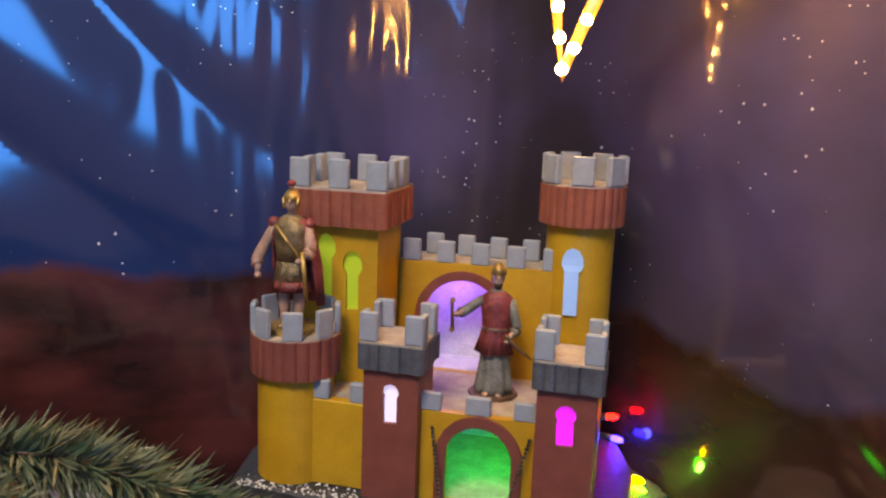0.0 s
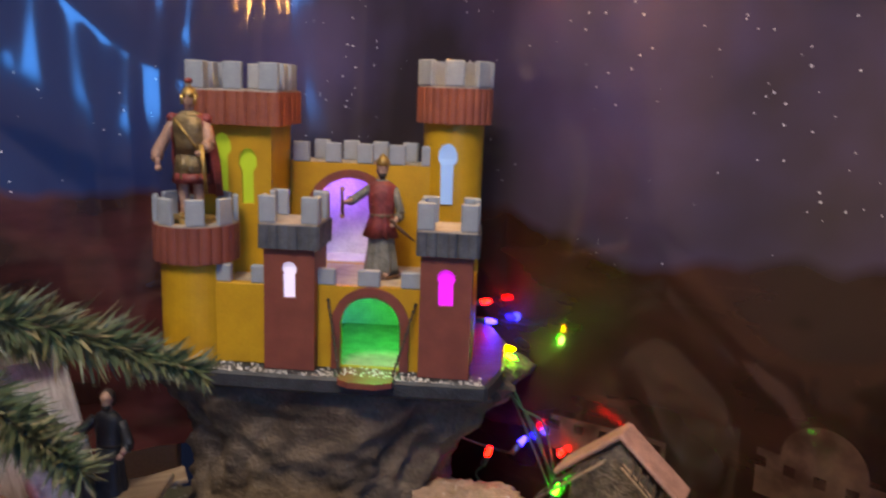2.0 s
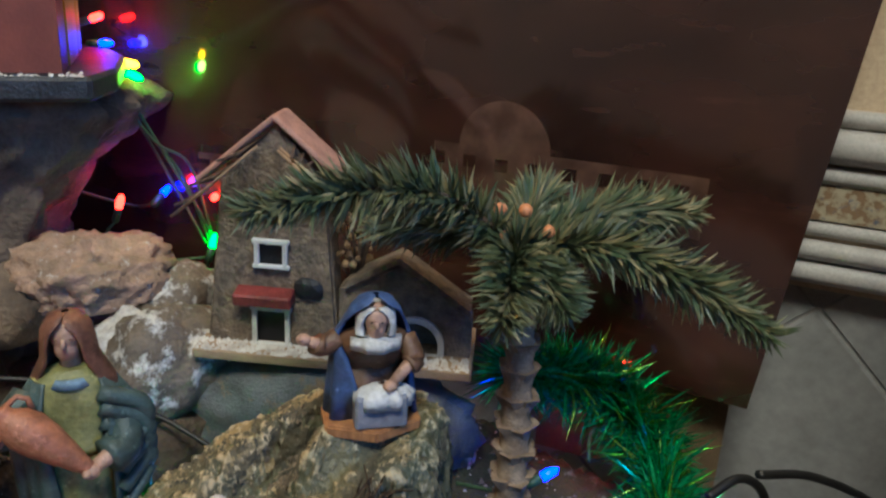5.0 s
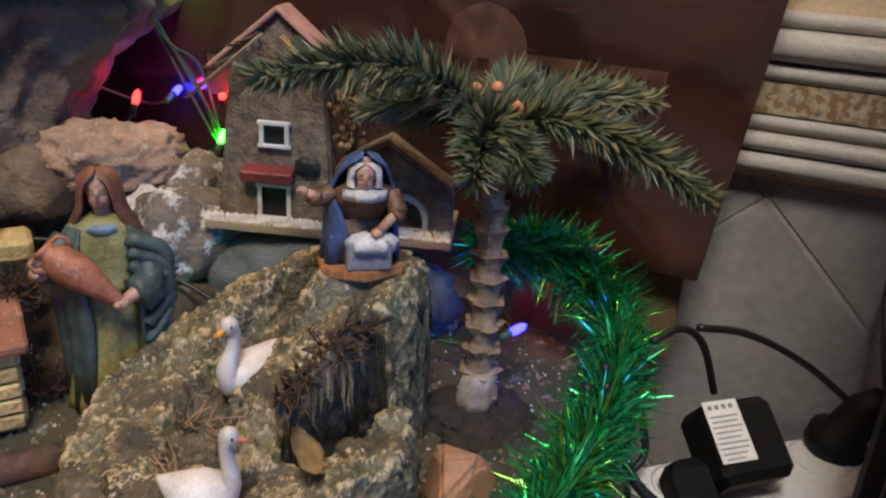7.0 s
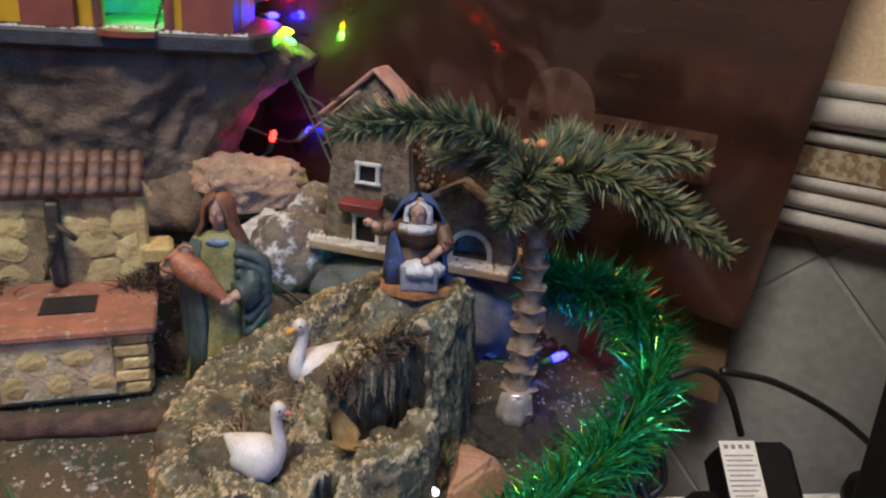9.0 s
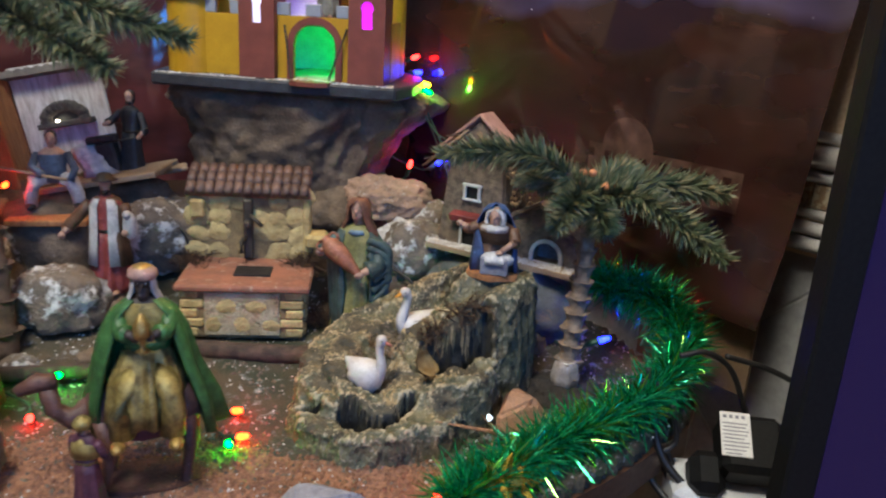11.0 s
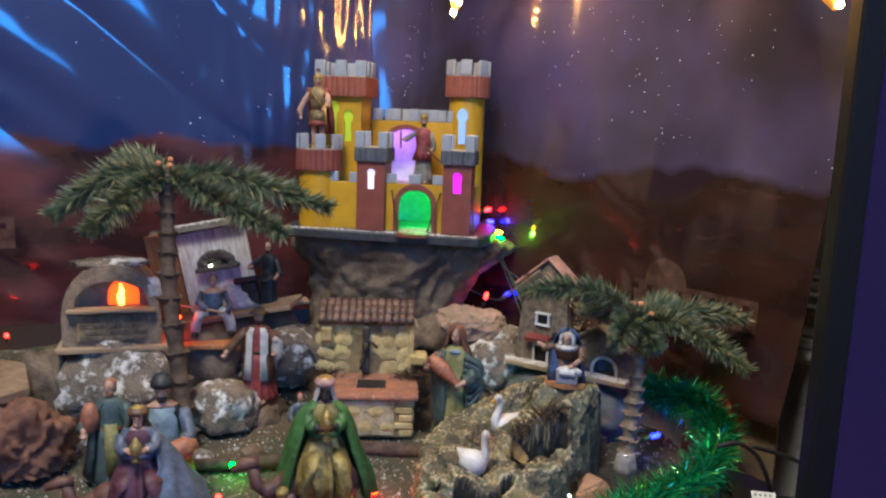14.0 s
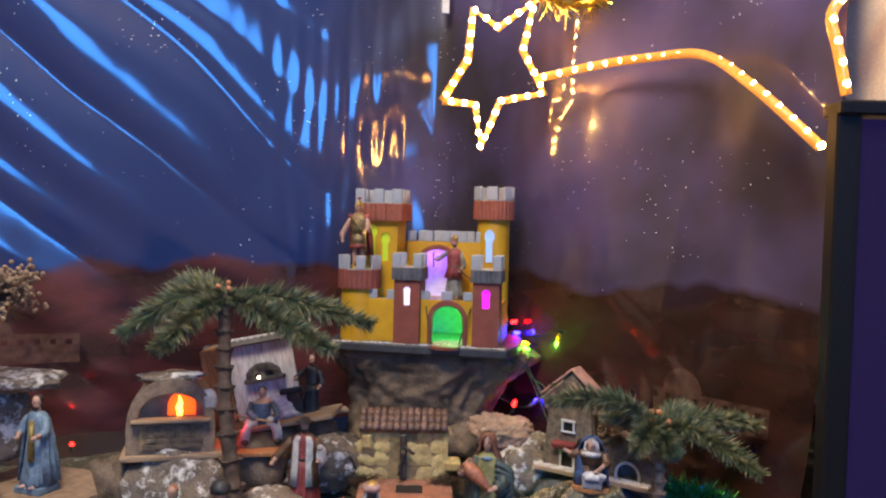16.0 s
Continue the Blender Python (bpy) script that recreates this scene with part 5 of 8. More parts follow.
for s in (-1, 1):
    limb(bm, (s * 0.0175, 0.002, 0.070), (s * 0.010, -0.024, 0.046), 0.0056, 3 if s < 0 else 5, 2, (s, 0, -0.6), 1.1, 0.4)
    tube(bm, [(s * 0.011, -0.008, 0.034), (s * 0.013, -0.030, 0.034), (s * 0.013, -0.034, 0.018), (s * 0.013, -0.034, 0.004)], [0.0088, 0.0080, 0.0062, 0.0055], 10, 1)
    ball(bm, (s * 0.013, -0.039, 0.004), (0.0055, 0.0100, 0.0040), 3, 9, 6)
tube(bm, curve_pts([(-0.018, -0.024, 0.046), (-0.006, -0.030, 0.047), (0.008, -0.028, 0.045), (0.021, -0.026, 0.048), (0.028, -0.024, 0.050)], 12), [0.005, 0.008, 0.0095, 0.0105, 0.010, 0.009, 0.0085, 0.009, 0.0095, 0.0085, 0.006, 0.0045, 0.0035], 12, 4)
solid("seated_figurine", bm, [LIGHTBLUE, BROWNFIG, SKIN, BLACKFIG, CLAY, STEELBLUE], pose(-0.226, 0.222, 0.016, 0, 0, 14) @ Matrix.Diagonal((1.12, 1.12, 1.2, 1)), "plain seated figurine in pale blue with a tan bundle", "figurine")

# the stooping man with a bundle beside the blue king
h = 0.108
bm = figure(h, 1.12, ((-0.20, -0.12, 0.52), (0.10, -0.16, 0.50)), cloak=True, folds=10, seed=6, beard=3, turn=-20)
drape(bm, [(0.10 * h, 0.10 * h, 0.10 * h, 0.02 * h, -0.07 * h, 230, 330, 0.08), (0.35 * h, 0.09 * h, 0.09 * h, 0.01 * h, -0.065 * h, 230, 330, 0.07), (0.60 * h, 0.075 * h, 0.07 * h, 0, -0.055 * h, 230, 330, 0.04)], 5, 7, 0.4, 20, 0.12)
ball(bm, (-0.17 * h, -0.06 * h, 0.66 * h), (0.085 * h, 0.08 * h, 0.15 * h), 4, 14, 10)
stand(bm, 0.018, 0.004, 1)
solid("bundle_carrier_figurine", bm, [TEAL, TEAL, SKIN, CLAY, CLAY, OLIVE], pose(-0.284, 0.248, 0.016, 0, 0, 12), "plain painted stooping figurine in teal with an ochre bundle", "figurine")

# the small page before the camel
h = 0.068
bm = figure(h, 1.0, ((-0.12, -0.12, 0.55), (0.12, -0.12, 0.55)), cloak=False, folds=7, seed=1)
ball(bm, (0, 0.012 * h, 0.93 * h), (0.085 * h, 0.09 * h, 0.075 * h), 3)
loft(bm, [(0.60 * h, 0.14 * h, 0.11 * h, 0, 0, 4), (0.72 * h, 0.13 * h, 0.10 * h, 0, 0, 4), (0.79 * h, 0.07 * h, 0.06 * h, 0, 0, 4)], 16)
solid("page_figurine", bm, [PURPLE, PURPLE, SKIN, OLDGOLD, OLDGOLD], pose(-0.095, 0.100, 0.012, 0, 0, 160), "plain small page figurine with a yellow turban", "figurine")


def camel(bm, mi, s=1.0, cloth=None):
    """A standing camel facing -x, built into bm; s: size."""
    M = Matrix.Diagonal((s, s, s, 1))
    loft(bm, [(x, ry, rz, 0, zc, mi) for x, ry, rz, zc in ((-0.045, 0.010, 0.012, 0.072), (-0.036, 0.018, 0.020, 0.070), (0, 0.021, 0.024, 0.070), (0.034, 0.020, 0.022, 0.070), (0.046, 0.009, 0.012, 0.072))], 16, m=M @ Matrix(((0, 0, 1, 0), (1, 0, 0, 0), (0, 1, 0, 0), (0, 0, 0, 1))))
    for x, y in ((-0.032, -0.012), (-0.030, 0.012), (0.032, -0.012), (0.034, 0.012)):
        tube(bm, [M @ Vector(p) for p in ((x, y, 0.066), (x + 0.003, y, 0.034), (x - 0.002, y, 0.005), (x - 0.002, y, 0))], [0.009 * s, 0.0055 * s, 0.0045 * s, 0.006 * s], 8, mi)
    tube(bm, [M @ Vector(p) for p in ((-0.038, 0, 0.072), (-0.058, 0, 0.062), (-0.070, 0, 0.072), (-0.074, 0, 0.092))], [0.013 * s, 0.0095 * s, 0.0075 * s, 0.0075 * s], 9, mi)
    tube(bm, [M @ Vector(p) for p in ((-0.066, 0, 0.097), (-0.080, 0, 0.097), (-0.096, 0, 0.090))], [0.0065 * s, 0.008 * s, 0.0048 * s], 9, mi)
    prism(bm, [(0.050 * s * math.cos(a), 0.026 * s * math.sin(a)) for a in (2 * math.pi * k / 14 for k in range(14))], -0.002, 0.003, None, mi)
    if cloth is not None:
        loft(bm, [(0.052 * s, 0.030 * s, 0.0265 * s, 0, 0, cloth), (0.075 * s, 0.029 * s, 0.0265 * s, 0, 0, cloth), (0.094 * s, 0.026 * s, 0.022 * s, 0, 0, cloth), (0.100 * s, 0.012 * s, 0.01 * s, 0, 0, cloth)], 24, 7, 0.04)


# green-cloaked king on a camel
def rider(robe, cloak, skin, scarf, trim):
    """The upper part of a mounted king: gathered robe, sash, arms with a gift, scarf and crown; returns his seat's place."""
    bm = bmesh.new()
    camel(bm, 5, 0.95, 6)
    R0 = pose(0.004, -0.004, 0.070)
    drape(bm, [(-0.006, 0.030, 0.028, 0, -0.004, 0, 360, 0.16), (0.010, 0.029, 0.026, 0, -0.005, 0, 360, 0.15), (0.030, 0.027, 0.024, 0, -0.004, 0, 360, 0.12), (0.046, 0.020, 0.016, 0, -0.001, 0, 360, 0.05), (0.054, 0.0175, 0.014, 0, 0, 0, 360, 0.02)], robe, 13, 0.6, 72, 0.2, R0)
    for s in (-1, 1):
        tube(bm, [R0 @ Vector(p) for p in ((s * 0.008, -0.010, 0.036), (s * 0.017, -0.024, 0.026), (s * 0.019, -0.027, 0.006), (s * 0.018, -0.026, -0.012))], [0.009, 0.0098, 0.0088, 0.0100], 12, robe)
        ball(bm, (s * 0.021, -0.036, -0.016), (0.0055, 0.0095, 0.0045), trim, 9, 6, R0)
    loft(bm, [(0.051, 0.0185, 0.0148, 0, 0, cloak), (0.058, 0.0190, 0.0150, 0, 0, cloak), (0.060, 0.0170, 0.0130, 0, 0, robe), (0.072, 0.0180, 0.0130, 0, 0, robe), (0.082, 0.0180, 0.0112, 0, 0, robe), (0.088, 0.0120, 0.0085, 0, 0, robe), (0.092, 0.0065, 0.0065, 0, 0, skin)], 30, 7, 0.03, m=R0)
    head(bm, R0 @ Vector((0, -0.002, 0.0915)), 0.0215, skin, None, skin, 0)
    drape(bm, [(0.070, 0.0180, 0.0135, 0, 0.003, -20, 200, 0.06), (0.084, 0.0150, 0.0118, 0, 0.003, -34, 214, 0.05), (0.096, 0.0100, 0.0098, 0, 0.002, -46, 226, 0.04), (0.106, 0.0090, 0.0096, 0, 0.001, -54, 234, 0.02), (0.112, 0.0070, 0.0076, 0, 0.001, -80, 260, 0.0)], scarf, 8, 0.3, 36, 0.12, R0)
    loft(bm, [(0.1060, 0.0098, 0.0104, 0, 0, 7), (0.1085, 0.0112, 0.0116, 0, 0, 7), (0.1115, 0.0108, 0.0112, 0, 0, 7), (0.1150, 0.0072, 0.0076, 0, 0, 7), (0.1175, 0.0020, 0.002, 0, 0, trim)], 20, 9, 0.05, m=R0)
    for s in (-1, 1):
        limb(bm, R0 @ Vector((s * 0.0175, 0, 0.080)), R0 @ Vector((s * 0.0065, -0.023, 0.068)), 0.0058, cloak, skin, (s * 0.6, 0, -0.8), 1.2, 0.6)
    loft(bm, [(z, r, r, 0, -0.0275, trim) for z, r in ((0.058, 0.0055), (0.060, 0.002), (0.066, 0.0022), (0.070, 0.0060), (0.078, 0.0062), (0.081, 0.0040), (0.085, 0.0028), (0.088, 0.0008))], 14, m=R0)
    return bm, R0


bm, R0 = rider(0, 1, 2, 3, 4)
drape(bm, [(-0.022, 0.049, 0.034, 0, 0.006, -34, 214, 0.17), (0.006, 0.047, 0.032, 0, 0.004, -38, 218, 0.15), (0.036, 0.040, 0.027, 0, 0.003, -44, 224, 0.11), (0.062, 0.034, 0.022, 0, 0.002, -50, 230, 0.05), (0.080, 0.0245, 0.0165, 0, 0.002, -48, 228, 0.03), (0.090, 0.0120, 0.010, 0, 0.001, -55, 235, 0.01)], 1, 11, 0.9, 60, 0.07, R0)
solid("camel_king_figurine", bm, [OLDGOLD, GREENCLOAK, DARKSKIN, WHITEFIG, GOLD, CAMELBR, PURPLE, PINKFIG], pose(-0.066, 0.135, 0.012, 0, 0, 8) @ Matrix.Diagonal((0.84, 0.84, 0.84, 1)), "plain painted king figurine in green and gold riding a camel", "figurine")

# blue-cloaked king on a camel
bm, R0 = rider(0, 1, 2, 3, 4)
drape(bm, [(-0.052, 0.052, 0.044, 0.030, -0.002, -104, 150, 0.14), (-0.024, 0.052, 0.042, 0.026, -0.001, -106, 160, 0.13), (0.010, 0.046, 0.037, 0.018, 0.001, -100, 180, 0.11), (0.042, 0.031, 0.023, 0.011, 0.003, -70, 210, 0.08), (0.070, 0.025, 0.017, 0.003, 0.002, -50, 225, 0.05), (0.086, 0.0165, 0.012, 0, 0.001, -52, 232, 0.02), (0.091, 0.010, 0.009, 0, 0.001, -55, 235, 0.0)], 1, 9, 0.2, 60, 0.07, R0)
solid("camel_king_figurine", bm, [PURPLE, STEELBLUE, SKIN, HAIR, OLDGOLD, CAMELBR, CRIMSON, BROWNFIG], pose(-0.225, 0.128, 0.012, 0, 0, 10) @ Matrix.Diagonal((0.80, 0.80, 0.70, 1)), "plain painted king figurine in a blue cloak riding a camel", "figurine")

# figures at the forge and the oven
h = 0.090
bm = figure(h, 1.0, ((-0.22, -0.16, 0.62), (0.17, -0.10, 0.50)), cloak=False, folds=8, beard=3)
tube(bm, [(0.18 * h, -0.10 * h, 0.50 * h), (-0.30 * h, -0.22 * h, 0.38 * h)], 0.012 * h, 6, 4)
solid("blacksmith_figurine", bm, [BLACKFIG, BLACKFIG, SKIN, HAIR, PALEIRON], pose(-0.160, 0.512, 0.136, 0, 0, -20), "plain painted blacksmith figurine in dark clothes", "figurine")
h = 0.078
bm = bmesh.new()
for s in (-1, 1):
    tube(bm, [(s * 0.006, 0, 0.030), (s * 0.017, -0.008, 0.028), (s * 0.021, -0.006, 0.014), (s * 0.022, -0.004, 0.002)], [0.0072, 0.0075, 0.0068, 0.006], 10, 0)
    ball(bm, (s * 0.022, -0.008, 0.003), (0.005, 0.008, 0.0035), 3)
loft(bm, [(0.026, 0.0125, 0.009, 0, 0, 1), (0.040, 0.012, 0.0085, 0, 0, 1), (0.054, 0.0135, 0.0085, 0, 0, 1), (0.060, 0.006, 0.005, 0, 0, 2)], 18, 4, 0.03)
head(bm, (0, -0.001, 0.0605), 0.0150)
tube(bm, [(-0.013, 0, 0.054), (-0.018, -0.008, 0.042), (-0.008, -0.016, 0.036)], 0.0042, 8, 1)
tube(bm, [(0.013, 0, 0.054), (0.021, -0.008, 0.040), (0.017, -0.016, 0.030)], 0.0042, 8, 1)
solid("baker_figurine", bm, [WHITEFIG, STEELBLUE, SKIN, BLACKFIG], pose(-0.221, 0.452, 0.116, 0, 0, 10), "plain painted baker figurine with white trousers", "figurine")
bm = bmesh.new()
tube(bm, [(0, 0, 0), (-0.13, 0.012, 0.018)], 0.0016, 8)
box(bm, (-0.138, 0.0127, 0.019), (0.018, 0.014, 0.002), 0.0005)
solid("baker_peel", bm, PALEWOOD, pose(-0.203, 0.434, 0.148, 0, 0, 0), "long pale wooden oven peel", "peel")

# blue-robed figure on the stone shelf
h = 0.104
bm = figure(h, 1.05, ((-0.12, -0.14, 0.56), (0.13, -0.15, 0.58)), cloak=True, folds=12, seed=5, beard=3)
tube(bm, [(0.02 * h, -0.10 * h, 0.74 * h), (0.04 * h, -0.125 * h, 0.30 * h)], [0.03 * h, 0.035 * h], 8, 4)
box(bm, (0, 0, -0.003), (0.36 * h, 0.30 * h, 0.008), 0.001, None, 1)
solid("robed_figurine", bm, [LIGHTBLUE, LIGHTBLUE, SKIN, HAIR, OLDGOLD], pose(-0.452, 0.300, 0.107, 0, 0, -22), "plain painted figurine in pale blue robes with a gold sash", "figurine")

# ---- fountain ----
F = pose(-0.026, 0.372, 0.026, 0, 0, -2)
fountain = thing("fountain", F, "cream stone fountain with a tiled roof and terracotta slab", "fountain")
part("trough", boxed((0, 0.0, 0.024), (0.110, 0.074, 0.048), 0.0015), MORTAR, fountain)
part("trough_slab", boxed((0.001, -0.002, 0.0505), (0.121, 0.084, 0.0065), 0.0018), TERRACOTTA, fountain, "worn terracotta slab")
r = random.Random(21)
for sx in (-1, 1):
    for j in range(5):
        w = 0.021 if j % 2 else 0.016
        part("quoin", boxed((sx * (0.0555 - w / 2), -0.0362, 0.0065 + j * 0.0092), (w, 0.006, 0.0078), 0.0012), CREAMSTONE, fountain)
        part("quoin", boxed((sx * 0.0542, -0.026 + 0.012 * (j % 2), 0.0065 + j * 0.0092), (0.006, 0.016, 0.0078), 0.0012), CREAMSTONE, fountain)
part("front_panel", boxed((0, -0.0372, 0.0245), (0.068, 0.004, 0.042), 0.001), mat("stained_plaster", (0.50, 0.43, 0.28), (0.36, 0.27, 0.14), 0.8, scale=70, fine=350, bump=0.8, spots=((0.13, 0.085, 0.045), 52, 0.60)), fountain, "cream plaster panel with rusty stains")
for k in range(5):
    o = part("stone", rock((r.uniform(0.006, 0.010), 0.0012, r.uniform(0.005, 0.008)), 40 + k, 0.3, 3), CREAMSTONE, fountain)
    o.matrix_local = pose(-0.026 + k * 0.013, -0.0388, 0.014 + 0.018 * (k % 2))
part("back_wall", boxed((-0.004, 0.047, 0.058), (0.108, 0.020, 0.120), 0.002), MORTAR, fountain)
for k in range(24):
    x, z = -0.050 + (k % 6) * 0.019 + r.uniform(-0.004, 0.004), 0.062 + (k // 6) * 0.0165 + r.uniform(-0.004, 0.004)
    if abs(x + 0.004) < 0.008:
        continue
    s = r.uniform(0.0088, 0.0122)
    o = part("stone", rock((s, 0.0017, s * r.uniform(0.7, 1.0)), 80 + k, 0.36, 3), CREAMSTONE, fountain)
    o.matrix_local = pose(x, 0.0368, z, 0, r.uniform(-25, 25), 0)
part("pier", boxed((0.0525, 0.046, 0.078), (0.007, 0.026, 0.080), 0.0015), CREAMSTONE, fountain, "cream stone end pier")
part("shoulder", boxed((0.062, 0.040, 0.074), (0.022, 0.026, 0.014), 0.003), CREAMSTONE, fountain, "cream stone ledge")
part("shoulder", boxed((-0.0515, 0.034, 0.105), (0.014, 0.012, 0.018), 0.002), CREAMSTONE, fountain)
bm = bmesh.new()
box(bm, (0, 0, 0.024), (0.0075, 0.007, 0.048), 0.001)
box(bm, (0, -0.005, 0.030), (0.005, 0.014, 0.005), 0.001)
tube(bm, [(0.002, -0.004, 0.036), (0.012, -0.007, 0.028)], 0.0018, 6)
tube(bm, [(-0.002, -0.002, 0.018), (-0.004, -0.012, 0.016), (-0.004, -0.014, 0.008)], 0.0022, 7)
o = part("pump", bm, PALEIRON, fountain, "dark weathered hand pump")
o.matrix_local = pose(-0.003, 0.0305, 0.056) @ Matrix.Diagonal((1.2, 1.2, 1.25, 1))
part("basin", boxed((0.006, -0.004, 0.0545), (0.034, 0.026, 0.0012)), DARK, fountain, "dark water opening")
roof = part("roof_bed", boxed((0, -0.004, -0.0035), (0.118, 0.036, 0.004)), TERRACOTTA, fountain)
roof.matrix_local = pose(-0.003, 0.047, 0.133, 30, 0, 0)
bm = bmesh.new()
tube(bm, [(0, -0.0068, 0), (0, 0.0068, 0.001)], [0.0050, 0.0044], 10)
tile_me = part("roof_tile", bm, ROOFTILE, roof)
tile_me.matrix_local = pose(-0.0540, -0.0160, 0.0)
for j in range(3):
    for k in range(13):
        if j == 0 and k == 0:
            continue
        o = tile_me.copy()
        scene.collection.objects.link(o)
        o.matrix_local = pose(-0.0540 + k * 0.0090 + r.uniform(-0.0005, 0.0005), -0.0160 + j * 0.0120, 0.0008 * (j % 2), r.uniform(-2, 2), 0, r.uniform(-2, 2))


def tuft(name, count, spread, length, material, m, label, seed):
    """A loose clump of dry strands."""
    r = random.Random(seed)
    bm = bmesh.new()
    for k in range(count):
        a, e = r.uniform(0, 6.3), r.uniform(0, 1)
        p = Vector((spread[0] * e * math.cos(a), spread[1] * e * math.sin(a), 0))
        q = p + Vector((r.gauss(0, 0.5), r.gauss(0, 0.5), r.uniform(0.2, 1.0))) * length
        s = (p + q) / 2 + Vector((r.gauss(0, 0.25), r.gauss(0, 0.25), r.gauss(0, 0.2))) * length
        tube(bm, [p, s, q], [0.0007, 0.0006, 0.0003], 3, cap=False)
    return solid(name, bm, material, m, label, "moss", kind="stuff")


tuft("dry_moss", 170, (0.014, 0.012), 0.018, DRYMOSS, pose(-0.079, 0.398, 0.072), "clump of dry brown moss on the fountain", 1)
tuft("dry_moss", 260, (0.016, 0.012), 0.020, DRYMOSS, pose(0.030, 0.395, 0.072), "clump of dry brown moss on the fountain", 2)
tuft("dry_moss", 160, (0.012, 0.016), 0.016, DRYMOSS, pose(0.042, 0.365, 0.030), "clump of dry brown moss beside the trough", 3)

# ---- pond bank ----
# crest lines, channel bed and foot of the plaster bank: (x, y, height)
RIM = [(0.052, 0.190, 0.040), (0.041, 0.220, 0.047), (0.045, 0.262, 0.051), (0.064, 0.294, 0.058), (0.098, 0.319, 0.067), (0.133, 0.324, 0.085), (0.165, 0.314, 0.102), (0.188, 0.298, 0.113)]
INNER_RIM = [(0.070, 0.186, 0.046), (0.060, 0.206, 0.051), (0.060, 0.240, 0.054), (0.072, 0.270, 0.057), (0.092, 0.294, 0.061)]
BED = [(0.084, 0.204, 0.040), (0.092, 0.240, 0.042), (0.110, 0.266, 0.050), (0.128, 0.282, 0.058), (0.152, 0.294, 0.072), (0.172, 0.292, 0.090)]
RIDGE = [(0.110, 0.236, 0.056), (0.122, 0.246, 0.068), (0.145, 0.256, 0.083), (0.172, 0.252, 0.097), (0.198, 0.252, 0.107), (0.219, 0.266, 0.112), (0.226, 0.284, 0.108)]
TOP = [(0.178, 0.278, 0.1125), (0.206, 0.272, 0.1125)]
BOULDER = [(0.126, 0.196, 0.046), (0.146, 0.186, 0.054), (0.166, 0.192, 0.056), (0.180, 0.208, 0.060)]
LIP = [(0.034, 0.190, 0.030), (0.048, 0.168, 0.028), (0.072, 0.153, 0.029), (0.098, 0.150, 0.031), (0.122, 0.160, 0.034), (0.146, 0.170, 0.036)]
FOOT = [(0.010, 0.205, 0.0), (0.022, 0.168, 0.0), (0.060, 0.134, 0.0), (0.104, 0.132, 0.0), (0.150, 0.150, 0.0), (0.184, 0.180, 0.0), (0.206, 0.218, 0.0), (0.236, 0.256, 0.0), (0.246, 0.300, 0.0), (0.205, 0.318, 0.0), (0.165, 0.336, 0.0), (0.110, 0.342, 0.0), (0.052, 0.318, 0.0), (0.026, 0.275, 0.0), (0.010, 0.205, 0.0)]
SLOT = [(0.064, 0.174, 0.0), (0.084, 0.165, 0.0), (0.104, 0.168, 0.0), (0.117, 0.182, 0.0)]
CAVE = [(0.136, 0.222, 0.0), (0.158, 0.220, 0.0), (0.178, 0.230, 0.0)]
SIDE_SLIT = [(0.036, 0.186, 0.0), (0.046, 0.186, 0.0)]


def gap(X, Y, line):
    """How far each spot lies from a line in plan, and the line's height there."""
    best, high = np.full(X.shape, 9.0), np.zeros(X.shape)
    for (x0, y0, z0), (x1, y1, z1) in zip(line, line[1:]):
        dx, dy = x1 - x0, y1 - y0
        t = np.clip(((X - x0) * dx + (Y - y0) * dy) / (dx * dx + dy * dy), 0, 1)
        d = np.hypot(X - x0 - t * dx, Y - y0 - t * dy)
        near = d < best
        best, high = np.where(near, d, best), np.where(near, z0 + t * (z1 - z0), high)
    return best, high


def within(X, Y, line):
    c = np.zeros(X.shape, bool)
    for (x0, y0, _), (x1, y1, _) in zip(line, line[1:]):
        c ^= ((y0 > Y) != (y1 > Y)) & (X < (x1 - x0) * (Y - y0) / (y1 - y0 + 1e-12) + x0)
    return c


BSTEP = 0.00125
BNX, BNY = 204, 182
BX, BY = np.meshgrid(0.0 + BSTEP * np.arange(BNX), 0.122 + BSTEP * np.arange(BNY), indexing="ij")
warp = np.array([[(0.0042 * noise.noise(Vector((x * 48, y * 48, 1))) + 0.0020 * noise.noise(Vector((x * 120, y * 120, 4))), 0.0042 * noise.noise(Vector((x * 48, y * 48, 7))) + 0.0020 * noise.noise(Vector((x * 120, y * 120, 9)))) for x, y in zip(rx, ry)] for rx, ry in zip(BX, BY)])
WX, WY = BX + warp[..., 0], BY + warp[..., 1]
total, weight = np.zeros(BX.shape), np.zeros(BX.shape)
for line, power in ((RIM, 1.0), (INNER_RIM, 0.7), (BED, 0.9), (RIDGE, 1.0), (TOP, 3.0), (BOULDER, 1.2), (LIP, 0.9), (FOOT, 0.9)):
    d, zz = gap(WX, WY, line)
    w = power / (d * d + 0.0022 ** 2) ** 2.5
    total, weight = total + w * zz, weight + w
BZ = total / weight
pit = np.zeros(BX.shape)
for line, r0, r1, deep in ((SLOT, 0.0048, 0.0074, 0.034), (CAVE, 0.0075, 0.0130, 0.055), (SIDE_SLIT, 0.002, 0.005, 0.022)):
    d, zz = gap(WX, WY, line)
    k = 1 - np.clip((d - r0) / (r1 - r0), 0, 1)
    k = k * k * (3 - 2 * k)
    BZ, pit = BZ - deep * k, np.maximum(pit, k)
BZ = np.maximum(BZ, 0.002)
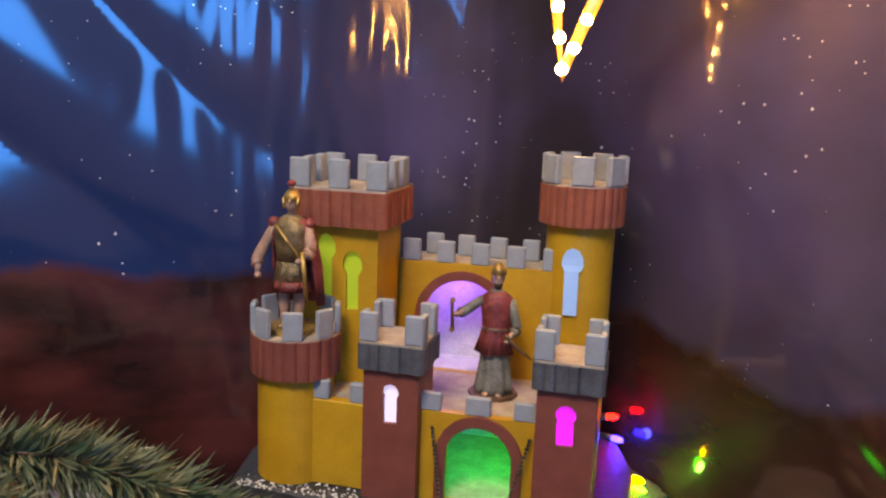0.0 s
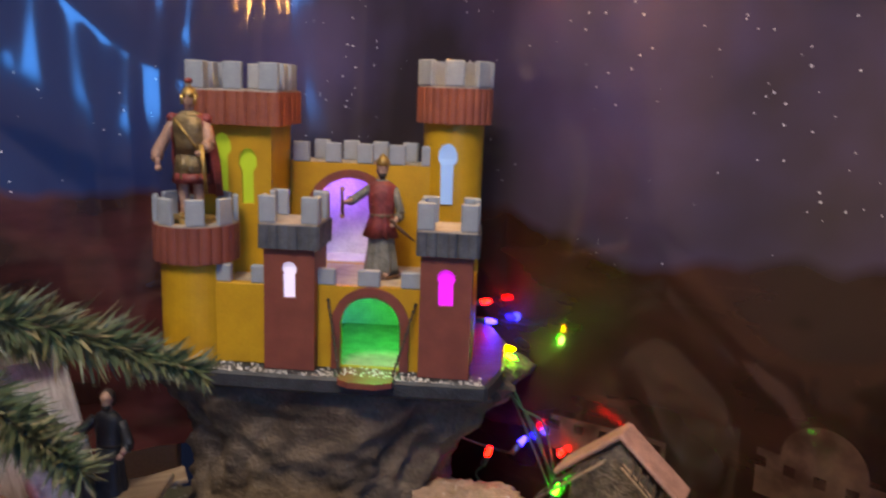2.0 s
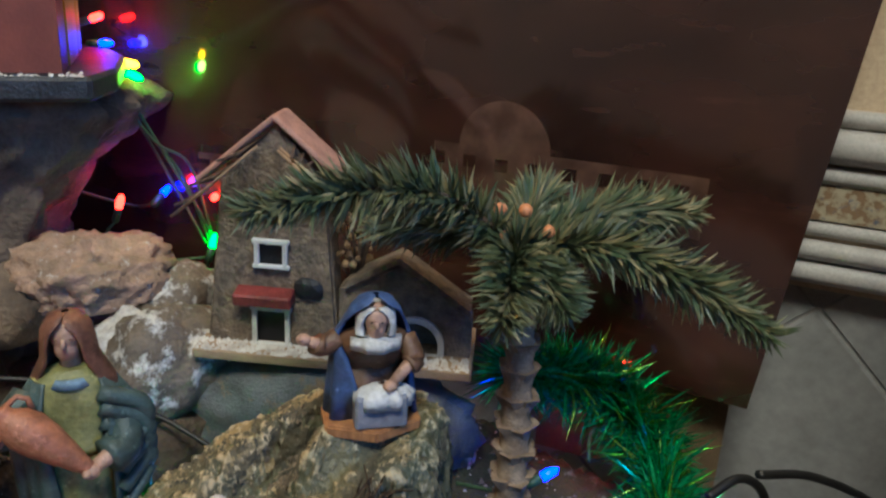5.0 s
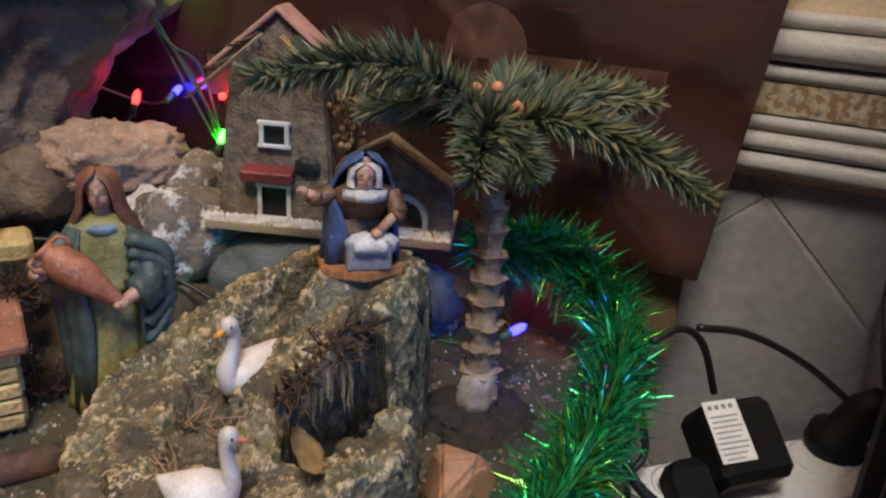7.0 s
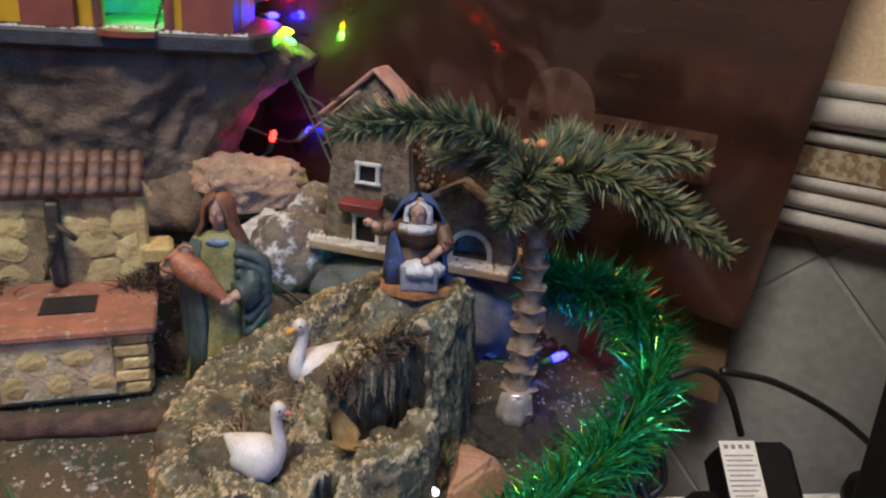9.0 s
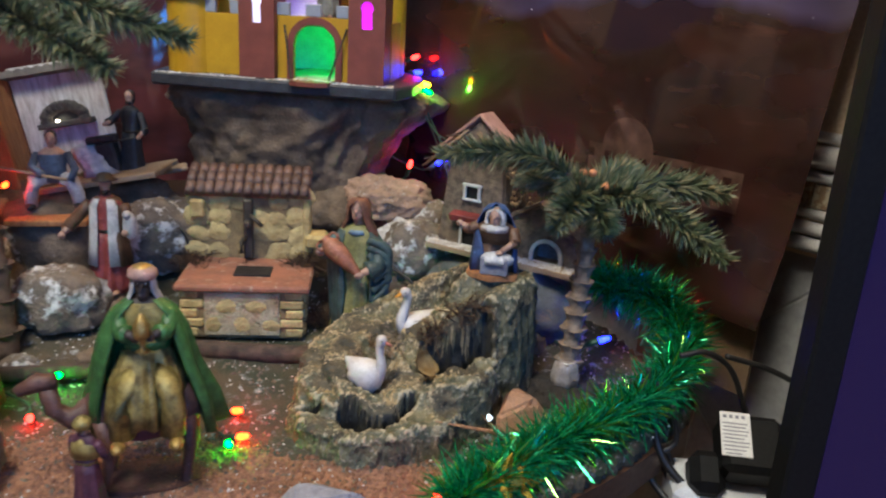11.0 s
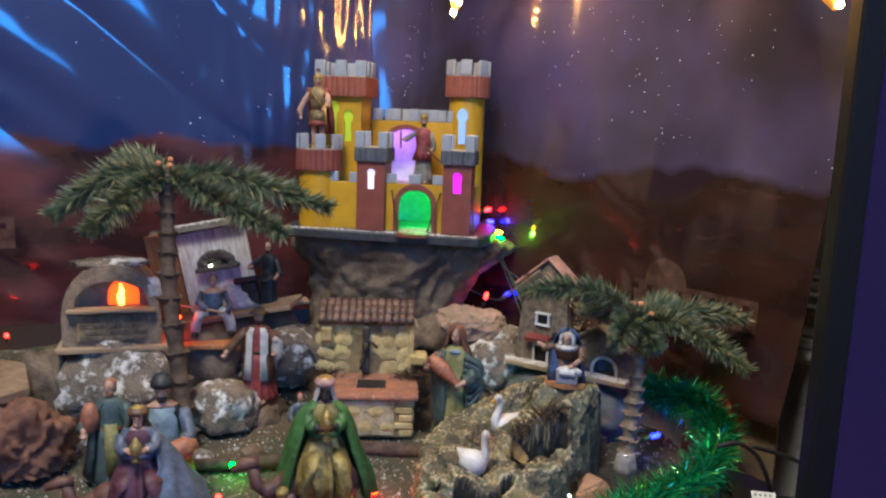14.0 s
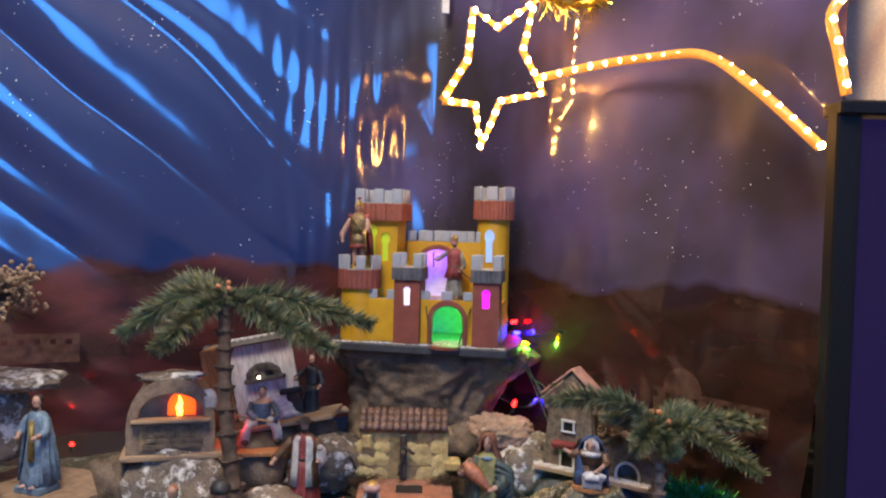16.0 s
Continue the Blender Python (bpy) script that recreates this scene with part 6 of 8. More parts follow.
foot_in = within(WX, WY, FOOT)
foot_gap = gap(WX, WY, FOOT)[0]
BZ = np.where(foot_in, BZ, 0.002 - foot_gap * 0.8) + 0.004
bed_gap = gap(WX, WY, BED)[0]


def bank_z(x, y):
    i, j = min(max(int((x - BX[0, 0]) / BSTEP + 0.5), 0), BNX - 1), min(max(int((y - BY[0, 0]) / BSTEP + 0.5), 0), BNY - 1)
    return float(BZ[i, j])


bm = bmesh.new()
vid = [[bm.verts.new((BX[i, j], BY[i, j], BZ[i, j])) if foot_in[i, j] or foot_gap[i, j] < 0.006 else None for j in range(BNY)] for i in range(BNX)]
for i in range(BNX - 1):
    for j in range(BNY - 1):
        q = [vid[i][j], vid[i + 1][j], vid[i + 1][j + 1], vid[i][j + 1]]
        if all(q):
            f = bm.faces.new(q)
            f.smooth = True
            c = q[0].co
            n1, n2 = noise.noise(c * 46) + rnd.gauss(0, 0.11), noise.noise(c * 110 + Vector((3, 3, 3))) + rnd.gauss(0, 0.12)
            outer = BY[i, j] < 0.215 and foot_gap[i, j] < 0.030 or BX[i, j] > 0.188 and foot_gap[i, j] < 0.026
            # faces inside the slots and cave take the painted shade colour
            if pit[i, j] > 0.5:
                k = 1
            elif outer and n1 > -0.22 or n1 > 0.20:
                k = 2
            else:
                k = 3 if bed_gap[i, j] < 0.013 and n2 < 0.25 or n1 < -0.12 else 0
            f.material_index = k
bmesh.ops.delete(bm, geom=[v for v in bm.verts if not v.link_faces], context="VERTS")
bmesh.ops.subdivide_edges(bm, edges=[e for e in bm.edges if e.calc_length() > 0.0026], cuts=2, use_grid_fill=True)
bm.normal_update()
for v in bm.verts:
    c = v.co
    if c.z > 0.003 and math.hypot(c.x - 0.191, c.y - 0.274) > 0.024:
        q = 0.0050 * (0.30 - abs(noise.noise(c * 58))) + 0.0036 * (0.26 - abs(noise.noise(c * 125 + Vector((3, 1, 2))))) + 0.0020 * (0.3 - abs(noise.noise(c * 270))) + 0.0009 * noise.noise(c * 560)
        v.co = c + v.normal * q
for f in bm.faces:
    f.smooth = True
def worn(m, pale, lo, hi):
    """Rubs the raised edges of a surface paler."""
    nt = m.node_tree
    b = nt.nodes["Principled BSDF"]
    src = b.inputs["Base Color"].links[0].from_socket
    geo, rng, mix, n = nt.nodes.new("ShaderNodeNewGeometry"), nt.nodes.new("ShaderNodeMapRange"), nt.nodes.new("ShaderNodeMixRGB"), nt.nodes.new("ShaderNodeTexNoise")
    add = nt.nodes.new("ShaderNodeMath")
    add.operation = "MULTIPLY_ADD"
    n.inputs["Scale"].default_value = 60
    add.inputs[1].default_value = 0.12
    nt.links.new(n.outputs["Fac"], add.inputs[0])
    nt.links.new(geo.outputs["Pointiness"], add.inputs[2])
    rng.inputs[1].default_value, rng.inputs[2].default_value = lo + 0.06, hi + 0.06
    nt.links.new(add.outputs[0], rng.inputs[0])
    nt.links.new(rng.outputs[0], mix.inputs[0])
    nt.links.new(src, mix.inputs[1])
    mix.inputs[2].default_value = (*pale, 1)
    nt.links.new(mix.outputs[0], b.inputs["Base Color"])
    return m


# near-black colour that paints the shade inside the bank's hollows
PITMAT = mat("shaded_hollow", (0.028, 0.026, 0.018), (0.010, 0.009, 0.007), 0.6, scale=80, bump=0.6)
BEDMAT = mat("channel_earth", (0.105, 0.085, 0.050), (0.042, 0.038, 0.026), 0.75, scale=90, fine=420, bump=0.9, spots=((0.25, 0.19, 0.11), 150, 0.58))
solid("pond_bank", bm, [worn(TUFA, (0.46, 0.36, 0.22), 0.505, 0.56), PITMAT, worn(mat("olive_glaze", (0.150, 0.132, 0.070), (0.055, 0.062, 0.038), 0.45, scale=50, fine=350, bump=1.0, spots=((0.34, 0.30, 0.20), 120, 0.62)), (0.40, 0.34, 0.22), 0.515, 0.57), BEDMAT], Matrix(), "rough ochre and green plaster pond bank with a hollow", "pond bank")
r = random.Random(5)
vs, fs = [], []
for k in range(1300):
    g = r.uniform(0, len(BED) - 1.001)
    p, q = BED[int(g)], BED[int(g) + 1]
    t = g - int(g)
    x, y = p[0] + (q[0] - p[0]) * t + r.gauss(0, 0.0075), p[1] + (q[1] - p[1]) * t + r.gauss(0, 0.0075)
    s, z, b = r.choice((r.uniform(0.0007, 0.0015), r.uniform(0.0010, 0.0026))), bank_z(x, y), len(vs)
    for d in ((1, 0, 0), (-0.5, 0.8, 0), (-0.6, -0.8, 0), (0, 0, 0.9)):
        vs.append((x + d[0] * s * r.uniform(0.7, 1.3), y + d[1] * s * r.uniform(0.7, 1.3), z + d[2] * s))
    fs += [(b, b + 1, b + 3), (b + 1, b + 2, b + 3), (b + 2, b, b + 3)]
me = bpy.data.meshes.new("bank_gravel")
me.from_pydata(vs, [], fs)
me.materials.append(PEBBLE)
tagged(new("bank_gravel", me), "fine brown gravel in the pond's channel", "gravel", kind="stuff")
bm = bmesh.new()
rows = []
for i in range(13):
    row = []
    for j in range(9):
        u, v = i / 12 * 2 - 1, j / 8 * 2 - 1
        w = (1 - u * u) ** 0.5 * (1 + 0.10 * math.sin(i * 2.1)) + 0.02
        row.append(bm.verts.new((u * 0.016, v * 0.0115 * w, 0.0042 * (v * v) * w + 0.003 * u * u + 0.0016 * noise.noise(Vector((u * 2.5, v * 2.5, 3))))))
    rows.append(row)
for a, b in zip(rows, rows[1:]):
    for j in range(8):
        bm.faces.new((a[j], b[j], b[j + 1], a[j + 1])).smooth = True
bmesh.ops.solidify(bm, geom=list(bm.faces), thickness=0.0006)
solid("dry_leaf", bm, mat("dry_leaf", (0.56, 0.42, 0.20), (0.40, 0.27, 0.11), 0.7, scale=90, bump=0.4), pose(0.127, 0.204, 0.062, 50, 10, 62), "curled dry yellow leaf stuck in the bank", "leaf")
for k, (x, y) in enumerate(((0.146, 0.238), (0.158, 0.239), (0.170, 0.241), (0.134, 0.236))):
    tuft("dry_roots", 34, (0.011, 0.005), 0.013, DRYMOSS, pose(x, y, bank_z(x, y) - 0.002, 70, 0, 10), "dry roots hanging into the hollow", 30 + k)
for k, (x, y) in enumerate(((0.105, 0.228), (0.095, 0.262), (0.075, 0.226))):
    tuft("dry_straw", 14, (0.006, 0.006), 0.014, PALEWOOD, pose(x, y, bank_z(x, y)), "pale dry straws on the bank's channel", 50 + k)

solid("swan_figurine", bird(0.044, ((0.28, 0.22), (0.36, 0.42), (0.27, 0.64), (0.23, 0.84), (0.29, 0.94)), 0.2, 1), [SWANWHITE, BEAK, HAIR, GREYSTONE], pose(0.126, 0.268, bank_z(0.126, 0.268) - 0.0015, 0, 0, 205) @ Matrix.Diagonal((0.90, 1.05, 1.06, 1)), "white glazed swan figurine with an orange beak", "bird figurine")
solid("goose_figurine", bird(0.044, ((0.24, 0.24), (0.34, 0.42), (0.31, 0.62), (0.29, 0.80), (0.33, 0.88)), 0.2, 2), [SWANWHITE, PINKBEAK, HAIR, GREYSTONE], pose(0.083, 0.203, bank_z(0.083, 0.203) - 0.001, 0, 0, -25) @ Matrix.Diagonal((0.80, 1.0, 1.12, 1)), "white goose figurine with a pink beak", "bird figurine")

# ---- stones and rocks ----
def stone(m, size, seed, material, label, rough=0.32, sub=4, flat=0.5, name="rock"):
    return solid(name, rock(size, seed, rough, sub, flat), material, m, label, "rock")


def cut_stone(size, seed):
    """An angular broken stone."""
    bm = bmesh.new()
    r = random.Random(seed)
    for k in range(16):
        d = Vector((r.gauss(0, 1), r.gauss(0, 1), r.gauss(0, 1))).normalized()
        bm.verts.new((d.x * size[0], d.y * size[1], d.z * size[2]))
    h = bmesh.ops.convex_hull(bm, input=bm.verts)
    bmesh.ops.delete(bm, geom=[v for v in bm.verts if not v.link_faces], context="VERTS")
    bmesh.ops.bevel(bm, geom=list(bm.edges), offset=min(size) * 0.10, segments=2, affect="EDGES")
    return bm


solid("loose_stone", cut_stone((0.029, 0.025, 0.023), 4), TANSTONE, pose(0.199, 0.190, 0.026, 0, 0, 15), "angular tan stone beside the tinsel", "stone")
solid("loose_stone", cut_stone((0.034, 0.022, 0.017), 9), GREYSTONE, pose(0.055, 0.090, 0.016, 0, 0, -20), "flat grey stone at the front of the display", "stone")
stone(pose(0.110, 0.490, 0.120, 0, 0, -12), (0.040, 0.032, 0.026), 2, ORANGEROCK, "knobbly orange brown rock below the castle", rough=0.36, sub=5)
stone(pose(0.062, 0.500, 0.105, 0, 0, 0), (0.030, 0.030, 0.028), 7, ROCK, "rough brown rock below the castle")
stone(pose(0.142, 0.440, 0.078, 0, 0, 10), (0.036, 0.034, 0.036), 3, SNOWROCK, "rock covered with artificial snow beside the house")
stone(pose(0.120, 0.455, 0.060, 0, 0, 10), (0.040, 0.036, 0.040), 8, SNOW, "heap of white artificial snow behind the water carrier")
stone(pose(0.155, 0.480, 0.088, 0, 0, 40), (0.030, 0.026, 0.032), 13, SNOWROCK, "snow dusted rock beside the house")
stone(pose(0.100, 0.430, 0.035), (0.05, 0.035, 0.030), 18, ROCK, "brown rock behind the water carrier")
stone(pose(-0.130, 0.475, 0.075, 8, 0, 20), (0.062, 0.040, 0.046), 5, SNOWROCK, "snow dusted slanting rock beside the forge")
stone(pose(-0.156, 0.394, 0.026, 0, 0, 30), (0.034, 0.028, 0.024), 27, ROCK, "low brown rock under the coated figurine", flat=0.4)
stone(pose(-0.085, 0.480, 0.060, 0, 0, 0), (0.040, 0.035, 0.042), 6, ROCK, "brown rock behind the fountain")
stone(pose(-0.196, 0.362, 0.048, 0, 0, 0), (0.036, 0.032, 0.036), 9, SNOWROCK, "grey brown rock with snow beside the palm")
stone(pose(-0.325, 0.420, 0.058, 0, 0, 0), (0.078, 0.060, 0.070), 10, SNOWROCK, "large snow dusted rock under the oven")
stone(pose(-0.255, 0.490, 0.060, 0, 0, 0), (0.080, 0.060, 0.066), 11, ROCK, "brown rock under the forge")
stone(pose(-0.180, 0.520, 0.062, 0, 0, 0), (0.070, 0.055, 0.066), 16, ROCK, "brown rock under the forge")
stone(pose(-0.405, 0.395, 0.050, 0, 0, 0), (0.032, 0.036, 0.058), 12, ROCK, "dark upright rock beside the oven")
stone(pose(-0.385, 0.265, 0.045, 0, 0, 0), (0.040, 0.035, 0.045), 14, mat("red_clay_rock", (0.24, 0.105, 0.06), (0.12, 0.055, 0.034), 0.8, scale=60, bump=0.9), "reddish clay rock under the stone shelf", rough=0.62, sub=5)
stone(pose(-0.490, 0.300, 0.045, 0, 0, 0), (0.075, 0.060, 0.050), 15, ROCK, "brown rock carrying the stone shelf")
stone(pose(-0.52, 0.345, 0.155, 0, 0, 0), (0.045, 0.035, 0.055), 17, SNOWROCK, "dark rock with snow behind the robed figure")
stone(pose(-0.515, 0.330, 0.222, 0, 0, 12), (0.070, 0.042, 0.012), 19, SNOWROCK, "flat snow covered rock ledge", flat=0.2)
stone(pose(-0.50, 0.265, 0.124, 0, 0, 0), (0.018, 0.016, 0.014), 23, TANSTONE, "small tan stone on the shelf")
for k, (x, y, s) in enumerate(((-0.205, 0.285, 0.015), (-0.150, 0.300, 0.013), (-0.265, 0.300, 0.020), (-0.300, 0.335, 0.022), (-0.345, 0.330, 0.018), (0.245, 0.335, 0.02), (0.285, 0.345, 0.018))):
    stone(pose(x, y, 0.022, 0, 0, 40 * k), (s, s * 0.8, s * 0.7), 30 + k, (SNOWROCK, ROCK)[k % 2], "small rough rock on the ground", sub=3)
bm = bmesh.new()
prism(bm, [(-0.075, -0.045), (0.070, -0.060), (0.085, 0.0), (0.020, 0.070), (-0.075, 0.075)], -0.008, 0.0, None)
solid("stone_shelf", bm, mat("tan_shelf", (0.30, 0.20, 0.12), (0.19, 0.12, 0.075), 0.8, scale=70, bump=0.5), pose(-0.460, 0.315, 0.100, 0, 0, -18), "tan stone shelf under the robed figure", "shelf")
# logs and planks on the ground
for p, q, rr, lb in (((-0.095, 0.320, 0.024), (0.045, 0.305, 0.022), 0.0085, "dark mossy log before the fountain"), ((-0.235, 0.268, 0.022), (-0.095, 0.275, 0.026), 0.0065, "reddish brown log behind the camels")):
    bm = bmesh.new()
    tube(bm, [Vector(p).lerp(Vector(q), t / 12) + Vector((0, 0.002 * noise.noise(Vector((t, 1, 1))), 0.001 * noise.noise(Vector((t, 5, 2))))) for t in range(13)], [rr * (1 + 0.12 * noise.noise(Vector((t * 0.7, 9, 0)))) for t in range(13)], 12)
    solid("log", bm, DARKBARK, Matrix(), lb, "log")

# ---- house on its slab ----
HM = Matrix(((0.79, 0.61, 0, 0.156), (-0.61, 0.79, 0, 0.408), (0, 0, 1, 0.102), (0, 0, 0, 1)))
stone(pose(0.222, 0.378, 0.044, 0, 0, -37), (0.085, 0.030, 0.049), 21, mat("painted_rock_paper", (0.17, 0.185, 0.19), (0.085, 0.085, 0.080), 0.7, scale=34, bump=0.6, spots=((0.24, 0.17, 0.10), 50, 0.58)), "grey rock paper hill under the house", flat=0.2)
house = thing("toy_house", HM, "rough stone toy house with a gabled tower and white windows", "house")
part("base_board", boxed((0.073, 0.022, -0.003), (0.158, 0.062, 0.006), 0.0008), PALEWOOD, house, "pale wooden base board")
bm = bmesh.new()
W0, W1, HH, AP = 0.002, 0.072, 0.096, 0.127
pierced(bm, [(W0 - 0.002, 0), (W1 + 0.001, 0), (W1 - 0.007, HH), ((W0 + W1) / 2 + 0.003, AP), (W0 + 0.007, HH)], [[(0.0265, 0.0), (0.0455, 0.0), (0.0455, 0.0225), (0.0265, 0.0225)], [(0.0285, 0.0475), (0.0445, 0.0475), (0.0445, 0.0625), (0.0285, 0.0625)]], 0.006, pose(0, 0.006, 0, -1.5))
tower = part("tower_front", bm, ADOBE, house)
bm = bmesh.new()
lo_, hi_ = [(-0.003, 0.0105), (0.074, 0.0105), (0.074, 0.030), (-0.003, 0.030)], [(0.0065, 0.014), (0.0655, 0.014), (0.0655, 0.028), (0.0065, 0.028)]
a = [bm.verts.new((x, y, 0)) for x, y in lo_]
b = [bm.verts.new((x, y, HH)) for x, y in hi_]
for k in range(4):
    bm.faces.new((a[k], a[(k + 1) % 4], b[(k + 1) % 4], b[k]))
e0, e1 = bm.verts.new((0.039, 0.014, AP)), bm.verts.new((0.039, 0.028, AP))
bm.faces.new((b[0], b[1], e0))
bm.faces.new((b[2], b[3], e1))
bm.faces.new((b[1], b[2], e1, e0))
bm.faces.new((b[3], b[0], e0, e1))
part("tower_body", bm, ADOBE, house)
part("window_dark", boxed((0.0365, 0.0098, 0.033), (0.030, 0.0012, 0.066)), DARK, house, "dark inside of the windows")
for x0, x1, z0, z1 in ((0.0265, 0.0455, 0.0, 0.0225), (0.0285, 0.0445, 0.0475, 0.0625)):
    for c, s in ((((x0 + x1) / 2, z1), (x1 - x0 + 0.005, 0.0028)), ((x0, (z0 + z1) / 2), (0.0028, z1 - z0)), ((x1, (z0 + z1) / 2), (0.0028, z1 - z0)), (((x0 + x1) / 2, z0 + 0.0004), (x1 - x0 + 0.005, 0.0024))):
        part("window_frame", boxed((c[0], 0.0052 - 0.0008, c[1]), (s[0], 0.0030, s[1]), 0.0005), WHITEPAINT, house)
o = part("awning", boxed((0, 0, 0), (0.033, 0.012, 0.0075), 0.001), CRIMSON, house, "dark red awning over the door")
o.matrix_local = pose(0.033, 0.0015, 0.0305, 12, 0, 0)
part("wall_plaque", rock((0.0085, 0.003, 0.0065), 44, 0.2, 2), DARK, house, "dark stone set in the wall").location = (0.0575, 0.0055, 0.0360)
for sx, x, an in ((-1, 0.0175, -43), (1, 0.0605, 43)):
    o = part("roof_slab", boxed((0, 0, 0), (0.058, 0.026, 0.0034), 0.0010), PINKEDGE, house, "pink terracotta roof edge")
    o.matrix_local = pose(x, 0.0175, 0.1125, 0, an * 0.94, 0)
for sx in (-1, 1):
    for k in range(8):
        bm = bmesh.new()
        x0 = 0.039 + sx * (0.010 + k * 0.0048)
        z0 = AP - 0.010 - k * 0.0046
        tube(bm, [(x0, 0.012, z0), (x0 + sx * 0.004, -0.012 - 0.002 * (k % 3), z0 + 0.003 * (k % 3 - 1))], 0.0008, 5)
        part("rafter", bm, DARKBARK, house)
    for y in (-0.004, -0.009):
        bm = bmesh.new()
        tube(bm, [(0.039 + sx * 0.006, y, AP - 0.010), (0.039 + sx * 0.030, y, AP - 0.031), (0.039 + sx * 0.052, y - 0.001, AP - 0.050)], 0.0008, 5)
        part("rafter", bm, PALEWOOD, house)
bm = bmesh.new()
pierced(bm, [(0.074, 0), (0.150, 0), (0.150, 0.022), (0.146, 0.026), (0.108, 0.052), (0.082, 0.040), (0.074, 0.036)], [arch(0.118, 0.028, 0.0006, 0.006, 10)], 0.016, pose(0, 0.010, 0))
annex = part("annex", bm, ADOBE, house, "low stone annex with a sloping roof")
for (x0, z0), (x1, z1) in (((0.078, 0.038), (0.108, 0.0545)), ((0.108, 0.0545), (0.149, 0.0265))):
    bm = bmesh.new()
    prism(bm, [(x0, z0), (x1, z1), (x1, z1 + 0.0038), (x0, z0 + 0.0038)], -0.026, -0.006, pose(0, 0, 0, 90, 0, 0))
    part("roof_edge", bm, ADOBE, annex)
bm = bmesh.new()
pierced(bm, arch(0.118, 0.034, 0.0, 0.006, 14), [arch(0.118, 0.027, 0.0004, 0.006, 12)], 0.003, pose(0, 0.0075, 0))
part("arch_frame", bm, WHITEPAINT, annex, "white painted arch")
part("arch_inside", boxed((0.118, 0.0245, 0.011), (0.034, 0.004, 0.022)), LIGHTBLUE, annex, "blue painted inside of the arch")
r = random.Random(8)
vs, fs = [], []
for k in range(700):
    x, y, s = r.uniform(-0.004, 0.150), r.uniform(-0.008, 0.006), r.uniform(0.0006, 0.0018)
    t = len(vs)
    vs += [(x - s, y - s, 0), (x + s, y - s, 0), (x, y + s, 0), (x, y, s * 1.3)]
    fs += [(t, t + 1, t + 3), (t + 1, t + 2, t + 3), (t + 2, t, t + 3)]
me = bpy.data.meshes.new("house_snow")
me.from_pydata(vs, [], fs)
me.materials.append(SNOW)
tagged(new("house_snow", me), "white snow flakes along the house's board", "snow", kind="stuff").matrix_world = HM
bm = bmesh.new()
r = random.Random(3)
for k in range(16):
    a = r.uniform(0, 6.3)
    p = Vector((0, 0, 0))
    q = Vector((0.010 * math.cos(a), 0.006 * math.sin(a), r.uniform(0.02, 0.06)))
    tube(bm, [p, q * 0.5 + Vector((0.002, 0, 0)), q], [0.0009, 0.0007, 0.0004], 4)
    for j in range(3):
        ball(bm, q + Vector((r.gauss(0, 0.003), r.gauss(0, 0.003), r.gauss(0, 0.003))), r.uniform(0.0012, 0.0028), 1, 6, 4)
solid("dry_twig", bm, [DARKBARK, mat("pale_buds", (0.36, 0.24, 0.13), (0.2, 0.12, 0.06), 0.8)], HM @ pose(0.080, 0.020, 0.030), "dry twigs with pale buds between house and annex", "plant")

# ---- oven ----
OM = pose(-0.328, 0.405, 0.119, 0, 0, 12)
oven = thing("bread_oven", OM, "rounded stone bread oven with a glowing fire on a slab", "oven")
part("slab", boxed((0.003, 0.012, -0.0035), (0.128, 0.084, 0.007), 0.0015), PALEWOOD, oven, "pale slab dusted with snow")


def dome(w, h, n=14):
    return [(-w / 2, 0), (w / 2, 0), (w / 2, h * 0.36)] + [(w / 2 * math.cos(a) * (1.0 if abs(math.cos(a)) < 0.8 else 0.99), h * 0.36 + h * 0.64 * math.sin(a) ** 0.85) for a in (math.pi * k / n for k in range(1, n))] + [(-w / 2, h * 0.36)]


OVENWALL = mat("oven_render", (0.30, 0.215, 0.145), (0.18, 0.125, 0.085), 0.85, scale=110, fine=500, bump=0.9)
bm = bmesh.new()
pierced(bm, dome(0.108, 0.096), [[(-0.040, 0.045), (0.040, 0.045)] + [(0.040 * math.cos(a), 0.050 + 0.027 * math.sin(a)) for a in (math.pi * k / 10 for k in range(11))]], 0.012, pose(0, -0.022, 0))
part("oven_front", bm, OVENWALL, oven)
bm = bmesh.new()
pierced(bm, dome(0.104, 0.094), [], 0.050, pose(0, 0.006, 0))
part("oven_body", bm, OVENWALL, oven)
part("shelf", boxed((0, -0.026, 0.0435), (0.096, 0.014, 0.004), 0.001), PALEWOOD, oven, "pale stone shelf")
part("oven_inside", boxed((-0.016, 0.0035, 0.060), (0.050, 0.003, 0.034)), mat("oven_tiles", (0.22, 0.20, 0.13), (0.14, 0.13, 0.09), 0.6, bump=0.4), oven, "greenish tiled inside")
bm = bmesh.new()
pierced(bm, arch(0.012, 0.034, 0.0455, 0.058, 10), [], 0.002, pose(0, -0.004, 0))
part("fire_opening", bm, glow("ember_glow", (1.0, 0.085, 0.008), 1.6), oven, "glowing orange fire opening")
bm = bmesh.new()
tube(bm, [(0.010, -0.008, 0.046), (0.009, -0.008, 0.056), (0.0105, -0.008, 0.064), (0.009, -0.008, 0.071)], [0.003, 0.0042, 0.0025, 0.0004], 8)
part("flame", bm, glow("flame_glow", (1.0, 0.50, 0.06), 7.0), oven, "bright yellow flame bulb")
part("brick_panel", boxed((0, -0.0228, 0.022), (0.074, 0.003, 0.030)), MORTAR, oven)
